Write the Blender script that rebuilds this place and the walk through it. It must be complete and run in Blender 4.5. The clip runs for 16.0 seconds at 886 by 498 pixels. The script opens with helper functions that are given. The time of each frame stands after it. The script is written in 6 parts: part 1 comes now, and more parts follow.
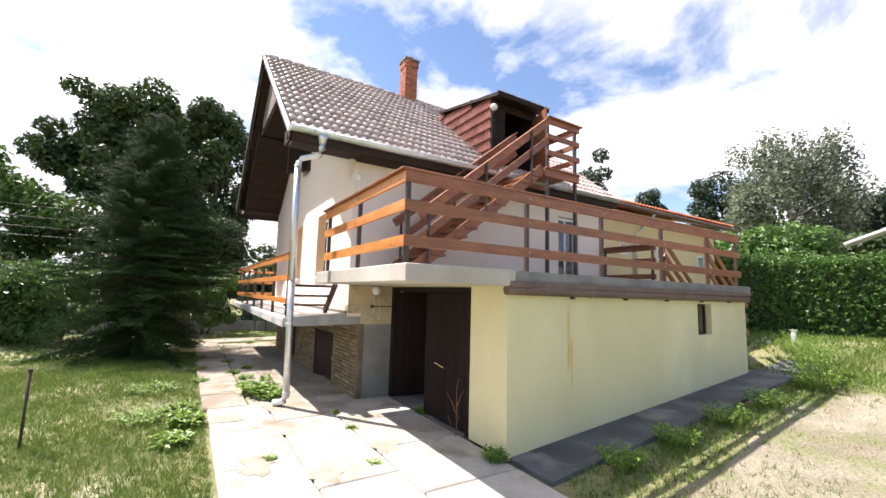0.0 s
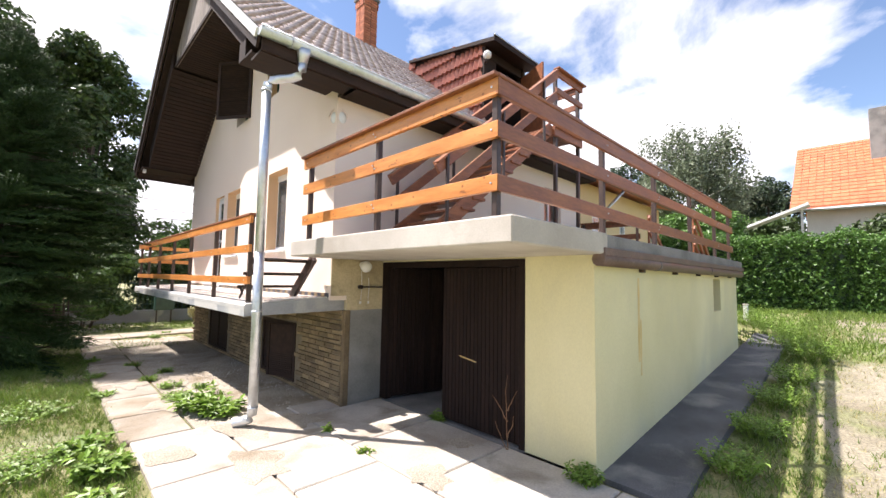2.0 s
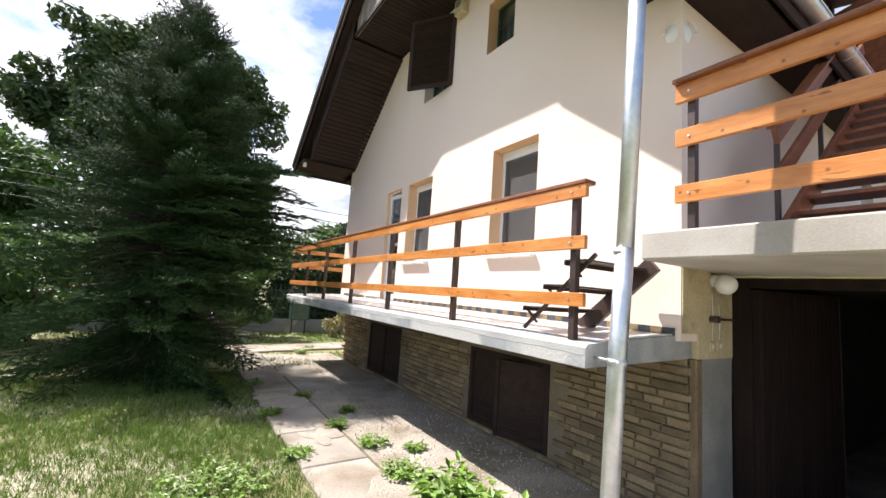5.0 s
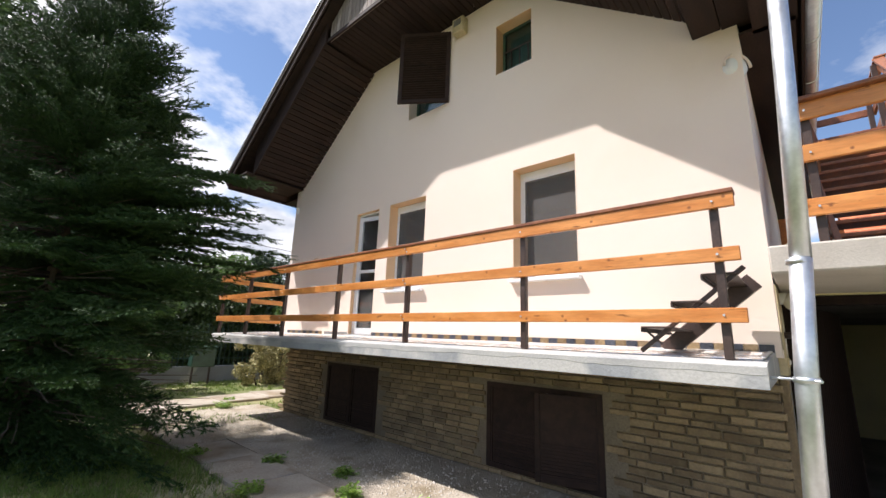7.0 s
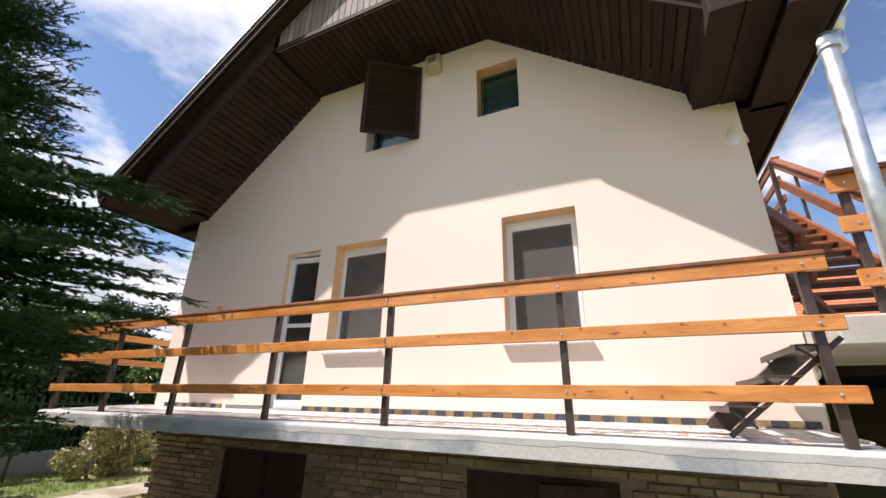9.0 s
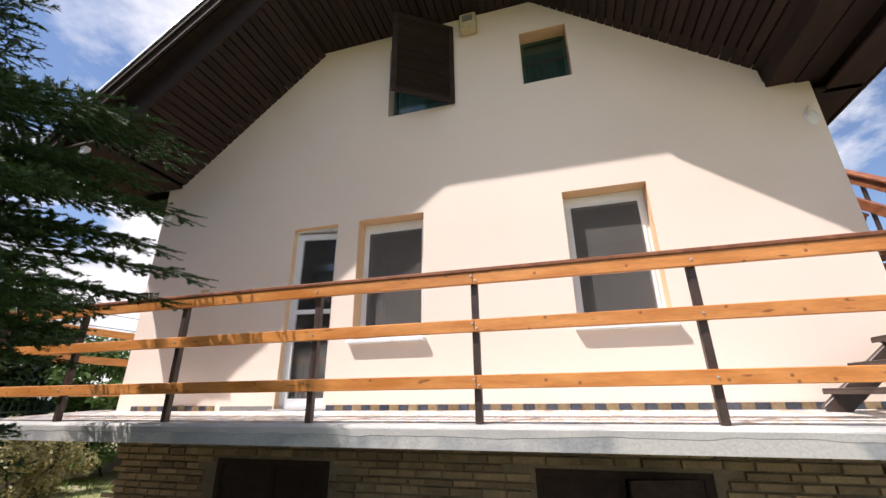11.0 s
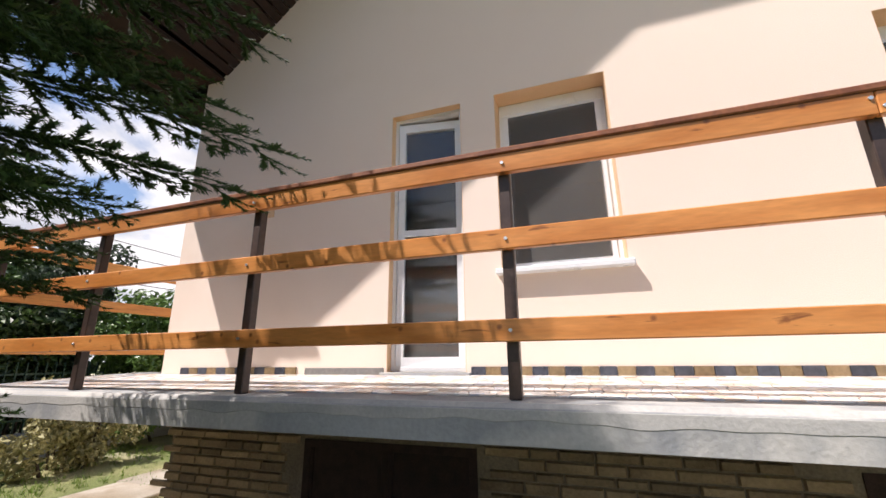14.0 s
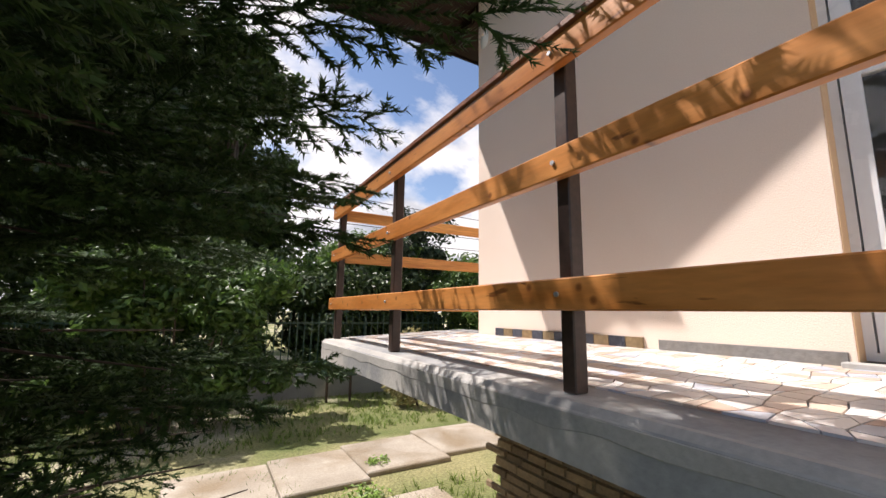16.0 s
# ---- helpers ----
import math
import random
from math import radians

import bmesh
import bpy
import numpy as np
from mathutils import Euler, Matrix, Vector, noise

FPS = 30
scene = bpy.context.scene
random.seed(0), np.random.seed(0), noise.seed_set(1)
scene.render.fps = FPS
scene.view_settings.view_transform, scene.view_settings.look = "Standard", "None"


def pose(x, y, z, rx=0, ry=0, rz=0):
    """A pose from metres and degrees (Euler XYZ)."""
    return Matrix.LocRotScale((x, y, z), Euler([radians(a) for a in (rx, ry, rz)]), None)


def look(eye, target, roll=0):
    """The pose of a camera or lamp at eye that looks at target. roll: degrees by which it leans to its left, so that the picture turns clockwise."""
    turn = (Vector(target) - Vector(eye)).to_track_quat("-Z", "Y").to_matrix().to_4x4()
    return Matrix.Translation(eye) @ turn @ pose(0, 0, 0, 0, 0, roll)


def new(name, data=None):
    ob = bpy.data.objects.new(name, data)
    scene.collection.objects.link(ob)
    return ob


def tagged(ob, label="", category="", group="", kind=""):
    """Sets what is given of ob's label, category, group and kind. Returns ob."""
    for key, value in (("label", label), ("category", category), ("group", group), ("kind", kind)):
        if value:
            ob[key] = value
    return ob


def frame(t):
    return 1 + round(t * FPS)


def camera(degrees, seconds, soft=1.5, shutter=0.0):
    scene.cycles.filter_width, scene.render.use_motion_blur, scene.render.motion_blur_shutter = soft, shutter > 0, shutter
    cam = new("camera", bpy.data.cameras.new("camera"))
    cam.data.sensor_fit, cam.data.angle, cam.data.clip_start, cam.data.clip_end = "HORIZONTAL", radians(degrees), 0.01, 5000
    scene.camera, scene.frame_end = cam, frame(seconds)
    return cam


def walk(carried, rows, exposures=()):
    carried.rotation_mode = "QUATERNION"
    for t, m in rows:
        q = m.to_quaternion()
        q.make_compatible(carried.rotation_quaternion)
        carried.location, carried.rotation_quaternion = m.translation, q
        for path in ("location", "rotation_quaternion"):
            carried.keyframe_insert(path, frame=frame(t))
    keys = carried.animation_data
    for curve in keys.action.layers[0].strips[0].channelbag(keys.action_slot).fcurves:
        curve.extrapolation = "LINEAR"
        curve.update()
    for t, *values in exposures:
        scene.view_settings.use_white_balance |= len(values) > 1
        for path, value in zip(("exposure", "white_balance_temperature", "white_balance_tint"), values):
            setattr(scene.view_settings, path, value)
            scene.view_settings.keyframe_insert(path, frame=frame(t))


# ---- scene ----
cam = camera(95.3, 16.0)
PATH = [
    (0, (0.028, -0.334, 1.895), (1.075, 1.357, 2.112), 1.6),
    (0.5, (-0.054, 0.095, 1.877), (1.1, 1.707, 2.139), 2.4),
    (1, (-0.191, 0.6, 1.847), (1.089, 2.126, 2.031), 1.0),
    (1.5, (-0.225, 1.155, 1.812), (1.077, 2.664, 1.976), 2.6),
    (2, (-0.317, 1.698, 1.758), (1.076, 3.125, 1.904), 1.0),
    (2.5, (-0.345, 2.257, 1.732), (1.088, 3.647, 1.861), 1.8),
    (3, (-0.365, 2.826, 1.746), (1.042, 4.238, 1.912), 2.7),
    (3.5, (-0.4, 3.391, 1.754), (0.998, 4.81, 1.926), 2.2),
    (4, (-0.41, 3.94, 1.743), (0.882, 5.439, 2.031), 1.8),
    (4.5, (-0.565, 4.507, 1.685), (0.605, 6.115, 1.9), 2.4),
    (4.7, (-0.669, 4.726, 1.688), (0.404, 6.401, 1.891), 3.8),
    (6.8, (-1.565, 6.359, 1.503), (-0.165, 7.721, 1.933), 3.1),
    (7, (-1.643, 6.486, 1.504), (-0.181, 7.782, 1.93), 2.1),
    (7.5, (-1.78, 6.817, 1.614), (-0.188, 7.874, 2.205), -0.1),
    (8, (-1.735, 7.203, 1.588), (-0.075, 8.148, 2.182), -2.3),
    (8.2, (-1.702, 7.334, 1.632), (-0.046, 8.271, 2.245), -0.9),
    (10.3, (-1.479, 8.685, 1.611), (0.3, 9.2, 2.368), -0.9),
    (10.5, (-1.497, 8.837, 1.619), (0.316, 9.311, 2.319), -2.7),
    (11, (-1.47, 9.14, 1.611), (0.34, 9.646, 2.294), -0.7),
    (11.5, (-1.376, 9.451, 1.566), (0.452, 9.955, 2.205), -1.9),
    (12, (-1.219, 9.732, 1.563), (0.638, 10.22, 2.123), -1.1),
    (12.5, (-1.03, 10.031, 1.589), (0.839, 10.395, 2.2), -2.2),
    (13, (-0.75, 10.243, 1.555), (1.128, 10.599, 2.145), -1.3),
    (13.5, (-0.488, 10.445, 1.591), (1.362, 10.912, 2.189), 0.8),
    (14, (-0.264, 10.742, 1.591), (1.563, 11.365, 2.113), -0.6),
    (14.5, (-0.082, 10.917, 1.625), (1.678, 11.734, 2.108), -3.7),
    (15, (0.18, 11.06, 1.614), (1.645, 12.34, 2.078), -0.6),
    (15.5, (0.391, 11.265, 1.605), (1.555, 12.853, 1.959), -0.5),
    (16, (0.535, 11.581, 1.643), (1.521, 13.293, 1.953), 0.8),
]
walk(cam, [(t, look(eye, target, roll)) for t, eye, target, roll in PATH],
     exposures=[(0.0, 0.98, 6600, 17), (2.5, 1.0, 6600, 17), (4.7, 0.90, 6360, 15), (7.0, 0.60, 6400, 15), (12.0, 0.49, 6580, 17), (15.0, 0.46, 6700, 17), (16.0, 0.46, 6760, 17)])

# ---- world and sun ----
SUN_FROM = Vector((-0.40, 0.47, 0.95)).normalized()
world = bpy.data.worlds.new("sky")
scene.world = world
world.use_nodes = True
wn, wl = world.node_tree.nodes, world.node_tree.links
wn.clear()
w_out = wn.new("ShaderNodeOutputWorld")
w_bg = wn.new("ShaderNodeBackground")
w_bg.inputs["Strength"].default_value = 0.115
w_sky = wn.new("ShaderNodeTexSky")
w_sky.sky_type = "NISHITA"
w_sky.sun_disc = False
w_sky.sun_elevation = math.asin(SUN_FROM.z)
w_sky.sun_rotation = math.atan2(SUN_FROM.x, SUN_FROM.y)
w_sky.air_density, w_sky.dust_density, w_sky.ozone_density = 1.0, 0.2, 2.2
w_tc = wn.new("ShaderNodeTexCoord")
w_sep = wn.new("ShaderNodeSeparateXYZ")
wl.new(w_tc.outputs["Generated"], w_sep.inputs[0])


def w_math(op, a, b):
    n = wn.new("ShaderNodeMath")
    n.operation = op
    for k, v in enumerate((a, b)):
        if isinstance(v, (int, float)):
            n.inputs[k].default_value = v
        else:
            wl.new(v, n.inputs[k])
    return n.outputs[0]


# clouds lie on a flat layer far above, so that they shrink towards the horizon
w_up = w_math("ADD", w_math("MAXIMUM", w_sep.outputs[2], 0.0), 0.22)
w_vec = wn.new("ShaderNodeCombineXYZ")
wl.new(w_math("DIVIDE", w_sep.outputs[0], w_up), w_vec.inputs[0])
wl.new(w_math("DIVIDE", w_sep.outputs[1], w_up), w_vec.inputs[1])
w_vec.inputs[2].default_value = 8.3
w_n1 = wn.new("ShaderNodeTexNoise")
w_n1.inputs["Scale"].default_value, w_n1.inputs["Detail"].default_value, w_n1.inputs["Roughness"].default_value = 1.3, 9.0, 0.56
w_n1.inputs["Distortion"].default_value = 0.25
wl.new(w_vec.outputs[0], w_n1.inputs["Vector"])
w_ramp = wn.new("ShaderNodeValToRGB")
w_ramp.color_ramp.elements[0].position, w_ramp.color_ramp.elements[1].position = 0.458, 0.56
# the cover thickens towards the north
w_cover = w_math("ADD", w_n1.outputs["Fac"], w_math("MULTIPLY", w_sep.outputs[1], 0.11))
wl.new(w_cover, w_ramp.inputs[0])
w_n2 = wn.new("ShaderNodeTexNoise")
w_n2.inputs["Scale"].default_value, w_n2.inputs["Detail"].default_value = 1.9, 6.0
wl.new(w_vec.outputs[0], w_n2.inputs["Vector"])
w_shade = wn.new("ShaderNodeValToRGB")
w_shade.color_ramp.elements[0].position, w_shade.color_ramp.elements[0].color = 0.34, (3.7, 4.05, 4.6, 1)
w_shade.color_ramp.elements[1].position, w_shade.color_ramp.elements[1].color = 0.50, (7.0, 7.1, 7.2, 1)
wl.new(w_n2.outputs["Fac"], w_shade.inputs[0])
w_mix = wn.new("ShaderNodeMix")
w_mix.data_type = "RGBA"
wl.new(w_ramp.outputs[0], w_mix.inputs["Factor"])
wl.new(w_sky.outputs[0], w_mix.inputs["A"])
wl.new(w_shade.outputs[0], w_mix.inputs["B"])
wl.new(w_mix.outputs["Result"], w_bg.inputs["Color"])
wl.new(w_bg.outputs[0], w_out.inputs["Surface"])

sun_data = bpy.data.lights.new("sun", "SUN")
sun_data.energy, sun_data.angle, sun_data.color = 5.0, radians(0.53), (1.0, 0.965, 0.92)
sun = new("sun", sun_data)
sun.matrix_world = look(SUN_FROM * 60, (0, 0, 0))


# ---- materials ----
def surface(name, c1, c2, rough=0.8, scale=1.5, fine=40.0, bump=0.25, depth=0.01, metal=0.0, stretch=(1, 1, 1),
            lo=0.35, hi=0.65, rand=0.0, stain=None, stain_scale=0.6, stain_lo=0.55, stain_hi=0.75, fine_amt=0.25, rough_var=0.12, island=False, spec=0.5):
    """Two colours mixed by a broad and a fine noise, with grain in the relief, an optional stain, and a chance tone for each piece."""
    m = bpy.data.materials.new(name)
    m.use_nodes = True
    nt = m.node_tree
    nodes, links = nt.nodes, nt.links
    b = nodes["Principled BSDF"]
    b.inputs["Metallic"].default_value = metal
    b.inputs["Specular IOR Level"].default_value = spec
    tc = nodes.new("ShaderNodeTexCoord")
    mp = nodes.new("ShaderNodeMapping")
    mp.inputs["Scale"].default_value = stretch
    links.new(tc.outputs["Object"], mp.inputs["Vector"])
    vec = mp.outputs[0]
    chance = None
    if rand:
        src = nodes.new("ShaderNodeNewGeometry") if island else nodes.new("ShaderNodeObjectInfo")
        chance = src.outputs["Random Per Island"] if island else src.outputs["Random"]
        shift = nodes.new("ShaderNodeVectorMath")
        shift.operation = "MULTIPLY_ADD"
        links.new(chance, shift.inputs[0])
        shift.inputs[1].default_value = (37, 23, 51)
        links.new(vec, shift.inputs[2])
        vec = shift.outputs[0]
    n1 = nodes.new("ShaderNodeTexNoise")
    n1.inputs["Scale"].default_value, n1.inputs["Detail"].default_value = scale, 6
    n2 = nodes.new("ShaderNodeTexNoise")
    n2.inputs["Scale"].default_value, n2.inputs["Detail"].default_value = fine, 4
    links.new(vec, n1.inputs["Vector"])
    links.new(vec, n2.inputs["Vector"])
    ramp = nodes.new("ShaderNodeValToRGB")
    e = ramp.color_ramp.elements
    e[0].position, e[0].color, e[1].position, e[1].color = lo, (*c1, 1), hi, (*c2, 1)
    links.new(n1.outputs["Fac"], ramp.inputs[0])
    col = ramp.outputs[0]
    if stain:
        n3 = nodes.new("ShaderNodeTexNoise")
        n3.inputs["Scale"].default_value, n3.inputs["Detail"].default_value, n3.inputs["Distortion"].default_value = stain_scale, 8, 0.4
        links.new(vec, n3.inputs["Vector"])
        r3 = nodes.new("ShaderNodeValToRGB")
        r3.color_ramp.elements[0].position, r3.color_ramp.elements[1].position = stain_lo, stain_hi
        links.new(n3.outputs["Fac"], r3.inputs[0])
        mx = nodes.new("ShaderNodeMix")
        mx.data_type = "RGBA"
        links.new(r3.outputs[0], mx.inputs["Factor"])
        links.new(col, mx.inputs["A"])
        mx.inputs["B"].default_value = (*stain, 1)
        col = mx.outputs["Result"]
    hsv = nodes.new("ShaderNodeHueSaturation")
    mr = nodes.new("ShaderNodeMapRange")
    mr.inputs["To Min"].default_value, mr.inputs["To Max"].default_value = 1 - fine_amt, 1 + fine_amt
    mr.inputs["From Min"].default_value, mr.inputs["From Max"].default_value = 0.25, 0.75
    links.new(n2.outputs["Fac"], mr.inputs["Value"])
    val = mr.outputs[0]
    if rand:
        m2 = nodes.new("ShaderNodeMapRange")
        m2.inputs["To Min"].default_value, m2.inputs["To Max"].default_value = 1 - rand, 1 + rand
        links.new(chance, m2.inputs["Value"])
        mul = nodes.new("ShaderNodeMath")
        mul.operation = "MULTIPLY"
        links.new(val, mul.inputs[0])
        links.new(m2.outputs[0], mul.inputs[1])
        val = mul.outputs[0]
    links.new(val, hsv.inputs["Value"])
    links.new(col, hsv.inputs["Color"])
    links.new(hsv.outputs[0], b.inputs["Base Color"])
    rr = nodes.new("ShaderNodeMapRange")
    rr.inputs["To Min"].default_value, rr.inputs["To Max"].default_value = max(0.02, rough - rough_var), min(1, rough + rough_var)
    links.new(n1.outputs["Fac"], rr.inputs["Value"])
    links.new(rr.outputs[0], b.inputs["Roughness"])
    if bump:
        bp = nodes.new("ShaderNodeBump")
        bp.inputs["Strength"].default_value, bp.inputs["Distance"].default_value = bump, depth
        links.new(n2.outputs["Fac"], bp.inputs["Height"])
        links.new(bp.outputs[0], b.inputs["Normal"])
    return m


def leaf_surface(name, c1, c2, rough=0.5, through_light=0.35, rand=0.35):
    """Leaves: a chance tone for each leaf, and some light through them."""
    m = surface(name, c1, c2, rough=rough, scale=0.8, fine=9, bump=0, rand=rand, island=True, lo=0.3, hi=0.7)
    nodes, links = m.node_tree.nodes, m.node_tree.links
    b = nodes["Principled BSDF"]
    tr = nodes.new("ShaderNodeBsdfTranslucent")
    links.new(b.inputs["Base Color"].links[0].from_socket, tr.inputs["Color"])
    mix = nodes.new("ShaderNodeMixShader")
    mix.inputs[0].default_value = through_light
    links.new(b.outputs[0], mix.inputs[1])
    links.new(tr.outputs[0], mix.inputs[2])
    links.new(mix.outputs[0], nodes["Material Output"].inputs["Surface"])
    return m


PEACH = surface("peach_render", (0.81, 0.68, 0.58), (0.85, 0.725, 0.625), rough=0.9, scale=0.5, fine=160, bump=0.35, depth=0.004, fine_amt=0.03, stain=(0.77, 0.64, 0.535), stain_lo=0.6, stain_hi=0.8)
REVEAL = surface("reveal_render", (0.69, 0.46, 0.27), (0.75, 0.52, 0.32), rough=0.9, scale=1.5, fine=120, bump=0.3, depth=0.004, fine_amt=0.05)
YELLOW = surface("yellow_render", (0.66, 0.60, 0.33), (0.75, 0.69, 0.42), rough=0.88, scale=0.9, fine=90, bump=0.3, depth=0.006, fine_amt=0.05, stretch=(1, 1, 0.55), stain=(0.60, 0.56, 0.36), stain_scale=1.1, stain_lo=0.5, stain_hi=0.8)
OCHRE = surface("ochre_render", (0.70, 0.55, 0.30), (0.76, 0.60, 0.36), rough=0.9, scale=0.7, fine=90, bump=0.3, depth=0.005, fine_amt=0.04)
RUST_STAIN = surface("rust_stain", (0.62, 0.44, 0.16), (0.70, 0.56, 0.28), rough=0.9, scale=3, fine=60, bump=0.1, fine_amt=0.1)
CONCRETE = surface("slab_concrete", (0.40, 0.36, 0.31), (0.56, 0.52, 0.46), rough=0.92, scale=1.1, fine=70, bump=0.3, depth=0.004, fine_amt=0.07, stretch=(1, 1, 1.15), stain=(0.36, 0.32, 0.265), stain_scale=1.9, stain_lo=0.56, stain_hi=0.72)
DECK_EDGE = surface("deck_concrete", (0.25, 0.26, 0.265), (0.37, 0.375, 0.37), rough=0.88, scale=1.3, fine=50, bump=0.4, depth=0.006, fine_amt=0.1, stain=(0.48, 0.465, 0.43), stain_scale=1.0, stain_lo=0.52, stain_hi=0.6)
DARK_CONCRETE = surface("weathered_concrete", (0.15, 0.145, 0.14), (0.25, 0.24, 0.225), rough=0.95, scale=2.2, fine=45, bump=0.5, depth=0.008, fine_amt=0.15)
PAVING = surface("paving_concrete", (0.40, 0.355, 0.30), (0.56, 0.51, 0.44), rough=0.93, scale=1.1, fine=55, bump=0.5, depth=0.008, rand=0.08, fine_amt=0.14, stain=(0.34, 0.29, 0.23), stain_scale=2.3, stain_lo=0.5, stain_hi=0.7)
PLASTER_GREY = surface("grey_cement", (0.20, 0.195, 0.18), (0.31, 0.30, 0.28), rough=0.92, scale=1.8, fine=40, bump=0.4, depth=0.006, fine_amt=0.1, stain=(0.62, 0.61, 0.58), stain_scale=2.6, stain_lo=0.68, stain_hi=0.72)
PLASTER_TAN = surface("tan_plaster", (0.42, 0.34, 0.20), (0.56, 0.47, 0.30), rough=0.93, scale=2.5, fine=40, bump=0.5, depth=0.008, fine_amt=0.12, stain=(0.30, 0.24, 0.15), stain_scale=3.0, stain_lo=0.55, stain_hi=0.7)
BRICK = surface("basement_brick", (0.175, 0.124, 0.07), (0.29, 0.215, 0.122), rough=0.92, scale=3, fine=45, bump=0.7, depth=0.01, rand=0.3, fine_amt=0.2)
MORTAR = surface("mortar", (0.155, 0.124, 0.085), (0.22, 0.18, 0.125), rough=0.95, scale=3, fine=50, bump=0.6, depth=0.01)
BROWN_WOOD = surface("brown_stained_wood", (0.018, 0.010, 0.008), (0.036, 0.020, 0.015), rough=0.78, spec=0.3, scale=2, fine=26, bump=0.3, depth=0.003, stretch=(1, 6, 6), rand=0.2, fine_amt=0.3)
DOOR_WOOD = surface("garage_door_wood", (0.013, 0.0075, 0.0062), (0.024, 0.014, 0.011), rough=0.85, spec=0.2, scale=1.8, fine=22, bump=0.35, depth=0.003, stretch=(6, 6, 0.8), rand=0.18, fine_amt=0.3)
GREY_WOOD = surface("weathered_boards", (0.15, 0.12, 0.10), (0.29, 0.25, 0.22), rough=0.8, scale=2, fine=24, bump=0.4, depth=0.004, stretch=(5, 5, 0.6), rand=0.25)
STEEL_BROWN = surface("brown_painted_steel", (0.040, 0.024, 0.019), (0.065, 0.040, 0.032), rough=0.42, scale=6, fine=60, bump=0.1, depth=0.002)
PINE = surface("orange_stained_pine", (0.50, 0.175, 0.038), (0.66, 0.275, 0.078), rough=0.36, scale=1.4, fine=9, bump=0.15, depth=0.002, stretch=(5, 1.6, 10), rand=0.1, fine_amt=0.12, stain=(0.24, 0.08, 0.02), stain_scale=3.0, stain_lo=0.65, stain_hi=0.70)


def knotted(m):
    """Small dark knots scattered over boards that run along y."""
    nodes, links = m.node_tree.nodes, m.node_tree.links
    b = nodes["Principled BSDF"]
    tc = nodes.new("ShaderNodeTexCoord")
    sep, com = nodes.new("ShaderNodeSeparateXYZ"), nodes.new("ShaderNodeCombineXYZ")
    links.new(tc.outputs["Object"], sep.inputs[0])
    links.new(sep.outputs[1], com.inputs[0])
    links.new(sep.outputs[2], com.inputs[1])
    vor = nodes.new("ShaderNodeTexVoronoi")
    vor.voronoi_dimensions = "2D"
    vor.inputs["Scale"].default_value = 5.2
    links.new(com.outputs[0], vor.inputs["Vector"])
    ramp = nodes.new("ShaderNodeValToRGB")
    e = ramp.color_ramp.elements
    e[0].position, e[0].color, e[1].position, e[1].color = 0.026, (1, 1, 1, 1), 0.075, (0, 0, 0, 1)
    links.new(vor.outputs["Distance"], ramp.inputs[0])
    mx = nodes.new("ShaderNodeMix")
    mx.data_type = "RGBA"
    links.new(ramp.outputs[0], mx.inputs["Factor"])
    links.new(b.inputs["Base Color"].links[0].from_socket, mx.inputs["A"])
    mx.inputs["B"].default_value = (0.25, 0.082, 0.022, 1)
    links.new(mx.outputs["Result"], b.inputs["Base Color"])


knotted(PINE)
PINE_X = surface("orange_stained_pine_side", (0.52, 0.20, 0.045), (0.70, 0.33, 0.09), rough=0.42, scale=1.4, fine=9, bump=0.2, depth=0.002, stretch=(1.0, 5, 12), rand=0.12, fine_amt=0.22, stain=(0.30, 0.10, 0.025), stain_scale=2.2, stain_lo=0.66, stain_hi=0.74)
# red-brown timber; also the darker, shaded tone of some orange pine boards
REDWOOD = surface("red_brown_wood_and_shaded_pine", (0.20, 0.068, 0.030), (0.31, 0.115, 0.048), rough=0.45, scale=2.0, fine=10, bump=0.2, depth=0.002, stretch=(1.2, 6, 6), rand=0.15, fine_amt=0.22)
ZINC = surface("galvanised_steel", (0.60, 0.63, 0.66), (0.72, 0.75, 0.78), rough=0.47, scale=9, fine=35, bump=0.05, depth=0.001, metal=1.0, fine_amt=0.08)
TILE = surface("roof_tile", (0.41, 0.31, 0.275), (0.59, 0.48, 0.43), rough=0.27, scale=4, fine=40, bump=0.25, depth=0.003, rand=0.16, fine_amt=0.12)
TILE_RED = surface("red_roof_tile", (0.30, 0.10, 0.065), (0.40, 0.15, 0.10), rough=0.42, scale=4, fine=40, bump=0.25, depth=0.003, rand=0.16, fine_amt=0.12)
TILE_ORANGE = surface("orange_roof_tile", (0.46, 0.13, 0.055), (0.58, 0.19, 0.085), rough=0.6, scale=3, fine=30, bump=0.25, depth=0.003, rand=0.14, island=True)
CHIMNEY = surface("chimney_brick", (0.36, 0.12, 0.065), (0.50, 0.19, 0.10), rough=0.85, scale=4, fine=40, bump=0.5, depth=0.006, rand=0.2)
WHITE = surface("white_plastic", (0.76, 0.78, 0.80), (0.82, 0.83, 0.84), rough=0.3, scale=3, fine=40, bump=0.0, fine_amt=0.02)
WHITE_METAL = surface("light_flashing", (0.62, 0.61, 0.59), (0.74, 0.73, 0.71), rough=0.45, scale=3, fine=30, bump=0.1, depth=0.002)
OPAL = surface("opal_glass", (0.74, 0.74, 0.72), (0.80, 0.80, 0.78), rough=0.22, scale=3, fine=30, bump=0, fine_amt=0.02)
GUTTER_BROWN = surface("brown_gutter", (0.11, 0.068, 0.052), (0.17, 0.11, 0.085), rough=0.5, scale=3, fine=30, bump=0.15, depth=0.003)
ROOM = surface("room_plaster", (0.62, 0.60, 0.57), (0.68, 0.66, 0.63), rough=0.95, scale=1, fine=40, bump=0.1)
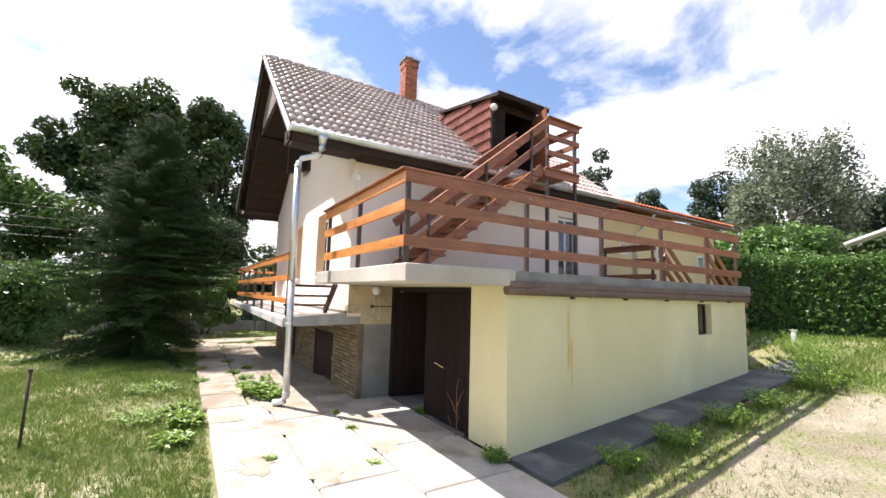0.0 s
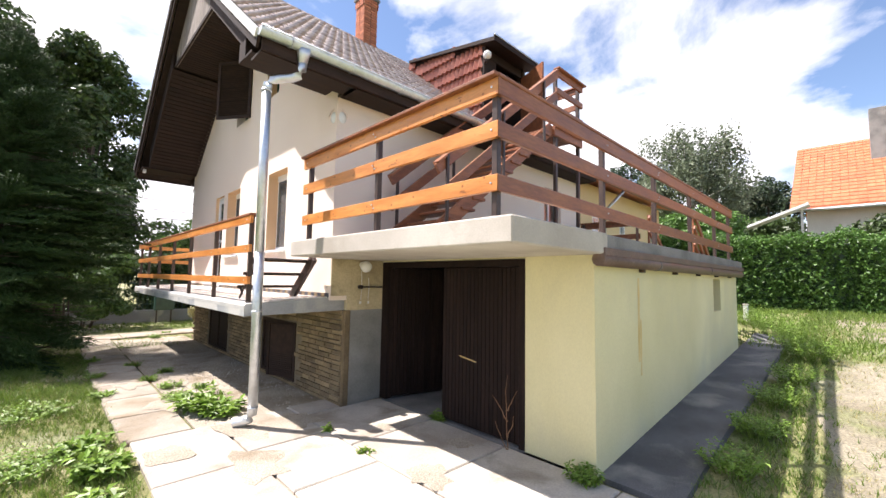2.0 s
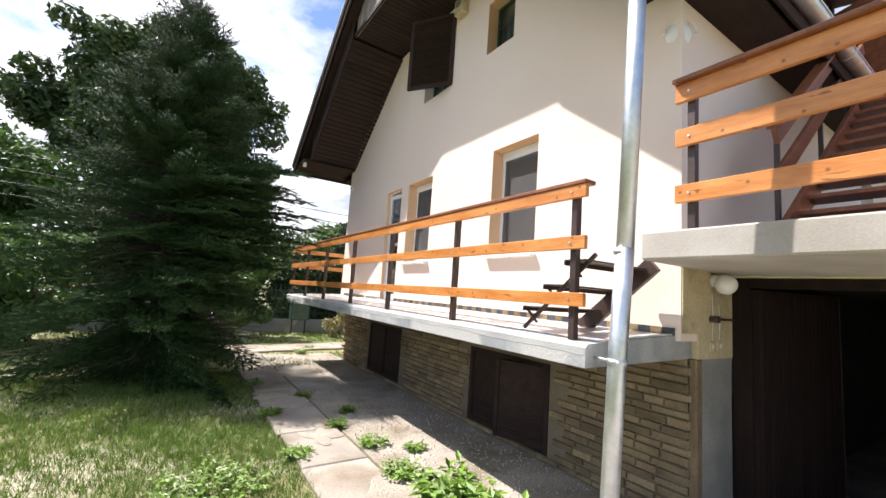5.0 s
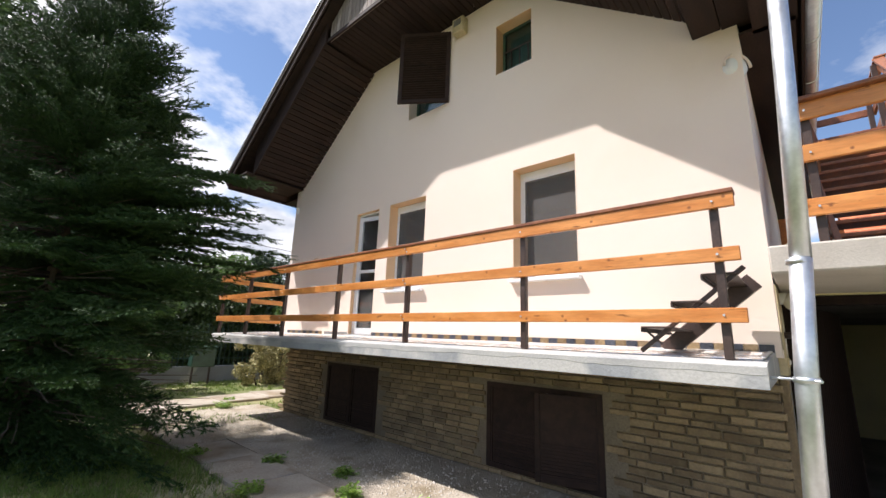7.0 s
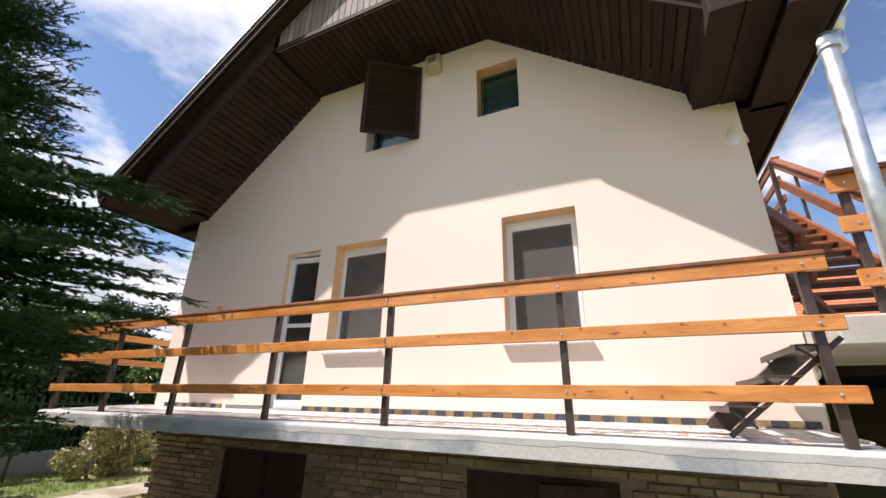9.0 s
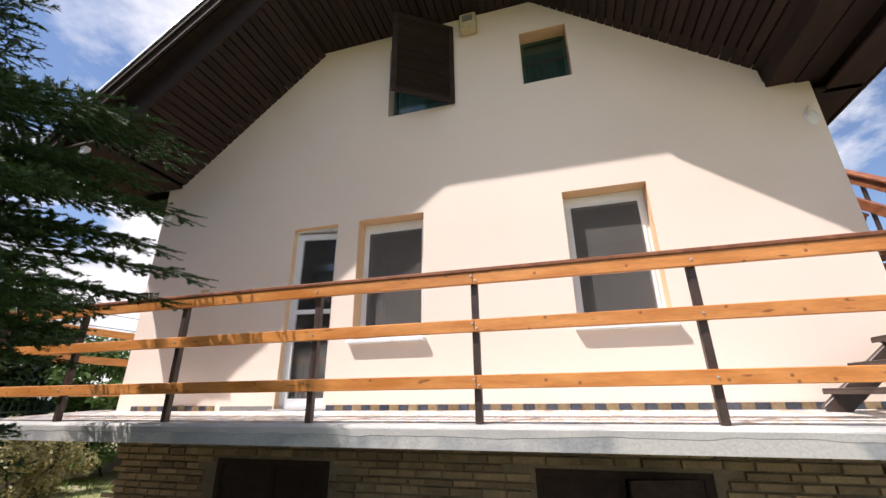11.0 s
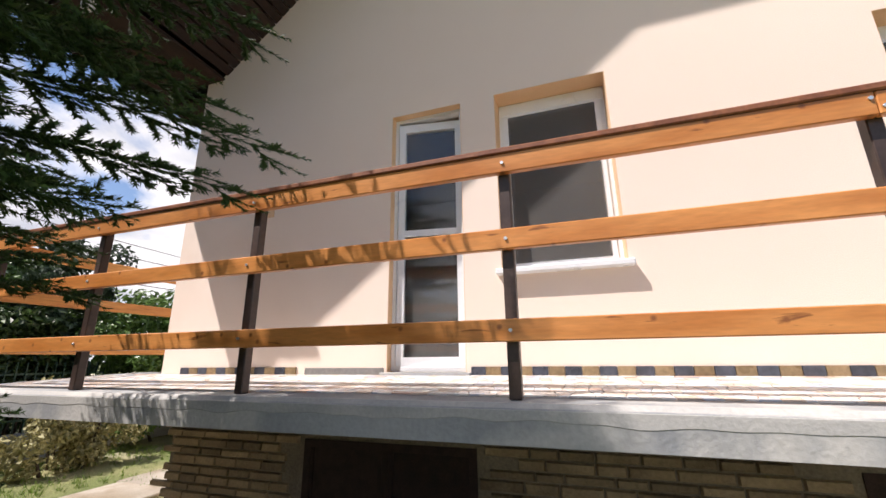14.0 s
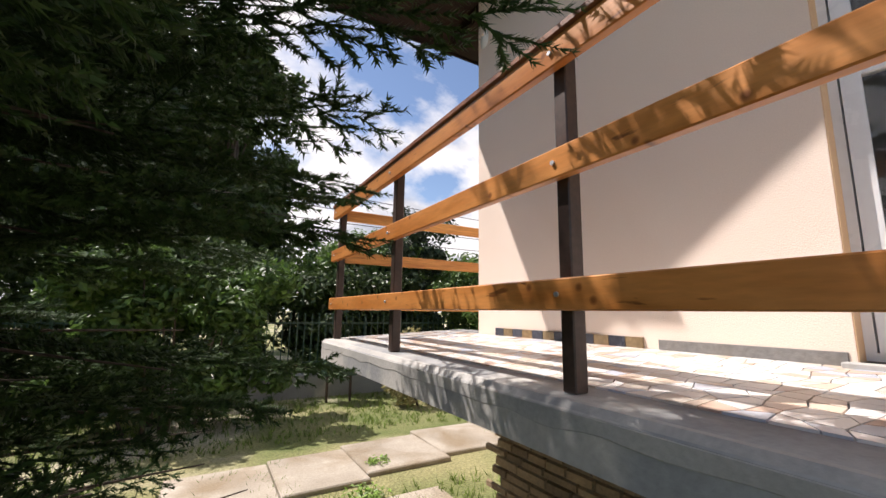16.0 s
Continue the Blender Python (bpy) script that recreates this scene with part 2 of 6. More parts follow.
# plaster colour lowered to carry the dark of the garage interior
GARAGE_IN = surface("shaded_garage_plaster", (0.05, 0.048, 0.045), (0.08, 0.076, 0.07), rough=0.95, scale=1.5, fine=30, bump=0.3)
ASPHALT = surface("bitumen_sheet", (0.065, 0.066, 0.070), (0.12, 0.12, 0.125), rough=0.75, scale=2.2, fine=90, bump=0.5, depth=0.006, fine_amt=0.3, stain=(0.24, 0.23, 0.21), stain_scale=1.6, stain_lo=0.52, stain_hi=0.7)
FENCE_GREEN = surface("green_painted_iron", (0.020, 0.055, 0.038), (0.035, 0.085, 0.06), rough=0.45, scale=5, fine=40, bump=0.1)
BARK = surface("bark", (0.07, 0.052, 0.04), (0.14, 0.11, 0.085), rough=0.95, scale=5, fine=30, bump=0.9, depth=0.02, stretch=(1, 1, 0.3))
BIRCH_BARK = surface("birch_bark", (0.40, 0.39, 0.36), (0.62, 0.60, 0.56), rough=0.8, scale=3, fine=20, bump=0.4, stain=(0.06, 0.055, 0.05), stain_scale=5, stain_lo=0.58, stain_hi=0.63)
NEEDLES = leaf_surface("spruce_needles", (0.020, 0.046, 0.014), (0.062, 0.118, 0.030), rough=0.6, through_light=0.08, rand=0.22)
NEEDLES.node_tree.nodes["Principled BSDF"].inputs["Specular IOR Level"].default_value = 0.25
OAK_LEAF = leaf_surface("oak_leaves", (0.035, 0.065, 0.018), (0.075, 0.12, 0.03), rough=0.42, through_light=0.25)
BUSH_LEAF = leaf_surface("bush_leaves", (0.06, 0.12, 0.025), (0.13, 0.22, 0.05), rough=0.4, through_light=0.3)
HEDGE_LEAF = leaf_surface("hedge_leaves", (0.06, 0.14, 0.025), (0.14, 0.26, 0.055), rough=0.42, through_light=0.3)
BIRCH_LEAF = leaf_surface("birch_leaves", (0.11, 0.145, 0.085), (0.20, 0.235, 0.15), rough=0.5, through_light=0.3)
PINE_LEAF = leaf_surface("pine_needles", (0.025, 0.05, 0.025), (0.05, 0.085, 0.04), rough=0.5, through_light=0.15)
GRASS = leaf_surface("grass_blades", (0.095, 0.17, 0.024), (0.21, 0.29, 0.055), rough=0.5, through_light=0.3)
DRY_GRASS = leaf_surface("dry_grass_blades", (0.28, 0.25, 0.10), (0.44, 0.40, 0.20), rough=0.6, through_light=0.25)
WEED_LEAF = leaf_surface("weed_leaves", (0.13, 0.24, 0.03), (0.27, 0.40, 0.07), rough=0.45, through_light=0.3)
TWIG = surface("dry_twigs", (0.20, 0.10, 0.05), (0.30, 0.17, 0.09), rough=0.9, scale=5, fine=30, bump=0)

SCREEN = surface("insect_mesh", (0.11, 0.103, 0.096), (0.14, 0.132, 0.124), rough=0.9, scale=2, fine=200, bump=0, fine_amt=0.1)
s_nodes, s_links = SCREEN.node_tree.nodes, SCREEN.node_tree.links
s_mix = s_nodes.new("ShaderNodeMixShader")
s_mix.inputs[0].default_value = 0.55
s_links.new(s_nodes.new("ShaderNodeBsdfTransparent").outputs[0], s_mix.inputs[1])
s_links.new(s_nodes["Principled BSDF"].outputs[0], s_mix.inputs[2])
s_links.new(s_mix.outputs[0], s_nodes["Material Output"].inputs["Surface"])
GLASS = bpy.data.materials.new("window_glass")
GLASS.use_nodes = True
gb = GLASS.node_tree.nodes["Principled BSDF"]
gb.inputs["Base Color"].default_value, gb.inputs["Roughness"].default_value = (0.86, 0.88, 0.88, 1), 0.01
gb.inputs["Transmission Weight"].default_value, gb.inputs["IOR"].default_value = 1.0, 1.45


def ground_material():
    """Lawn soil: green, straw-dry and bare patches by noise, at three sizes."""
    m = surface("lawn_ground", (0.11, 0.14, 0.035), (0.27, 0.25, 0.115), rough=0.98, scale=0.55, fine=38, bump=0.9, depth=0.03, fine_amt=0.4,
                stain=(0.56, 0.50, 0.38), stain_scale=0.42, stain_lo=0.52, stain_hi=0.66, lo=0.38, hi=0.6)
    return m


LAWN = ground_material()
PATH_STONE = surface("dusty_path_concrete", (0.30, 0.26, 0.205), (0.44, 0.39, 0.32), rough=0.95, scale=1.4, fine=55, bump=0.6, depth=0.01, rand=0.1, fine_amt=0.16, stain=(0.24, 0.185, 0.12), stain_scale=1.6, stain_lo=0.46, stain_hi=0.66)
DRY_YARD = surface("dry_yard_ground", (0.21, 0.18, 0.12), (0.32, 0.285, 0.205), rough=0.98, scale=1.1, fine=34, bump=0.9, depth=0.025, fine_amt=0.4, stain=(0.16, 0.19, 0.055), stain_scale=0.9, stain_lo=0.46, stain_hi=0.62)
DIRT = surface("bare_gravelly_dirt", (0.32, 0.27, 0.205), (0.47, 0.41, 0.33), rough=0.98, scale=1.6, fine=55, bump=0.9, depth=0.02, fine_amt=0.35, stain=(0.24, 0.19, 0.12), stain_scale=1.5, stain_lo=0.52, stain_hi=0.7)


# ---- building blocks ----
def box(bm, x0, x1, y0, y1, z0, z1, m=None):
    vs = [Vector((x, y, z)) for x in (x0, x1) for y in (y0, y1) for z in (z0, z1)]
    if m is not None:
        vs = [m @ v for v in vs]
    v = [bm.verts.new(p) for p in vs]
    for f in ((0, 1, 3, 2), (4, 6, 7, 5), (0, 4, 5, 1), (2, 3, 7, 6), (0, 2, 6, 4), (1, 5, 7, 3)):
        bm.faces.new([v[i] for i in f])
    return bm


def boxed(x0, x1, y0, y1, z0, z1, bevel=0.0, m=None):
    bm = box(bmesh.new(), x0, x1, y0, y1, z0, z1, m)
    bmesh.ops.recalc_face_normals(bm, faces=bm.faces)
    if bevel:
        bmesh.ops.bevel(bm, geom=list(bm.edges), offset=bevel, segments=1, affect="EDGES")
    return bm


def beam(bm, a, b, wide, high, side=None):
    """A square bar from a to b; wide across it (level), high upwards."""
    a, b = Vector(a), Vector(b)
    d = (b - a).normalized()
    s = Vector(side) if side else d.cross(Vector((0, 0, 1)))
    if s.length < 1e-4:
        s = Vector((1, 0, 0))
    s = s.normalized() * wide / 2
    u = s.cross(d).normalized() * high / 2
    v = [bm.verts.new(p + i * s + j * u) for p in (a, b) for i, j in ((-1, -1), (1, -1), (1, 1), (-1, 1))]
    for f in ((3, 2, 1, 0), (4, 5, 6, 7), (0, 1, 5, 4), (1, 2, 6, 5), (2, 3, 7, 6), (3, 0, 4, 7)):
        bm.faces.new([v[i] for i in f])
    return bm


def barred(a, b, wide, high, bevel=0.004, side=None):
    bm = beam(bmesh.new(), a, b, wide, high, side)
    bmesh.ops.recalc_face_normals(bm, faces=bm.faces)
    if bevel:
        bmesh.ops.bevel(bm, geom=list(bm.edges), offset=bevel, segments=1, affect="EDGES")
    return bm


def tube(bm, pts, radii, sides=10, cap=True):
    """A round pipe through points."""
    pts = [Vector(p) for p in pts]
    rings = []
    for i, p in enumerate(pts):
        d = (pts[min(i + 1, len(pts) - 1)] - pts[max(i - 1, 0)]).normalized()
        s = d.cross(Vector((0.02, 0.05, 1)) if abs(d.z) < 0.9 else Vector((1, 0, 0))).normalized()
        u = d.cross(s)
        r = radii[i] if isinstance(radii, (list, tuple)) else radii
        rings.append([bm.verts.new(p + r * (math.cos(k * math.tau / sides) * s + math.sin(k * math.tau / sides) * u)) for k in range(sides)])
    for ra, rb in zip(rings, rings[1:]):
        for k in range(sides):
            bm.faces.new((ra[k], ra[(k + 1) % sides], rb[(k + 1) % sides], rb[k])).smooth = True
    if cap:
        bm.faces.new(rings[0][::-1])
        bm.faces.new(rings[-1])
    return bm


def sphere(bm, c, r, squash=(1, 1, 1), seg=16, rings=10):
    m = Matrix.Translation(c) @ Matrix.Diagonal((*squash, 1))
    got = bmesh.ops.create_uvsphere(bm, u_segments=seg, v_segments=rings, radius=r, matrix=m)
    for v in got["verts"]:
        for f in v.link_faces:
            f.smooth = True
    return bm


def finish(name, bm, mat):
    me = bpy.data.meshes.new(name)
    bmesh.ops.recalc_face_normals(bm, faces=bm.faces)
    bm.to_mesh(me)
    bm.free()
    me.materials.append(mat)
    return new(name, me)


AT = {}


def thing(name, at, label, category, group=""):
    ob = new(name)
    ob.empty_display_size = 0.1
    ob.location = at
    AT[ob] = Matrix.Translation(at)
    return tagged(ob, label, category, group)


def hang(ob, parent):
    ob.parent = parent
    if parent in AT:
        ob.matrix_parent_inverse = AT[parent].inverted()
    return ob


def part(name, bm, mat, parent, label=""):
    ob = hang(finish(name, bm, mat), parent)
    return tagged(ob, label)


def piece(name, mesh, parent, m):
    """A piece of its own on shared mesh data, at the world pose m."""
    ob = hang(new(name, mesh), parent)
    ob.matrix_basis = m
    return ob


def structure(name, bm, mat, label, category):
    return tagged(finish(name, bm, mat), label, category, kind="structure")


def solo(name, bm, mat, label, category, group=""):
    return tagged(finish(name, bm, mat), label, category, group)


def raw_mesh(name, verts, faces, mat):
    me = bpy.data.meshes.new(name)
    me.from_pydata([tuple(v) for v in verts], [], faces)
    me.materials.append(mat)
    return me


def wall(name, profile, holes, place, thick, mat, label, category="wall"):
    """A wall with a top line and openings, in u and v; place(u, v, w) lays it into the world, w runs into the wall."""
    base = min(v for _, v in profile)
    us = sorted({u for u, _ in profile} | {u for h in holes for u in h[:2]})
    vs = sorted({h[k] for h in holes for k in (2, 3)})
    bottom = BOTTOM[0]
    top = lambda u: float(np.interp(u, [p[0] for p in profile], [p[1] for p in profile]))
    bm = bmesh.new()
    front = {}

    def vert(u, v):
        key = (round(u, 4), round(v, 4))
        if key not in front:
            front[key] = bm.verts.new(place(u, v, 0))
        return front[key]

    for a, b in zip(us, us[1:]):
        cuts = [bottom] + [v for v in vs if bottom < v < min(top(a), top(b)) - 1e-4]
        mid = (a + b) / 2
        for i, v0 in enumerate(cuts):
            last = i == len(cuts) - 1
            v1 = None if last else cuts[i + 1]
            vm = (v0 + (min(top(a), top(b)) if last else v1)) / 2
            if any(h[0] - 1e-4 <= mid <= h[1] + 1e-4 and h[2] - 1e-4 <= vm <= h[3] + 1e-4 for h in holes):
                continue
            bm.faces.new((vert(a, v0), vert(b, v0), vert(b, top(b) if last else v1), vert(a, top(a) if last else v1)))
    got = bmesh.ops.extrude_face_region(bm, geom=list(bm.faces), use_keep_orig=True)
    away = Vector(place(0, 0, thick)) - Vector(place(0, 0, 0))
    for g in got["geom"]:
        if isinstance(g, bmesh.types.BMVert):
            g.co += away
    return structure(name, bm, mat, label, category)


BOTTOM = [0.0]

# ---- ground ----
GX, GY = 3.25, 6.62          # garage front, house side wall


def rise(x, y):
    """The garden climbs gently beside and behind the garage."""
    if y > 3.42 and x < 9.3:
        return 0.0
    return 0.078 * min(max(x - 3.3, 0.0), 11.0)


bm = bmesh.new()
ex_ = [-900, -200, -60, -25, -12, -8, -5, -3, -1.5, 0, 1.5, 3.3, 4.5, 6, 7.5, 9.2, 9.38, 11, 12.5, 14.3, 17, 20, 24, 40, 80, 250, 900]
ey_ = [-900, -200, -60, -25, -12, -8, -5, -3, -1.5, 0, 1.2, 2.2, 2.8, 3.4, 3.46, 6, 8, 10, 13, 15, 17, 20, 24, 40, 80, 250, 900]
grid = [[bm.verts.new((x, y, rise(x, y) - 0.02 + (0.012 * noise.noise(Vector((x * 0.7, y * 0.7, 0))) if max(abs(x), abs(y)) < 30 else 0))) for y in ey_] for x in ex_]
for i in range(len(ex_) - 1):
    for j in range(len(ey_) - 1):
        bm.faces.new((grid[i][j], grid[i + 1][j], grid[i + 1][j + 1], grid[i][j + 1]))
structure("ground", bm, LAWN, "patchy green and straw-dry garden lawn", "ground")
bm = bmesh.new()
yx = [3.35, 4.2, 5.2, 6.4, 7.8, 9.4, 11, 12.6, 14.3, 16.2]
yy = [-5.0, -3.0, -1.5, 0.0, 1.2, 2.0]
yard = [[bm.verts.new((x + (0.0 if j not in (0, 5) else 0.12 * math.sin(x * 3)), y + 0.14 * math.sin(x * 2.3) * (j == 5), rise(x, 0) + 0.006 - 0.022 * (j in (0, 5) or i in (0, 9)))) for j, y in enumerate(yy)] for i, x in enumerate(yx)]
for i in range(len(yx) - 1):
    for j in range(len(yy) - 1):
        bm.faces.new((yard[i][j], yard[i + 1][j], yard[i + 1][j + 1], yard[i][j + 1]))
structure("dry_yard", bm, DRY_YARD, "pale dry yard with sparse green beside the drive", "ground")
structure("dirt_strip", boxed(1.0, 2.6, 6.75, 15.2, -0.06, 0.004), DIRT, "bare gravelly dirt strip along the basement wall", "ground")
bm = bmesh.new()
for k, x in enumerate((3.3, 5.1, 7.0, 9.0, 11.2)):
    for y, dz in ((2.70, -0.06), (2.72 + 0.03 * (k % 2), 0.025), (3.368, 0.035), (3.368, -0.06)):
        bm.verts.new((x, y, rise(x, 3.0) + dz))
bm.verts.ensure_lookup_table()
for k in range(4):
    for q in range(4):
        bm.faces.new([bm.verts[i] for i in (k * 4 + q, k * 4 + (q + 1) % 4, k * 4 + 4 + (q + 1) % 4, k * 4 + 4 + q)])
bm.faces.new([bm.verts[i] for i in (3, 2, 1, 0)])
bm.faces.new([bm.verts[i] for i in (16, 17, 18, 19)])
structure("bitumen_strip", bm, ASPHALT, "dark bitumen-covered strip along the yellow garage wall", "ground")

# ---- house walls ----
OPEN_DOOR = (11.495, 12.08, 1.50, 3.525)
OPEN_W1 = (10.44, 11.23, 2.16, 3.535)
OPEN_W2 = (8.17, 8.96, 2.18, 3.55)
OPEN_SHUT = (10.06, 10.92, 4.915, 6.0)
OPEN_SMALL = (8.685, 9.23, 4.995, 5.76)
RIDGE_Y, RIDGE_Z, PITCH = 10.5, 7.86, 0.795
EAVE_R, EAVE_L = 6.2, 14.8
under = lambda y: RIDGE_Z - 0.24 - PITCH * abs(y - RIDGE_Y)
BOTTOM[0] = 1.44
WX = 2.40
wall("wall_gable", [(GY, 4.44), (6.98, 4.44), (7.02, under(7.02)), (9.05, 6.24), (11.95, 6.24), (13.98, under(13.98)), (14.02, 4.44), (14.24, 4.44)],
     [OPEN_DOOR, OPEN_W1, OPEN_W2, OPEN_SHUT, OPEN_SMALL], lambda u, v, w: (WX + w, u, v), 0.30, PEACH, "peach rendered gable wall with deep window reveals")
BOTTOM[0] = 0.0
SIDE_DOOR = (7.7, 8.43, 2.2, 3.89)
BOTTOM[0] = 1.985
wall("wall_side", [(WX + 0.30, 4.42), (9.35, 4.42)], [SIDE_DOOR], lambda u, v, w: (u, GY + w, v), 0.30, PEACH, "peach rendered side wall above the terrace")
BOTTOM[0] = 0.0
wall("wall_back", [(WX + 0.30, 4.42), (9.35, 4.42)], [], lambda u, v, w: (u, 14.24 - w, v), 0.30, PEACH, "peach rendered back wall")
BOTTOM[0] = 0.0
wall("wall_far_gable", [(GY + 0.3, 4.42), (RIDGE_Y, 7.5), (13.94, 4.42)], [], lambda u, v, w: (9.05 + w, u, v), 0.30, PEACH, "plain far gable wall")
structure("floor_upper", boxed(WX + 0.3, 9.05, GY + 0.3, 13.94, 1.34, 1.44), ROOM, "plain floor inside the house", "floor")
structure("ceiling", boxed(WX + 0.3, 9.05, GY + 0.3, 13.94, 4.05, 4.15), ROOM, "plain white ceiling", "ceiling")
structure("wall_inner", boxed(5.6, 5.7, GY + 0.3, 13.94, 1.44, 4.05), ROOM, "plain plastered inner wall", "wall")
structure("wall_attic", boxed(5.6, 5.7, GY + 1.2, 13.0, 4.15, 5.3), ROOM, "plain attic wall", "wall")

# basement: brick core behind the facing
CEL1, CEL2 = (8.07, 9.46, 0.06, 1.0), (11.5, 12.87, 0.06, 1.0)
BX = 2.62
wall("wall_basement", [(GY + 0.06, 1.285), (14.26, 1.285)], [CEL1, CEL2], lambda u, v, w: (BX + w, u, v), 0.28, MORTAR, "brick-faced basement wall with dark mortar")
structure("wall_basement_pier", boxed(BX + 0.28, GX, GY, GY + 0.2, 0.0, 1.30), PLASTER_GREY, "grey cement render on the basement pier, flaking white", "wall")
structure("wall_pier_front", boxed(BX + 0.002, BX + 0.10, GY - 0.008, GY + 0.056, 0.0, 1.30, 0.012), BRICK, "worn tan brick corner of the basement pier", "wall")
structure("wall_pier_side", boxed(BX + 0.10, BX + 0.28, GY, GY + 0.06, 0.0, 1.30), PLASTER_GREY, "grey cement face of the basement pier", "wall")
structure("wall_pier_upper", boxed(BX + 0.092, GX - 0.002, GY - 0.012, GY + 0.2, 1.30, 1.998), PLASTER_TAN, "tan plaster patch with old cable marks", "wall")
structure("wall_step_base", boxed(WX + 0.004, BX + 0.09, GY - 0.012, GY - 0.003, 1.50, 1.998), PLASTER_TAN, "tan plaster under the terrace slab", "wall")
structure("wall_pier_corner", boxed(BX + 0.026, BX + 0.09, GY - 0.012, GY + 0.1, 1.302, 1.498), PLASTER_TAN, "tan plaster corner of the pier", "wall")

# ---- garage ----
GDOOR = (4.115, GY - 0.002, 0.0, 1.985)
YW = (7.6, 8.08, 1.29, 1.83)
wall("wall_garage_front", [(3.37, 2.0), (GY - 0.002, 2.0)], [GDOOR], lambda u, v, w: (GX + w, u, v), 0.22, YELLOW, "pale yellow rendered garage front wall")
wall("wall_garage_side", [(GX + 0.22, 2.0), (9.42, 2.0)], [YW], lambda u, v, w: (u, 3.37 + w, v), 0.25, YELLOW, "pale yellow rendered garage side wall with rust streaks")
structure("wall_garage_back", boxed(9.17, 9.42, 3.62, GY, 0, 2.0), YELLOW, "yellow rendered garage end wall", "wall")
# this wall's shade sits in its nearly black colour
structure("wall_garage_inner", boxed(GX + 0.22, 9.17, GY - 0.05, GY - 0.004, 0.03, 2.0), GARAGE_IN, "plastered inner garage wall, coloured nearly black for the shade inside", "wall")
structure("floor_garage", boxed(GX + 0.0, 9.17, 3.62, GY - 0.05, -0.05, 0.025), DARK_CONCRETE, "dusty concrete garage floor", "floor")
structure("rust_streak", boxed(4.28, 4.33, 3.3675, 3.3695, 0.9, 1.80), RUST_STAIN, "ochre rust streak down the yellow wall", "stain")
structure("rust_streak_low", boxed(4.345, 4.375, 3.3675, 3.3695, 0.75, 1.35), RUST_STAIN, "faint ochre rust streak", "stain")

# terrace slab over the garage, with its raw overhang
bm = boxed(1.825, GX + 0.02, 3.25, 6.605, 2.0, 2.19, 0.012)
structure("terrace_slab", bm, CONCRETE, "raw concrete terrace slab overhanging the garage doors", "slab")
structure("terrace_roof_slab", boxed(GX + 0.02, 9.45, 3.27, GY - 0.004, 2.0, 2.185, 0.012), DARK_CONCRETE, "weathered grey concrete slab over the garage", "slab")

# deck slab along the gable
bm = bmesh.new()
prof = [(1.335, 1.28), (1.335, 1.405), (1.36, 1.425), (BX + 0.02, 1.49), (BX + 0.02, 1.30)]
for y in (6.66, 14.84):
    for x, z in prof:
        bm.verts.new((x, y, z))
bm.verts.ensure_lookup_table()
bm.faces.new([bm.verts[i] for i in range(5)])
bm.faces.new([bm.verts[i] for i in range(9, 4, -1)])
for i in range(5):
    j = (i + 1) % 5
    bm.faces.new([bm.verts[k] for k in (i, j, j + 5, i + 5)])
structure("deck_slab", bm, DECK_EDGE, "cantilevered grey concrete balcony slab with a patched edge", "slab")

# skim of newer mortar along the top of the deck's edge, ragged below
SKIM = surface("mortar_skim", (0.36, 0.355, 0.34), (0.50, 0.485, 0.45), rough=0.9, scale=2.2, fine=60, bump=0.4, depth=0.005, fine_amt=0.1)
bm = bmesh.new()
last = None
for k in range(165):
    y = 6.665 + k * (14.83 - 6.665) / 164
    low = 1.362 - 0.026 * noise.noise(Vector((y * 1.3, 3.0, 0))) - 0.012 * noise.noise(Vector((y * 6.0, 8.0, 0)))
    ring = [bm.verts.new(p) for p in ((1.336, y, low - 0.004), (1.3332, y, low), (1.3332, y, 1.402), (1.356, y, 1.4255), (1.372, y, 1.4265))]
    if last:
        for i in range(4):
            bm.faces.new((last[i], ring[i], ring[i + 1], last[i + 1]))
    last = ring
structure("deck_edge_skim", bm, SKIM, "paler mortar skim with a ragged lower edge along the balcony slab", "slab")

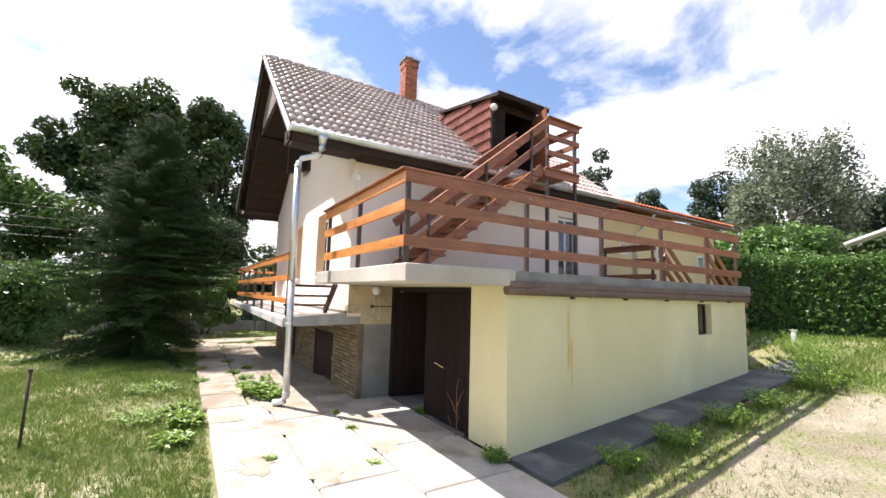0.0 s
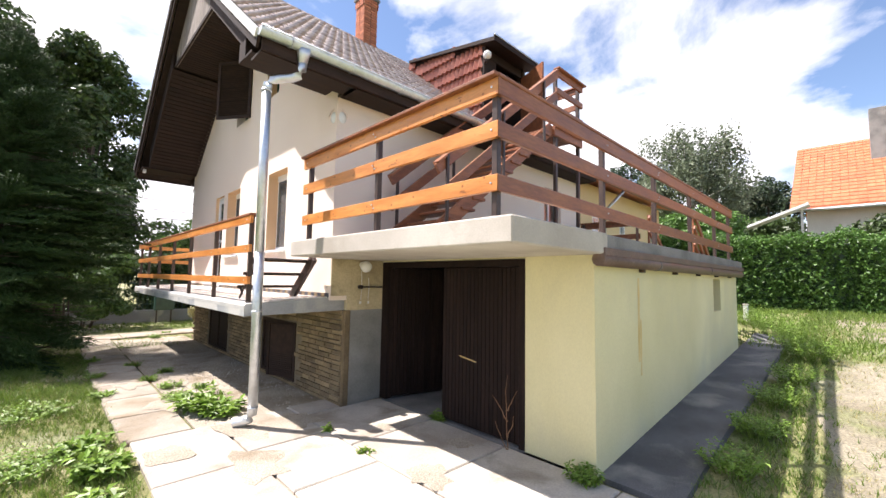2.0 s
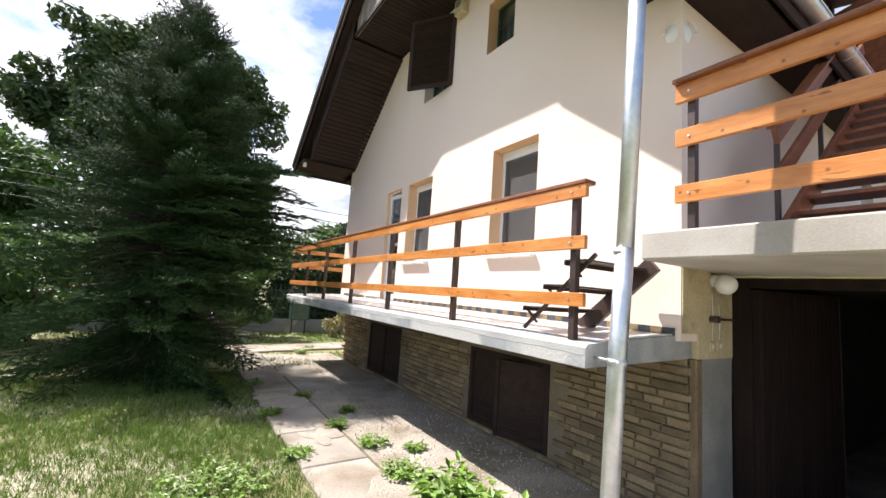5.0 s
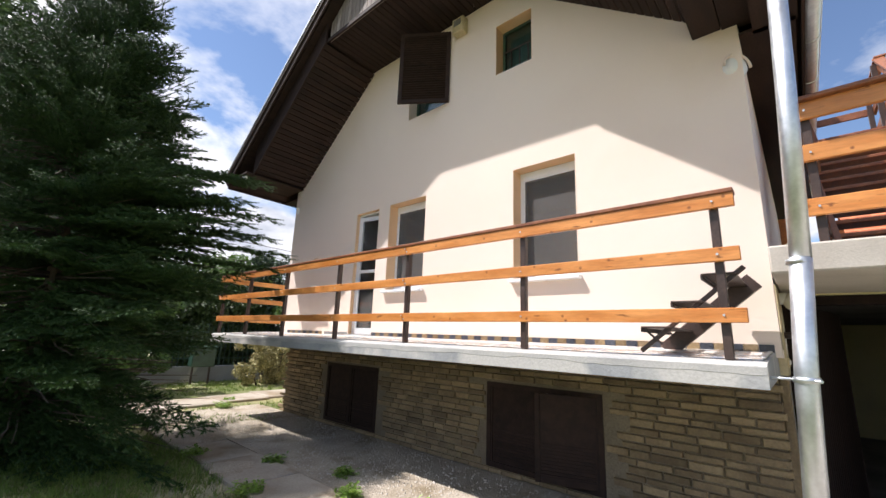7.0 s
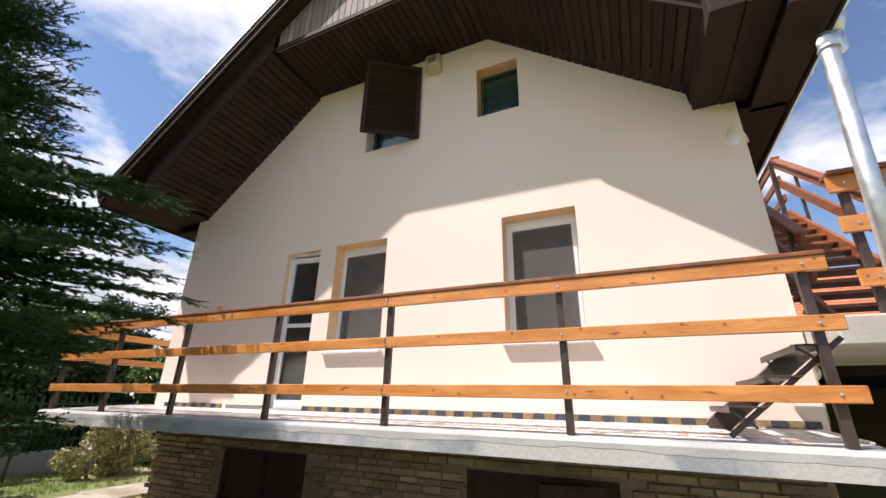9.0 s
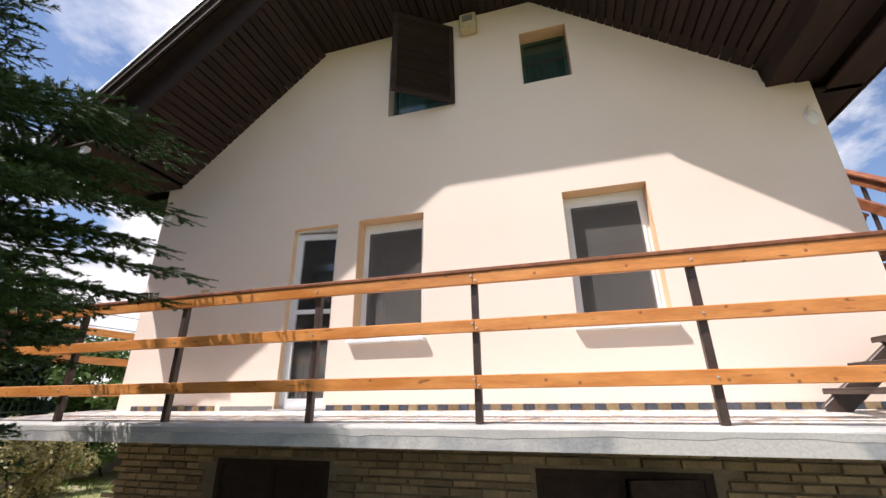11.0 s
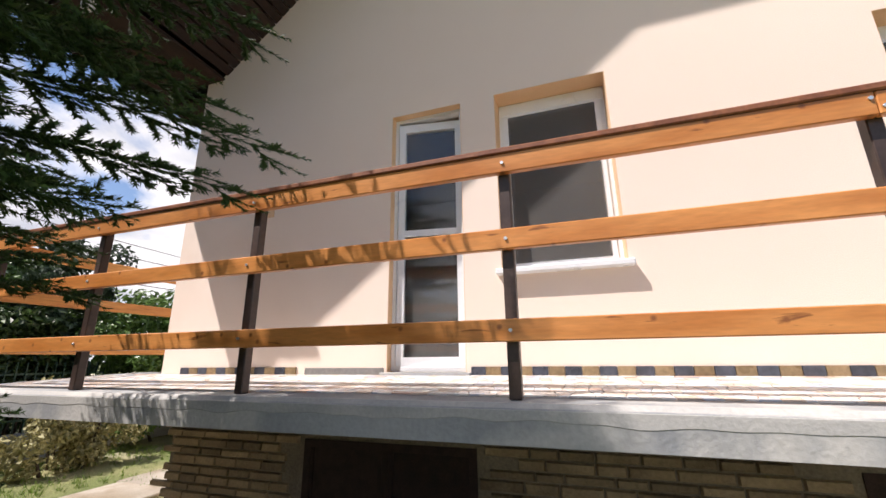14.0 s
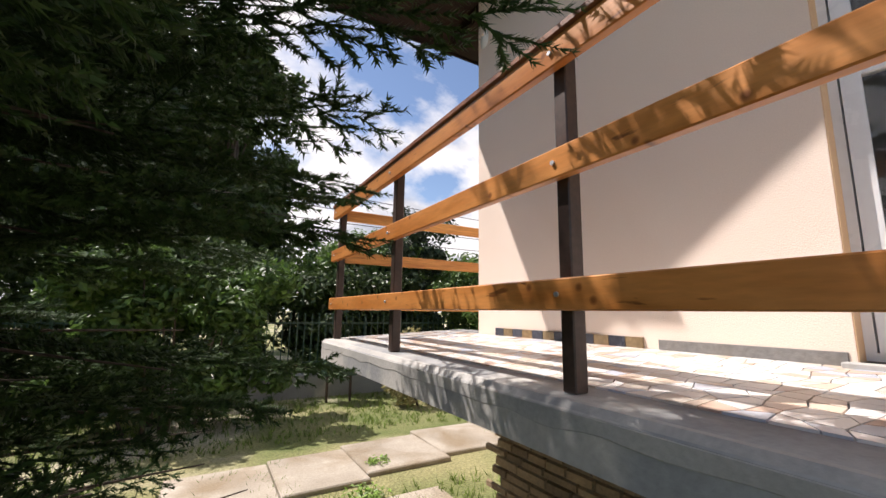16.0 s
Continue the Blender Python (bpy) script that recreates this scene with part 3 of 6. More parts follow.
# ---- main roof ----
RX0, RX1 = 1.18, 9.42
roof = thing("roof", (5.3, RIDGE_Y, 4.3), "steep gabled roof with brown concrete tiles and wide eaves", "roof")
roof["kind"] = "structure"
for sgn, y_e in ((-1, EAVE_R), (1, EAVE_L)):
    bm = bmesh.new()
    ze = RIDGE_Z - PITCH * 4.3
    vs = [(RIDGE_Y, RIDGE_Z - 0.03), (y_e, ze - 0.03), (y_e, ze - 0.14), (RIDGE_Y, RIDGE_Z - 0.17)]
    ring = [[bm.verts.new((x, y, z)) for y, z in vs] for x in (RX0 + 0.05, RX1 - 0.03)]
    bm.faces.new(ring[0])
    bm.faces.new(ring[1][::-1])
    for i in range(4):
        bm.faces.new((ring[0][i], ring[1][i], ring[1][(i + 1) % 4], ring[0][(i + 1) % 4]))
    part("roof_deck", bm, BROWN_WOOD, roof, "dark stained roof boarding")
    # verge boards, in two steps
    for k, (x, drop, high, mat, name) in enumerate(((RX0, 0.09, 0.20, BROWN_WOOD, "bargeboard"), (RX0 - 0.028, 0.03, 0.10, WHITE_METAL if sgn < 0 else BROWN_WOOD, "verge_strip"))):
        bm = beam(bmesh.new(), (x, RIDGE_Y, RIDGE_Z - drop), (x, y_e - sgn * -0.02, ze - drop), 0.03, high, side=(1, 0, 0))
        part(name, bm, mat, roof)
    if sgn > 0:
        part("verge_lip", beam(bmesh.new(), (RX0 - 0.045, RIDGE_Y, RIDGE_Z + 0.02), (RX0 - 0.045, y_e, ze + 0.02), 0.025, 0.03, side=(1, 0, 0)), ZINC, roof)
    part("far_bargeboard", beam(bmesh.new(), (RX1, RIDGE_Y, RIDGE_Z - 0.09), (RX1, y_e, ze - 0.09), 0.03, 0.18, side=(1, 0, 0)), BROWN_WOOD, roof)
    part("eave_board", boxed(RX0 + 0.03, RX1 - 0.03, min(y_e + sgn * 0.003, y_e + sgn * 0.03), max(y_e + sgn * 0.003, y_e + sgn * 0.03), ze - 0.2, ze - 0.02, 0.004), BROWN_WOOD, roof)
ZE = RIDGE_Z - PITCH * 4.3
# level boarding under the long eaves
part("eave_soffit", boxed(WX + 0.002, RX1 - 0.04, EAVE_R + 0.03, GY + 0.1, 4.24, 4.27), BROWN_WOOD, roof)
part("eave_soffit", boxed(WX + 0.002, RX1 - 0.04, 14.14, EAVE_L - 0.03, 4.24, 4.27), BROWN_WOOD, roof)
# boxed beam ends below the verge
part("beam_box", boxed(RX0 + 0.04, WX + 0.06, 6.74, 6.97, 4.37, 4.62, 0.006), BROWN_WOOD, roof)
part("inner_soffit", boxed(RX0 + 0.04, WX + 0.06, 6.52, 6.735, 4.36, 4.39), BROWN_WOOD, roof)
part("flat_soffit", boxed(RX0 + 0.04, WX + 0.002, 14.02, EAVE_L - 0.02, 4.395, 4.42), BROWN_WOOD, roof)
for y0, y1 in ((EAVE_R + 0.02, 6.52),):
    part("corner_soffit", boxed(RX0 + 0.04, WX + 0.06, y0, y1, 4.24, 4.27), BROWN_WOOD, roof)
# boarding of the sloping soffits, one plank after another, running out from the wall
ROW = 0.105
slope_len = math.hypot(1, PITCH)
SOF_X = 1.37
plank = raw_mesh("plank", [(x, y, z) for x in (0, WX - SOF_X + 0.002) for y, z in ((0.004, 0), (0.012, -0.012), (ROW - 0.012, -0.012), (ROW - 0.004, 0))], [(0, 1, 5, 4), (1, 2, 6, 5), (2, 3, 7, 6), (0, 3, 2, 1), (4, 5, 6, 7)], BROWN_WOOD)
for sgn, top_z, fall in ((-1, 6.29, 0.80), (1, 6.235, 0.849)):
    low = lambda d: top_z - fall * (d - 1.39)
    d = 1.42
    while d < 3.47:
        m = pose(SOF_X, RIDGE_Y + sgn * d, low(d)) @ (Matrix.Rotation(math.atan(-fall), 4, "X") if sgn > 0 else Matrix.Rotation(math.pi - math.atan(-fall), 4, "X") @ Matrix.Diagonal((1, 1, -1, 1)))
        piece("soffit_plank", plank, roof, m)
        d += ROW / math.hypot(1, fall)
    bm = bmesh.new()
    pts = [(RIDGE_Y + sgn * d, z) for d, z in ((1.40, low(1.40) - 0.03), (3.53, low(3.53) - 0.03), (3.53, RIDGE_Z - 0.16 - PITCH * 3.53), (1.40, RIDGE_Z - 0.16 - PITCH * 1.40))]
    f = [bm.verts.new((SOF_X - 0.028, *p)) for p in pts]
    g = [bm.verts.new((SOF_X - 0.003, *p)) for p in pts]
    bm.faces.new(f)
    bm.faces.new(g[::-1])
    for i in range(4):
        bm.faces.new((f[i], f[(i + 1) % 4], g[(i + 1) % 4], g[i]))
    part("soffit_trim", bm, BROWN_WOOD, roof)
# level soffit near the apex, and the boarded apex panel
APX = 1.41
y = 9.06
flat = raw_mesh("flat_plank", [(x, yy, z) for x in (0, WX - APX + 0.02) for yy, z in ((0.004, 0), (0.012, -0.012), (ROW - 0.012, -0.012), (ROW - 0.004, 0))], [(0, 1, 5, 4), (1, 2, 6, 5), (2, 3, 7, 6), (0, 3, 2, 1), (4, 5, 6, 7)], BROWN_WOOD)
while y < 11.9:
    piece("apex_soffit_plank", flat, roof, pose(APX, y, 6.262))
    y += ROW
y = 9.12
while y < 11.85:
    a, b = y, min(y + 0.095, 11.88)
    bm = bmesh.new()
    pts = [(a + 0.003, 6.245), (b - 0.003, 6.245), (b - 0.003, under(b) + 0.10), (a + 0.003, under(a) + 0.10)]
    f = [bm.verts.new((APX, *p)) for p in pts]
    g = [bm.verts.new((APX + 0.02, *p)) for p in pts]
    bm.faces.new(f)
    bm.faces.new(g[::-1])
    for i in range(4):
        bm.faces.new((f[i], f[(i + 1) % 4], g[(i + 1) % 4], g[i]))
    part("apex_board", bm, GREY_WOOD, roof)
    y += 0.1
part("apex_batten", boxed(APX - 0.03, APX, 9.1, 11.9, 6.23, 6.30, 0.004), BROWN_WOOD, roof)

# ---- extension behind ----
ext = thing("house_extension", (12.6, 7.6, 0), "low ochre rendered extension with a shallow tiled roof", "house")
part("wall", boxed(9.36, 15.8, 6.75, 9.6, 0, 4.42), OCHRE, ext, "ochre rendered wall")
bm = bmesh.new()
ring = [[bm.verts.new((x, y, z)) for y, z in ((6.25, 4.46), (8.3, 5.12), (10.2, 4.5), (10.2, 4.4), (8.3, 5.0), (6.25, 4.36))] for x in (9.44, 16.2)]
bm.faces.new(ring[0])
bm.faces.new(ring[1][::-1])
for i in range(6):
    bm.faces.new((ring[0][i], ring[1][i], ring[1][(i + 1) % 6], ring[0][(i + 1) % 6]))
ext_roof = part("roof", bm, TILE_ORANGE, ext, "shallow orange tiled roof")
part("gutter", tube(bmesh.new(), [(9.44, 6.2, 4.40), (16.25, 6.2, 4.36)], 0.06, 8), GUTTER_BROWN, ext)
for x0, x1, z0, z1 in ((10.35, 10.7, 3.15, 3.55), (12.2, 12.55, 3.1, 3.5), (14.6, 15.0, 2.9, 3.4)):
    w = part("window", boxed(x0, x1, 6.735, 6.752, z0, z1), WHITE, ext, "small window")
    part("pane", boxed(x0 + 0.05, x1 - 0.05, 6.725, 6.733, z0 + 0.05, z1 - 0.05), GLASS, w)
part("downpipe", tube(bmesh.new(), [(11.3, 6.25, 4.34), (11.2, 6.55, 4.0), (11.0, 6.68, 3.75), (11.0, 6.68, 0.1)], 0.045, 8), ZINC, ext, "zinc downpipe")

# ---- dormer ----
DX0, DX1, DY = 5.6, 7.0, 6.72
dormer = thing("dormer", (6.3, 7.6, 5.0), "shed dormer with tile-hung cheek and brown boarded front", "dormer")
bm = bmesh.new()
for x in (DX0 - 0.08, DX1 + 0.08):
    for y, z in ((6.38, 6.42), (8.95, 6.92), (8.95, 6.86), (6.38, 6.34)):
        bm.verts.new((x, y, z))
bm.verts.ensure_lookup_table()
bm.faces.new([bm.verts[i] for i in (0, 1, 2, 3)])
bm.faces.new([bm.verts[i] for i in (7, 6, 5, 4)])
for i in range(4):
    j = (i + 1) % 4
    bm.faces.new([bm.verts[k] for k in (i, i + 4, j + 4, j)])
part("dormer_roof", bm, BROWN_WOOD, dormer, "brown sheeted dormer roof")
part("roof_trim", boxed(DX0 - 0.1, DX1 + 0.1, 6.35, 6.378, 6.32, 6.45, 0.004), BROWN_WOOD, dormer)
part("roof_trim", boxed(DX0 - 0.11, DX1 + 0.11, 6.33, 6.349, 6.42, 6.45, 0.003), ZINC, dormer, "metal drip edge")
roof_z = lambda y: RIDGE_Z - PITCH * (RIDGE_Y - y)
for x, name in ((DX0 + 0.03, "cheek"), (DX1 - 0.06, "cheek")):
    bm = bmesh.new()
    pts = [(DY, roof_z(DY) - 0.1), (DY, 6.41), (8.9, 6.86), (8.9, roof_z(8.9) - 0.2)]
    f = [bm.verts.new((x, *p)) for p in pts]
    g = [bm.verts.new((x + 0.05, *p)) for p in pts]
    bm.faces.new(f)
    bm.faces.new(g[::-1])
    for i in range(4):
        bm.faces.new((f[i], f[(i + 1) % 4], g[(i + 1) % 4], g[i]))
    part(name, bm, BROWN_WOOD, dormer)
part("corner_post", boxed(DX0 - 0.005, DX0 + 0.1, DY - 0.04, DY + 0.08, 4.55, 6.38, 0.006), BROWN_WOOD, dormer)
part("corner_post", boxed(DX1 - 0.1, DX1 + 0.005, DY - 0.04, DY + 0.08, 4.55, 6.38, 0.006), BROWN_WOOD, dormer)
part("front_board", boxed(DX0 + 0.1, DX0 + 0.42, DY, DY + 0.04, 4.55, 6.36), BROWN_WOOD, dormer)
part("lintel", boxed(DX0 + 0.1, DX1 - 0.1, DY - 0.01, DY + 0.05, 6.2, 6.38, 0.004), BROWN_WOOD, dormer)
part("dormer_door", boxed(0, 0.78, -0.02, 0.02, 4.56, 6.19, 0.005, pose(DX1 - 0.1, DY - 0.02, 0, 0, 0, -112)), REDWOOD, dormer, "red-brown boarded door standing open")
lamp_d = thing("globe_lamp", (DX0 - 0.02, DY - 0.05, 6.08), "white globe wall lamp on the dormer corner", "lamp", "outdoor lamps")
part("globe", sphere(bmesh.new(), (DX0 - 0.03, DY - 0.14, 6.14), 0.085), OPAL, lamp_d)
part("bracket", tube(bmesh.new(), [(DX0 + 0.03, DY - 0.02, 6.05), (DX0 - 0.03, DY - 0.14, 6.05)], 0.03, 8), STEEL_BROWN, lamp_d)

# ---- chimney core ----
chimney = thing("chimney", (5.3, 10.5, 7.3), "red brick chimney with a corbelled top", "chimney")
part("core", boxed(5.11, 5.49, 10.31, 10.69, 7.2, 9.02), MORTAR, chimney, "mortar")
part("cap", boxed(5.05, 5.55, 10.25, 10.75, 9.02, 9.09, 0.01), DARK_CONCRETE, chimney, "concrete cap")
part("flue", tube(bmesh.new(), [(5.3, 10.5, 9.08), (5.3, 10.5, 9.2)], 0.13, 14), CHIMNEY, chimney)
part("flashing", boxed(5.02, 5.58, 10.15, 10.85, 7.5, 7.62, 0.01), ZINC, chimney)
# ---- gutter and downpipe ----
gutter = thing("roof_gutter", (5.2, 6.12, 4.4), "galvanised half-round roof gutter with brackets", "gutter")
bm = bmesh.new()
rings = []
for x in (1.16, 9.45):
    ring = []
    for r in (0.075, 0.068):
        ring.append([bm.verts.new((x, 6.12 + r * math.cos(a), 4.44 + r * math.sin(a))) for a in np.linspace(math.pi, 2 * math.pi, 11)])
    rings.append(ring)
for r in (0, 1):
    for k in range(10):
        bm.faces.new((rings[0][r][k], rings[1][r][k], rings[1][r][k + 1], rings[0][r][k + 1])).smooth = True
for k in (0, 10):
    bm.faces.new((rings[0][0][k], rings[1][0][k], rings[1][1][k], rings[0][1][k]))
for e in (0, 1):
    bm.faces.new(rings[e][0])
part("trough", bm, ZINC, gutter)
part("rolled_edge", tube(bmesh.new(), [(1.16, 6.045, 4.445), (9.45, 6.045, 4.445)], 0.011, 6), ZINC, gutter)
for x in np.arange(1.5, 9.4, 0.8):
    bm = tube(bmesh.new(), [(x, 6.12 + 0.08 * math.cos(a), 4.44 + 0.08 * math.sin(a)) for a in np.linspace(math.pi, 2 * math.pi, 8)], 0.009, 5)
    part("bracket", bm, ZINC, gutter)
pipe = thing("downpipe", (1.5, 6.6, 0.0), "galvanised steel downpipe with swan-neck and outlet elbow", "downpipe")
part("funnel", tube(bmesh.new(), [(1.668, 6.12, 4.40), (1.668, 6.13, 4.33), (1.668, 6.14, 4.24)], [0.085, 0.07, 0.05], 14), ZINC, pipe)
part("swan_neck", tube(bmesh.new(), [(1.668, 6.14, 4.25), (1.665, 6.145, 4.16), (1.64, 6.16, 4.09), (1.58, 6.20, 4.055), (1.46, 6.28, 4.03), (1.40, 6.33, 4.01), (1.365, 6.355, 3.96), (1.355, 6.36, 3.88)], 0.05, 14), ZINC, pipe)
part("pipe", tube(bmesh.new(), [(1.355, 6.36, 3.90), (1.375, 6.40, 3.0), (1.40, 6.45, 2.0)], 0.051, 14), ZINC, pipe)
part("lower_pipe", tube(bmesh.new(), [(1.40, 6.45, 2.02), (1.42, 6.50, 1.35), (1.45, 6.56, 0.24)], 0.054, 14), ZINC, pipe)
part("outlet_elbow", tube(bmesh.new(), [(1.45, 6.56, 0.26), (1.447, 6.57, 0.19), (1.43, 6.60, 0.13), (1.38, 6.66, 0.095), (1.31, 6.73, 0.08)], 0.056, 14, cap=False), ZINC, pipe)
for z, t in ((3.88, 0), (2.0, 0.5), (0.26, 1)):
    c = Vector((1.355, 6.36, z)).lerp(Vector((1.45, 6.56, z)), t)
    part("seam", tube(bmesh.new(), [c - Vector((0, 0, 0.012)), c + Vector((0, 0, 0.012))], 0.059, 14), ZINC, pipe)
part("clamp", tube(bmesh.new(), [(1.42, 6.50, 1.33), (1.42, 6.50, 1.36)], 0.061, 14), ZINC, pipe)
part("clamp_bolt", tube(bmesh.new(), [(1.34, 6.44, 1.345), (1.50, 6.56, 1.345)], 0.008, 6), ZINC, pipe)
part("clamp_arm", tube(bmesh.new(), [(1.42, 6.54, 1.345), (1.42, 6.67, 1.345)], 0.009, 6), ZINC, pipe)

# ---- terrace gutter along the yellow wall ----
tg = thing("terrace_gutter", (6.3, 3.3, 1.95), "brown sheet gutter under the terrace edge", "gutter")
part("trough", tube(bmesh.new(), [(3.16, 3.29, 1.955), (4.6, 3.29, 1.95), (9.35, 3.29, 1.935)], 0.062, 10), GUTTER_BROWN, tg)
part("flange", boxed(3.18, 9.4, 3.235, 3.265, 1.99, 2.06, 0.004), GUTTER_BROWN, tg)
for x in (4.35, 5.5, 6.6, 7.7, 8.7):
    part("bracket", boxed(x - 0.02, x + 0.02, 3.31, 3.372, 1.86, 1.94, 0.004), STEEL_BROWN, tg)
for x in (4.62, 6.9):
    part("joint", tube(bmesh.new(), [(x, 3.289, 1.948), (x + 0.03, 3.289, 1.948)], 0.066, 10), DARK_CONCRETE, tg)


# ---- railings ----
def bolt(parent, p, axis):
    bm = tube(bmesh.new(), [Vector(p), Vector(p) + 0.007 * Vector(axis)], 0.0075, 8)
    part("bolt", bm, ZINC, parent, "galvanised bolt")


def railing(name, at, label, run_axis, fixed, start, stop, posts, z_floor, bands, cap_z, out, board_mat, splits=(), cap=True, lip=0.069):
    """Boards on steel posts. run_axis 0: along x, 1: along y; fixed: the posts' other coordinate; out: the side of the boards (-1 or 1)."""
    rail = thing(name, at, label, "railing", "wooden railings")
    P = lambda r, off, z: (r, fixed + off, z) if run_axis == 0 else (fixed + off, r, z)
    B = lambda r0, r1, o0, o1, z0, z1, bev: boxed(r0, r1, fixed + min(o0, o1), fixed + max(o0, o1), z0, z1, bev) if run_axis == 0 else boxed(fixed + min(o0, o1), fixed + max(o0, o1), r0, r1, z0, z1, bev)
    for r in posts:
        part("post", B(r - 0.025, r + 0.025, -0.025, 0.025, z_floor, cap_z - 0.03, 0.004), STEEL_BROWN, rail, "brown square steel post")
        for z0, z1 in bands:
            for dz in ((-0.018, 0.018) if r in splits else (0.0,)):
                bolt(rail, P(r + dz * 0.9, out * 0.060, (z0 + z1) / 2 + dz), (0, out, 0) if run_axis == 0 else (out, 0, 0))
    cuts = [start, *splits, stop]
    for z0, z1 in bands:
        for a, b in zip(cuts, cuts[1:]):
            part("board", B(a + 0.001, b - 0.001, out * 0.026, out * 0.060, z0, z1, 0.004), board_mat, rail)
    if cap:
        part("handrail", B(start, stop, out * lip, -out * 0.045, cap_z - 0.03, cap_z, 0.006), REDWOOD, rail, "dark red-brown handrail board")
    return rail


LOW = [(1.652, 1.742), (2.034, 2.124), (2.385, 2.475)]
railing("deck_railing", (1.43, 10.7, 1.43), "orange stained pine deck railing on brown steel posts", 1, 1.435, 6.72, 14.86, (6.84, 8.26, 9.71, 11.02, 12.4, 13.66, 14.78), 1.43, LOW, 2.505, -1, PINE, splits=(9.71,))
railing("deck_end_railing", (1.9, 14.8, 1.45), "short orange pine railing closing the deck end", 0, 14.80, 1.48, 3.0, (2.95,), 1.28, LOW, 2.505, 1, PINE_X, cap=False)
UP = [(2.372, 2.490), (2.752, 2.872), (3.06, 3.185)]
railing("terrace_front_railing", (1.9, 4.9, 2.19), "orange pine terrace railing above the garage doors", 1, 1.92, 3.40, 6.40, (3.46, 4.90, 6.31), 2.19, UP, 3.215, -1, PINE, splits=(4.9,), lip=0.104)
# same pine as the front, its shade put into a darker colour
railing("terrace_side_railing", (5.6, 3.45, 2.19), "long orange pine railing along the terrace edge, coloured dark for its shaded side", 0, 3.46, 1.86, 9.42, (3.63, 5.12, 6.68, 8.2, 9.34), 2.185, UP, 3.214, -1, REDWOOD, splits=(5.12, 8.2))

# ---- stair to the dormer ----
stair = thing("timber_stair", (4.4, 5.75, 2.19), "red-brown open timber stair rising to the dormer door", "stair")
SX0, SZ0, SX1, SZ1 = 3.0, 2.19, 5.82, 4.44
NT = 13
for y in (5.33, 6.17):
    part("stringer", barred((SX0 - 0.06, y, SZ0 + 0.03), (SX1, y, SZ1 - 0.02), 0.045, 0.20), REDWOOD, stair)
for i in range(1, NT):
    x, z = SX0 + (SX1 - SX0) * i / NT, SZ0 + (SZ1 - SZ0) * i / NT
    part("tread", boxed(x - 0.13, x + 0.13, 5.28, 6.22, z - 0.04, z, 0.006), REDWOOD, stair)
slope = (SZ1 - SZ0) / (SX1 - SX0)
for y in (5.28, 6.22):
    for h in (0.55, 0.92):
        part("handrail" if h > 0.9 else "mid_rail", barred((SX0 + 0.05, y, SZ0 + h), (SX1 + 0.1, y, SZ0 + h + slope * (SX1 + 0.05 - SX0)), 0.04, 0.13), REDWOOD, stair)
    part("rail_cap", barred((SX0 + 0.03, y, SZ0 + 0.995), (SX1 + 0.1, y, SZ0 + 0.995 + slope * (SX1 + 0.07 - SX0)), 0.11, 0.028), REDWOOD, stair)
    for x in (3.2, 4.35, 5.45):
        z = SZ0 + slope * (x - SX0)
        part("baluster", boxed(x - 0.02, x + 0.02, y - 0.055 if y < 5.5 else y + 0.02, y - 0.02 if y < 5.5 else y + 0.055, z - 0.08, z + 0.98, 0.004), STEEL_BROWN, stair)
landing = thing("stair_landing", (6.35, 5.95, 2.19), "timber landing on steel posts before the dormer door", "landing")
for k in range(9):
    part("board", boxed(5.83 + k * 0.112, 5.935 + k * 0.112, 5.22, 6.7, 4.42, 4.455, 0.004), REDWOOD, landing)
for y in (5.26, 6.1):
    part("joist", boxed(5.83, 6.84, y, y + 0.06, 4.28, 4.42, 0.004), REDWOOD, landing)
for x in (5.96, 6.78):
    part("post", boxed(x - 0.03, x + 0.03, 5.30, 5.36, 2.185, 5.42, 0.004), STEEL_BROWN, landing, "brown steel post")
for z in (4.72, 5.06, 5.38):
    part("rail", boxed(5.9, 6.86, 5.26, 5.298, z, z + 0.11, 0.004), REDWOOD, landing)
    part("rail", boxed(6.812, 6.85, 5.3, 6.5, z, z + 0.11, 0.004), REDWOOD, landing)
part("rail_cap", boxed(5.88, 6.9, 5.2, 5.32, 5.49, 5.518, 0.004), REDWOOD, landing)
part("rail_cap", boxed(6.78, 6.9, 5.32, 6.5, 5.49, 5.518, 0.004), REDWOOD, landing)

# ---- steps from the deck up to the terrace slab ----
steps = thing("steel_steps", (1.95, 7.0, 1.45), "small dark steel steps with checker-plate treads", "stair")
for x, w, h in ((1.50, 0.02, 0.03), (2.20, 0.05, 0.13)):
    part("stringer", barred((x, 7.36, 1.46), (x, 6.72, 2.01), w, h), STEEL_BROWN, steps)
for k, (y, z) in enumerate(((7.25, 1.63), (7.05, 1.80), (6.86, 1.975))):
    part("tread", boxed(1.46, 2.26, y - 0.095, y + 0.095, z - 0.012, z, 0.003), STEEL_BROWN, steps)
    part("tread_lip", boxed(1.46, 2.26, y + 0.084, y + 0.096, z - 0.04, z - 0.012), STEEL_BROWN, steps)
    for x in (1.49, 2.22):
        part("tread_brace", barred((x, y + 0.08, z - 0.02), (x, y - 0.03, z - 0.12), 0.025, 0.012, 0.002), STEEL_BROWN, steps)


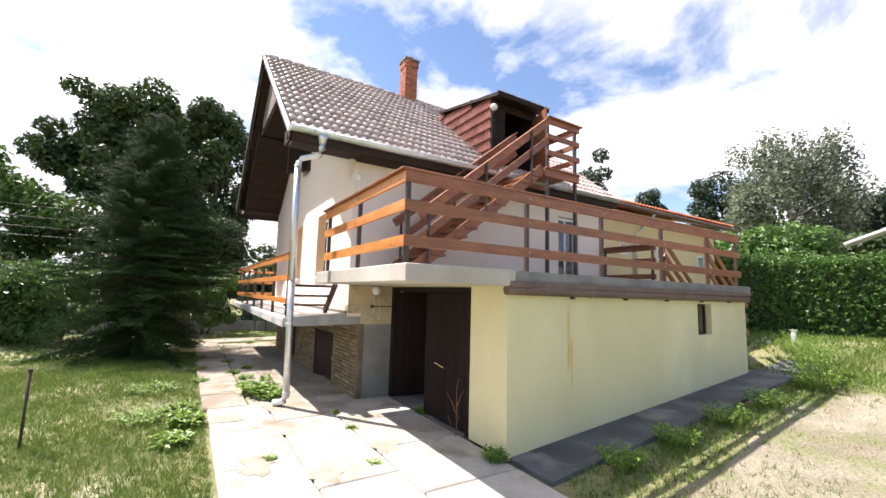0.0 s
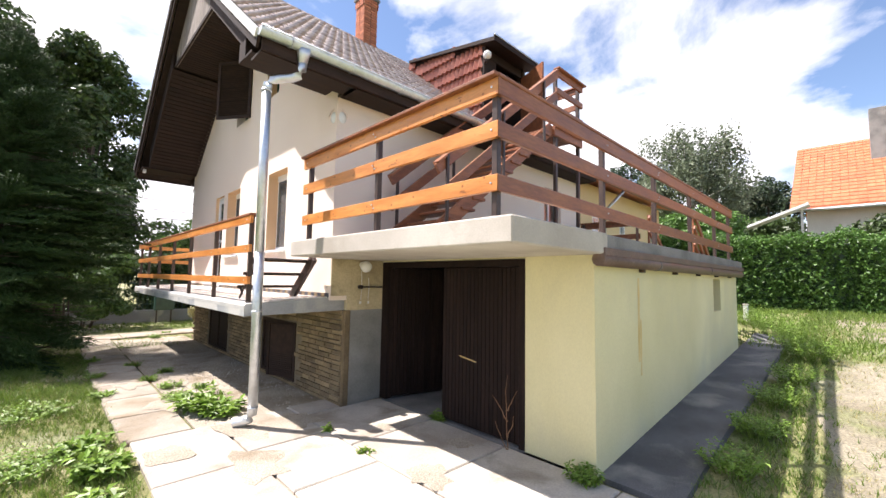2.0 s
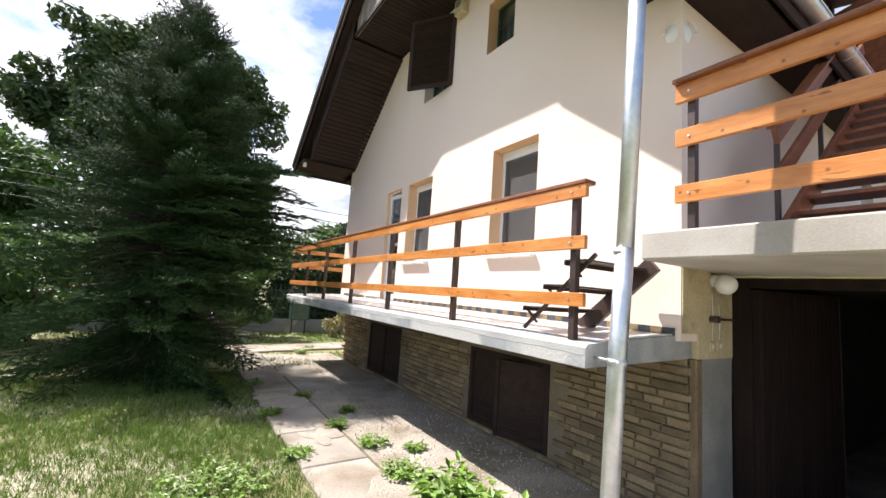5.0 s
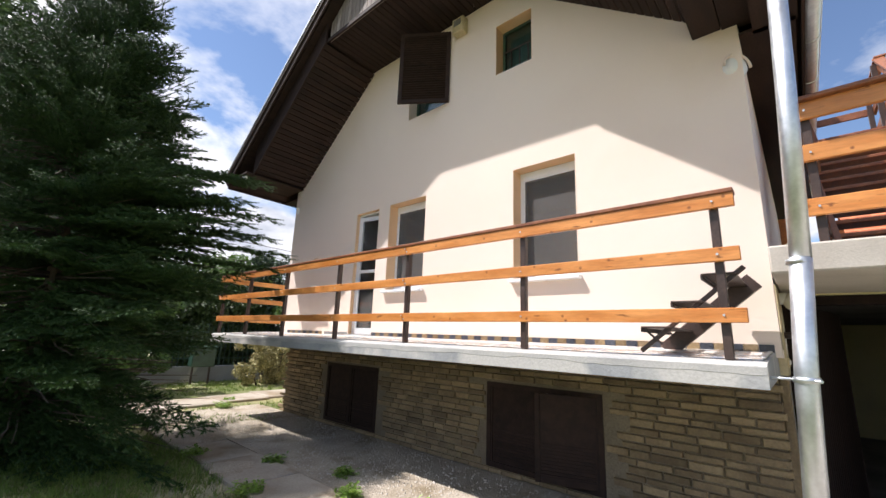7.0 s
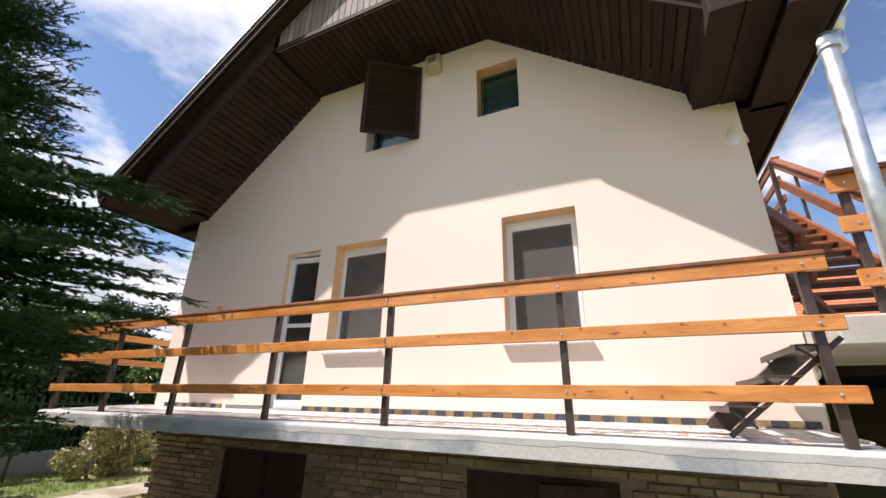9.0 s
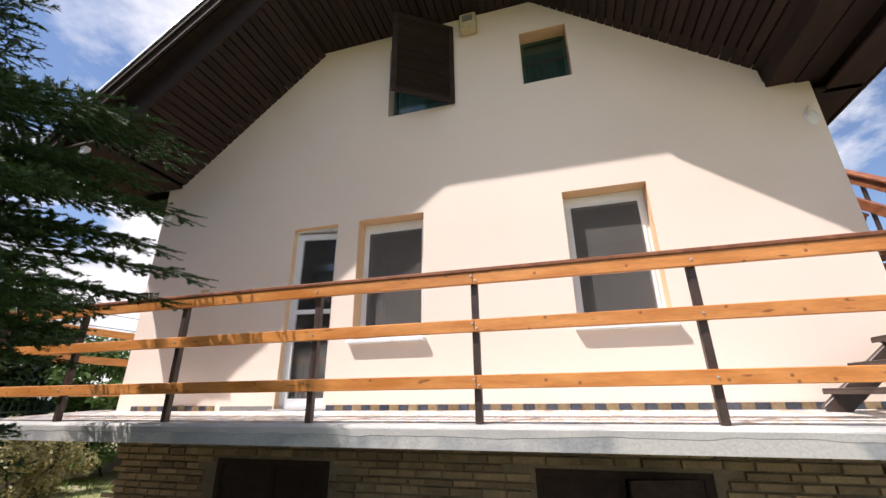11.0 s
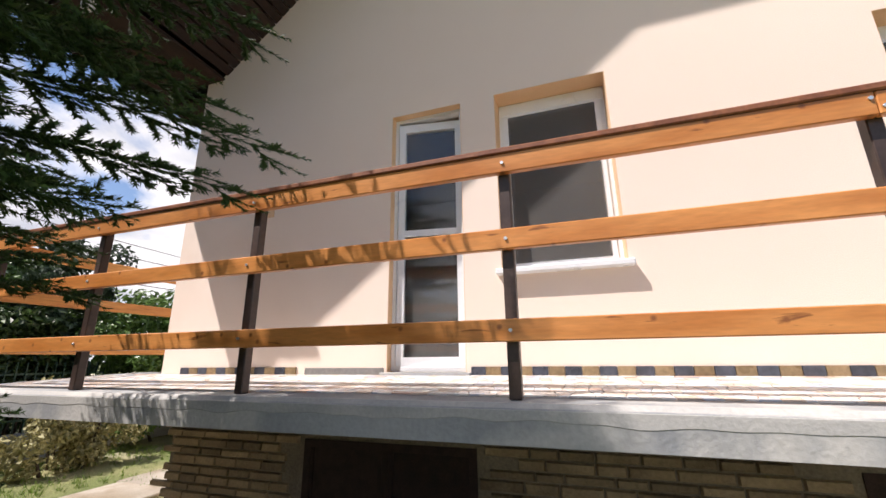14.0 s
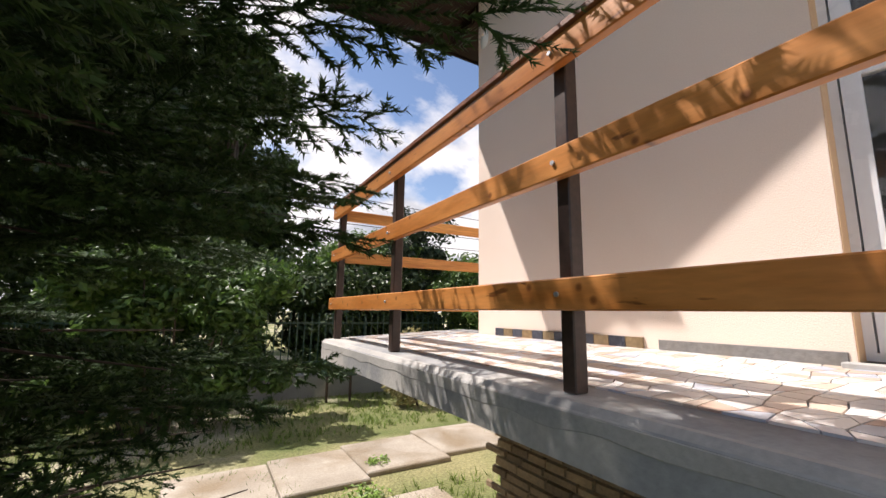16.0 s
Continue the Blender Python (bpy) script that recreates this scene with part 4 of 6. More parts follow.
# ---- windows and doors ----
def lining(parent, hole, x0, x1):
    """Bare orange render on the head and jambs of a reveal."""
    y0, y1, z0, z1 = hole
    part("reveal", boxed(x0, x1, y0, y1, z1 - 0.004, z1 + 0.002), REVEAL, parent, "bare orange-tan render on the reveal")
    part("reveal", boxed(x0, x1, y0 - 0.002, y0 + 0.004, z0, z1 - 0.004), REVEAL, parent)
    part("reveal", boxed(x0, x1, y1 - 0.004, y1 + 0.002, z0, z1 - 0.004), REVEAL, parent)


def pane(parent, *dims):
    ob = part("pane", boxed(*dims), GLASS, parent, "clear glass")
    ob.visible_shadow = False
    return ob


def frame_bars(name, parent, x0, x1, y0, y1, z0, z1, w, mat=None, label=""):
    mat = mat or WHITE
    bm = bmesh.new()
    for d in ((y0, y0 + w, z0, z1), (y1 - w, y1, z0, z1), (y0 + w, y1 - w, z0, z0 + w), (y0 + w, y1 - w, z1 - w, z1)):
        box(bm, x0, x1, *d)
    return part(name, bm, mat, parent, label)


def gable_window(name, hole, label, inner_open=False):
    y0, y1, z0, z1 = hole
    win = thing(name, (WX, (y0 + y1) / 2, z0), label, "window")
    win["kind"] = "structure"
    lining(win, hole, WX + 0.002, WX + 0.190)
    frame_bars("window_frame", win, WX + 0.175, WX + 0.245, y0 + 0.004, y1 - 0.004, z0 + 0.004, z1 - 0.004, 0.05)
    part("head_box", boxed(WX + 0.160, WX + 0.174, y0 + 0.006, y1 - 0.006, z1 - 0.105, z1 - 0.006, 0.004), WHITE, win, "white screen roller box")
    sash = frame_bars("sash", win, WX + 0.165, WX + 0.215, y0 + 0.040, y1 - 0.040, z0 + 0.040, z1 - 0.106, 0.042)
    part("insect_screen", boxed(WX + 0.159, WX + 0.161, y0 + 0.075, y1 - 0.075, z0 + 0.075, z1 - 0.125), SCREEN, sash, "grey insect mesh")
    if inner_open:
        m = pose(WX + 0.25, y1 - 0.06, z0 + 0.06, 0, 0, 100)
        w, h = y1 - y0 - 0.13, z1 - z0 - 0.2
        bm = bmesh.new()
        for u0, u1, v0, v1 in ((0, 0.06, 0, h), (w - 0.06, w, 0, h), (0.06, w - 0.06, 0, 0.06), (0.06, w - 0.06, h - 0.06, h)):
            box(bm, -0.025, 0.025, -u1, -u0, v0, v1, m)
        part("inner_casement", bm, WHITE, win, "white inner casement swung open")
    else:
        pane(sash, WX + 0.190, WX + 0.196, y0 + 0.08, y1 - 0.08, z0 + 0.08, z1 - 0.146)
    part("window_sill", boxed(WX - 0.07, WX + 0.170, y0 - 0.03, y1 + 0.03, z0 - 0.035, z0 + 0.003, 0.006), WHITE, win, "white sill")
    part("handle", boxed(WX + 0.216, WX + 0.246, y1 - 0.09, y1 - 0.065, (z0 + z1) / 2 - 0.06, (z0 + z1) / 2 + 0.06, 0.005), WHITE, win)
    return win


gable_window("window_1", OPEN_W1, "white plastic window in an orange-tan reveal, inner casement open", inner_open=True)
gable_window("window_2", OPEN_W2, "wide white plastic window in an orange-tan reveal")

door = thing("door_1", (WX, 11.79, 1.5), "white glazed terrace door in a narrow reveal", "door")
door["kind"] = "structure"
lining(door, OPEN_DOOR, WX + 0.002, WX + 0.075)
frame_bars("door_frame", door, WX + 0.065, WX + 0.135, 11.499, 12.076, 1.502, 3.521, 0.028)
DM = pose(WX + 0.085, 12.044, 0, 0, 0, 9)
bm = bmesh.new()
for y0, y1, z0, z1 in ((-0.055, 0, 1.53, 3.47), (-0.515, -0.46, 1.53, 3.47), (-0.46, -0.055, 1.53, 1.60), (-0.46, -0.055, 3.40, 3.47)):
    box(bm, -0.025, 0.025, y0, y1, z0, z1, DM)
leaf = part("leaf", bm, WHITE, door, "white door leaf standing slightly ajar")
part("mid_rail", boxed(-0.025, 0.025, -0.46, -0.055, 2.50, 2.55, 0.003, DM), WHITE, leaf)
for z0, z1 in ((1.595, 2.505), (2.545, 3.405)):
    pane(leaf, -0.008, -0.002, -0.465, -0.05, z0, z1, 0.0, DM)
    part("insect_screen", boxed(0.014, 0.016, -0.462, -0.053, z0 + 0.005, z1 - 0.005, 0.0, DM), SCREEN, leaf, "grey insect mesh")
part("threshold", boxed(WX - 0.05, WX + 0.064, 11.46, 12.11, 1.475, 1.50, 0.004), DECK_EDGE, door)

side = thing("door_2", (8.06, GY, 2.2), "white glazed door from the house to the terrace", "door")
side["kind"] = "structure"
bm = bmesh.new()
for d in ((7.704, 7.76, 2.204, 3.886), (8.37, 8.426, 2.204, 3.886), (7.76, 8.37, 2.204, 2.27), (7.76, 8.37, 3.82, 3.886), (8.04, 8.09, 2.27, 3.82)):
    box(bm, d[0], d[1], GY + 0.12, GY + 0.18, d[2], d[3])
part("door_frame", bm, WHITE, side)
pane(side, 7.75, 8.045, GY + 0.14, GY + 0.146, 2.26, 3.83)
pane(side, 8.085, 8.38, GY + 0.14, GY + 0.146, 2.26, 3.83)

small = thing("window_3", (WX, 8.96, 5.0), "small attic window with dark green panes and bars", "window")
small["kind"] = "structure"
lining(small, OPEN_SMALL, WX + 0.002, WX + 0.2)
frame_bars("window_frame", small, WX + 0.17, WX + 0.22, 8.69, 9.225, 5.0, 5.755, 0.035, FENCE_GREEN, "dark green frame")
pane(small, WX + 0.19, WX + 0.196, 8.72, 9.2, 5.03, 5.73)
CURTAIN = surface("green_curtain", (0.035, 0.10, 0.085), (0.06, 0.15, 0.125), rough=0.9, scale=3, fine=20, bump=0.3, stretch=(1, 6, 0.6))
part("curtain", boxed(WX + 0.24, WX + 0.25, 8.7, 9.22, 5.02, 5.74), CURTAIN, small, "dark green curtain")
for y in (8.83, 8.96, 9.09):
    part("bar", boxed(WX + 0.165, WX + 0.18, y - 0.006, y + 0.006, 5.0, 5.42), STEEL_BROWN, small)
part("bar", boxed(WX + 0.16, WX + 0.172, 8.69, 9.22, 5.41, 5.43), STEEL_BROWN, small)

attic = thing("window_4", (WX, 10.5, 4.9), "attic window with green panes behind a louvred shutter", "window")
attic["kind"] = "structure"
frame_bars("window_frame", attic, WX + 0.17, WX + 0.22, 10.064, 10.916, 4.92, 5.995, 0.04, FENCE_GREEN, "dark green frame")
pane(attic, WX + 0.19, WX + 0.196, 10.1, 10.88, 4.95, 5.96)

part("curtain", boxed(WX + 0.24, WX + 0.25, 10.08, 10.9, 4.93, 5.98), CURTAIN, attic, "dark green curtain")
# louvred shutter, hinged on its one side and standing ajar
shutter = thing("louvred_shutter", (WX - 0.02, 10.05, 4.93), "dark brown louvred wooden shutter standing ajar", "shutter")
SM = pose(WX - 0.015, 10.05, 4.905, 0, 0, 34)


def local(parent, name, mat, x0, x1, y0, y1, z0, z1, m, bevel=0.003):
    return part(name, boxed(x0, x1, y0, y1, z0, z1, bevel, m), mat, parent)


for y0, y1, z0, z1 in ((0, 0.06, 0, 1.2), (0.72, 0.78, 0, 1.2), (0.06, 0.72, 0, 0.06), (0.06, 0.72, 1.14, 1.2)):
    local(shutter, "stile", BROWN_WOOD, -0.02, 0.02, y0, y1, z0, z1, SM)
for k in range(27):
    part("slat", boxed(-0.020, 0.020, 0.06, 0.72, -0.004, 0.004, 0, SM @ pose(0, 0, 0.085 + k * 0.0395, 0, 30, 0)), BROWN_WOOD, shutter)

# cellar shutters
for hole, split, ajar, lbl in ((CEL1, 8.76, 18, "dark brown cellar shutters, one leaf ajar"), (CEL2, 12.18, 0, "dark brown closed cellar shutters")):
    y0, y1, z0, z1 = hole
    cel = thing("cellar_shutter", (BX, (y0 + y1) / 2, 0.06), lbl, "shutter", "cellar shutters")
    frame_bars("frame", cel, BX - 0.01, BX + 0.10, y0, y1, z0, z1, 0.055, BROWN_WOOD)
    part("mullion", boxed(BX - 0.01, BX + 0.1, split - 0.025, split + 0.025, z0 + 0.05, z1 - 0.05, 0.004), BROWN_WOOD, cel)
    for a, b, turn in ((y0 + 0.03, split - 0.01, -ajar), (split + 0.01, y1 - 0.03, 0)):
        m = pose(BX + 0.01, a, 0, 0, 0, -turn)
        w = b - a
        lf = part("leaf", boxed(0.0, 0.03, 0, w, z0 + 0.04, z1 - 0.04, 0.004, m), BROWN_WOOD, cel)
        for q in np.arange(z0 + 0.1, z0 + 0.42, 0.032):
            part("slat", boxed(-0.008, 0.0, 0.06, w - 0.06, q, q + 0.024, 0, m), BROWN_WOOD, lf)
        for q in (0.0, w - 0.05):
            part("stile", boxed(-0.012, 0.0, q, q + 0.05, z0 + 0.04, z1 - 0.04, 0, m), BROWN_WOOD, lf)

gw = thing("window_5", (7.84, 3.45, 1.29), "small dark garage window with a wooden frame", "window")
gw["kind"] = "structure"
bm = bmesh.new()
for d in ((7.604, 7.64, 1.294, 1.826), (8.04, 8.076, 1.294, 1.826), (7.64, 8.04, 1.294, 1.33), (7.64, 8.04, 1.79, 1.826), (7.82, 7.85, 1.33, 1.79)):
    box(bm, d[0], d[1], 3.47, 3.51, d[2], d[3])
part("window_frame", bm, BROWN_WOOD, gw)
pane(gw, 7.64, 8.04, 3.488, 3.492, 1.33, 1.79)

# ---- garage doors ----
gate = thing("garage_door", (GX, 5.33, 0.03), "dark brown boarded garage door, one leaf standing open", "garage door")
for y0, y1, z0, z1 in ((4.117, 4.19, 0.03, 1.98), (6.47, 6.612, 0.03, 1.98), (4.19, 6.47, 1.90, 1.98)):
    part("door_frame", boxed(GX - 0.012, GX + 0.09, y0, y1, z0, z1, 0.005), DOOR_WOOD, gate)
for n, (m, sgn) in enumerate(((pose(GX + 0.02, 4.2, 0), 1), (pose(GX + 0.03, 6.46, 0, 0, 0, 76), -1))):
    w = 1.15
    leaf_ob = part("leaf", boxed(0.02, 0.045, min(0, sgn * w), max(0, sgn * w), 0.06, 1.89, 0.004, m), DOOR_WOOD, gate)
    k = 0
    while (k + 1) * 0.0575 <= w + 0.001:
        a, b = sgn * k * 0.0575, sgn * (k + 1) * 0.0575
        part("plank", boxed(0.0, 0.02, min(a, b) + 0.003, max(a, b) - 0.003, 0.055, 1.892, 0.003, m), DOOR_WOOD, leaf_ob)
        k += 1
    if n == 0:
        part("rust_scrape", boxed(-0.0015, 0.0, 0.60, 0.86, 0.80, 0.812, 0, m @ Matrix.Translation((0, 0.6, 0.8)) @ Matrix.Rotation(radians(8), 4, "X") @ Matrix.Translation((0, -0.6, -0.8))), RUST_STAIN, leaf_ob, "pale orange scrape")
    else:
        part("edge_trim", boxed(-0.004, 0.05, sgn * w, sgn * w - 0.012, 0.055, 1.892, 0, m) if sgn > 0 else boxed(-0.004, 0.05, -w - 0.012, -w, 0.055, 1.892, 0, m), STEEL_BROWN, leaf_ob)

# ---- lamps and small fittings on the walls ----
for (x, y, z), yaw in (((WX + 0.06, GY + 0.06, 3.97), 45), ((WX + 0.06, 14.18, 3.97), -45)):
    lamp = thing("bulkhead_lamp", (x, y, z - 0.1), "round white bulkhead lamp set into the wall corner", "lamp", "outdoor lamps")
    m = pose(x, y, z, 0, 0, yaw)
    part("diffuser", sphere(bmesh.new(), (0, 0, 0), 0.11, (0.6, 1, 1)), OPAL, lamp)
    lamp.children[0].matrix_basis = m
    bm = tube(bmesh.new(), [m @ Vector((-0.03, 0.125 * math.cos(a), 0.125 * math.sin(a))) for a in np.linspace(0.0, math.pi, 15)], 0.012, 6)
    part("niche_rim", bm, PEACH, lamp, "rounded rim of the niche")
glamp = thing("globe_lamp", (2.86, 6.6, 1.84), "dusty white globe lamp beside the garage door", "lamp", "outdoor lamps")
part("globe", sphere(bmesh.new(), (2.88, 6.51, 1.905), 0.082), OPAL, glamp)
part("base", tube(bmesh.new(), [(2.88, 6.62, 1.93), (2.88, 6.55, 1.93)], 0.05, 12), WHITE, glamp)
hook = thing("door_bolt_bar", (2.98, 6.58, 1.62), "rusty bolt bar on the tan plaster", "bar")
part("bar", tube(bmesh.new(), [(2.84, 6.56, 1.62), (3.2, 6.57, 1.62)], 0.011, 6), STEEL_BROWN, hook)
part("knob", tube(bmesh.new(), [(2.84, 6.62, 1.62), (2.84, 6.54, 1.62)], 0.028, 8), STEEL_BROWN, hook)
for x in (2.82, 2.95):
    so = thing("wall_socket", (x, GY - 0.02, 1.40), "old tan socket box on the pier", "socket", "wall sockets")
    part("plate", boxed(x, x + 0.075, GY - 0.022, GY, 1.36, 1.44, 0.006), PLASTER_TAN, so)
    part("insert", boxed(x + 0.02, x + 0.055, GY - 0.03, GY - 0.022, 1.38, 1.42, 0.004), WHITE_METAL, so)
for x, z0, z1 in ((2.87, 1.44, 1.84), (2.99, 1.44, 1.75)):
    solo("loose_cable", tube(bmesh.new(), [(x, GY - 0.008, z0), (x + 0.012, GY - 0.014, (z0 + z1) / 2), (x, GY - 0.008, z1)], 0.006, 5), WHITE_METAL, "thin pale cable on the plaster", "cable", "cables")
box_alarm = thing("alarm_box", (WX - 0.05, 9.83, 5.9), "small weathered box under the soffit", "box")
part("case", boxed(WX - 0.13, WX, 9.73, 9.94, 5.92, 6.17, 0.012), PLASTER_TAN, box_alarm)
part("grille", boxed(WX - 0.136, WX - 0.13, 9.77, 9.90, 6.03, 6.13, 0.0), DARK_CONCRETE, box_alarm)
niche = thing("cable_niche", (WX, 13.26, 2.8), "small bare junction niche in the render", "niche")
part("back", boxed(WX - 0.003, WX, 13.2, 13.33, 2.79, 2.875), REVEAL, niche)
part("rim", boxed(WX - 0.008, WX - 0.003, 13.27, 13.325, 2.80, 2.86), PLASTER_TAN, niche)
cam_box = thing("white_sensor_box", (1.3, 14.3, 4.4), "small white box under the eave", "sensor")
part("case", boxed(1.25, 1.32, 14.2, 14.28, 4.30, 4.40, 0.008), WHITE, cam_box)
part("bracket", boxed(1.27, 1.30, 14.22, 14.26, 4.395, 4.41), WHITE_METAL, cam_box)

strip = thing("white_edge_profile", (2.1, 6.69, 1.45), "thin white metal edge profile at the deck end", "profile")
part("rail", barred((1.62, 6.69, 1.452), (2.46, 6.69, 1.486), 0.025, 0.012, 0.002), WHITE_METAL, strip)
part("upright", barred((2.455, 6.69, 1.486), (2.455, 6.69, 1.585), 0.025, 0.012, 0.002), WHITE_METAL, strip)

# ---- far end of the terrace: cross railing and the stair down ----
# pine boards facing away from the sun, shade given by the red-brown colour
railing("terrace_end_railing", (9.38, 5.9, 2.19), "orange pine railing closing the terrace end, coloured dark for its shaded side", 1, 9.36, 5.15, 6.6, (5.2, 6.5), 2.185, UP, 3.214, 1, REDWOOD)
down = thing("garden_stair", (10.7, 4.6, 0.0), "red-brown timber stair down to the garden", "stair")
for y in (4.15, 5.05):
    part("stringer", barred((9.46, y, 2.12), (11.35, y, 0.62), 0.045, 0.2), REDWOOD, down)
    part("rail_post", boxed(9.5, 9.55, y - 0.06, y - 0.025, 2.0, 3.3, 0.004), REDWOOD, down)
    part("rail_post", boxed(11.15, 11.2, y - 0.06, y - 0.025, 0.55, 1.8, 0.004), REDWOOD, down)
    for h in (0.45, 0.78, 1.1):
        part("rail", barred((9.46, y - 0.08, 2.16 + h), (11.3, y - 0.08, 0.66 + h), 0.035, 0.11), REDWOOD, down)
for i in range(1, 9):
    x, z = 9.46 + 1.85 * i / 9, 2.18 - 1.55 * i / 9
    part("tread", boxed(x - 0.13, x + 0.13, 4.12, 5.08, z - 0.04, z, 0.005), REDWOOD, down)

# ---- garden things ----
stake = thing("garden_stake", (-1.46, 6.2, 0), "thin dark metal stake in the lawn", "stake")
part("rod", tube(bmesh.new(), [(-1.46, 6.2, -0.02), (-1.45, 6.2, 0.88)], 0.016, 7), STEEL_BROWN, stake)
part("cap", tube(bmesh.new(), [(-1.45, 6.2, 0.86), (-1.45, 6.2, 0.9)], 0.024, 7), STEEL_BROWN, stake)
bol = thing("marker_post", (13.3, 3.84, 0.76), "short white concrete marker post", "post")
part("shaft", boxed(13.25, 13.35, 3.79, 3.89, 0.72, 1.18, 0.01), WHITE_METAL, bol)
part("top", boxed(13.235, 13.365, 3.775, 3.905, 1.18, 1.21, 0.008), CONCRETE, bol)

# iron fence on its concrete kerb
FY = 19.9
structure("fence_kerb", boxed(-14, 16, FY, FY + 0.22, -0.05, 0.42, 0.015), DECK_EDGE, "concrete kerb carrying the iron fence", "kerb")
fence = thing("iron_fence", (0, FY + 0.11, 0.42), "green painted iron picket fence on a concrete kerb", "fence")
for z in (0.62, 1.38):
    part("rail", boxed(-14, 16, FY + 0.095, FY + 0.125, z, z + 0.03), FENCE_GREEN, fence)
picket = bmesh.new()
box(picket, -0.009, 0.009, -0.009, 0.009, 0.0, 1.12)
tube(picket, [(0, 0, 1.12), (0, 0, 1.18)], [0.016, 0.002], 5)
first = part("picket", picket, FENCE_GREEN, fence)
first.matrix_basis = pose(-13.9, FY + 0.085, 0.42)
for k in range(1, 215):
    piece("picket", first.data, fence, pose(-13.9 + 0.138 * k, FY + 0.085, 0.42))
for x in np.arange(-14, 16.1, 2.5):
    part("post", boxed(x - 0.03, x + 0.03, FY + 0.1, FY + 0.16, 0.40, 1.55, 0.005), FENCE_GREEN, fence)
mail = thing("green_utility_box", (2.9, 19.3, 0.0), "small green metal box on two legs by the fence", "utility box")
part("case", boxed(2.5, 3.1, 19.2, 19.5, 0.45, 0.98, 0.015), FENCE_GREEN, mail)
part("roof", boxed(2.47, 3.13, 19.17, 19.53, 0.98, 1.01, 0.006), FENCE_GREEN, mail)
for x in (2.56, 3.0):
    part("leg", boxed(x, x + 0.04, 19.33, 19.37, -0.05, 0.45), STEEL_BROWN, mail)

# overhead cables
for k, (z0, z1) in enumerate(((5.4, 5.9), (5.0, 5.5), (4.6, 5.2), (4.5, 4.6))):
    a, b = Vector((-34, 17 + k * 1.2, z0)), Vector((30, 27 - k * 0.6, z1))
    pts = [a.lerp(b, t) - Vector((0, 0, 2.2 * 4 * t * (1 - t) * 0.35)) for t in np.linspace(0, 1, 24)]
    solo("overhead_cable", tube(bmesh.new(), pts, 0.012, 5), STEEL_BROWN, "thin dark overhead cable beyond the fence", "cable", "overhead cables")

# neighbour's house
nb = thing("neighbour_house", (33, -2, 0), "neighbouring house with a bright orange tiled roof", "house")
NX0, NY1, NRX = 27.2, 4.0, 33.0
part("wall", boxed(28.0, 38.0, -9.0, 3.4, -0.1, 6.0), ROOM, nb, "grey rendered wall")
bm = bmesh.new()
for y in (-9.8, NY1):
    for x, z in ((NX0, 5.7), (NRX, 10.2), (38.8, 5.7), (38.8, 5.5), (NRX, 10.0), (NX0, 5.5)):
        bm.verts.new((x, y, z))
bm.verts.ensure_lookup_table()
bm.faces.new([bm.verts[i] for i in range(6)])
bm.faces.new([bm.verts[i] for i in range(11, 5, -1)])
for i in range(6):
    j = (i + 1) % 6
    bm.faces.new([bm.verts[k] for k in (i, j, j + 6, i + 6)])
nroof = part("roof", bm, TILE_ORANGE, nb, "orange tiled roof")
sl = math.hypot(NRX - NX0, 4.5)
bm = bmesh.new()
for i in range(20):
    t0, t1 = i / 20, (i + 1.1) / 20
    p0 = Vector((NX0 + (NRX - NX0) * t0, 0, 5.71 + 4.5 * t0 + 0.05))
    p1 = Vector((NX0 + (NRX - NX0) * t1, 0, 5.71 + 4.5 * t1))
    for j in range(44):
        y0 = -9.8 + j * 0.3130
        v = [bm.verts.new((p.x, yy, p.z)) for p, yy in ((p0, y0 + 0.01), (p0, y0 + 0.30), (p1, y0 + 0.30), (p1, y0 + 0.01))]
        w = [bm.verts.new((p0.x, yy, p0.z - 0.05)) for yy in (y0 + 0.01, y0 + 0.30)]
        bm.faces.new(v)
        bm.faces.new((v[0], w[0], w[1], v[1]))
tagged(part("roof_tiles", bm, TILE_ORANGE, nroof), kind="stuff")
part("gable_wall", boxed(28.0, 38.0, 3.3, 3.4, 6.004, 6.2), ROOM, nb)
part("chimney", boxed(30.8, 31.5, 0.2, 0.9, 7.0, 11.3, 0.02), DARK_CONCRETE, nb, "grey chimney")
part("gutter", tube(bmesh.new(), [(NX0 - 0.06, -9.8, 5.56), (NX0 - 0.06, NY1, 5.56)], 0.08, 8), ZINC, nb)
for y0 in (-6.0, -1.5):
    w = part("window", boxed(27.95, 28.01, y0, y0 + 1.2, 3.6, 4.9), WHITE, nb)
    part("pane", boxed(27.93, 27.95, y0 + 0.1, y0 + 1.1, 3.7, 4.8), GLASS, w)
porch = thing("porch_roof", (25.5, 4.3, 0), "low pale porch roof edge beside the orange-roofed house", "roof")
part("sheet", barred((26.6, 7.4, 4.1), (26.6, 3.2, 5.75), 0.9, 0.12, 0.01), WHITE_METAL, porch)
for p in ((26.7, 7.1, 4.15), (26.7, 3.5, 5.55)):
    part("post", boxed(p[0] - 0.05, p[0] + 0.05, p[1] - 0.05, p[1] + 0.05, -0.05, p[2]), ROOM, porch)


# ---- plants ----
RNG = np.random.default_rng(7)


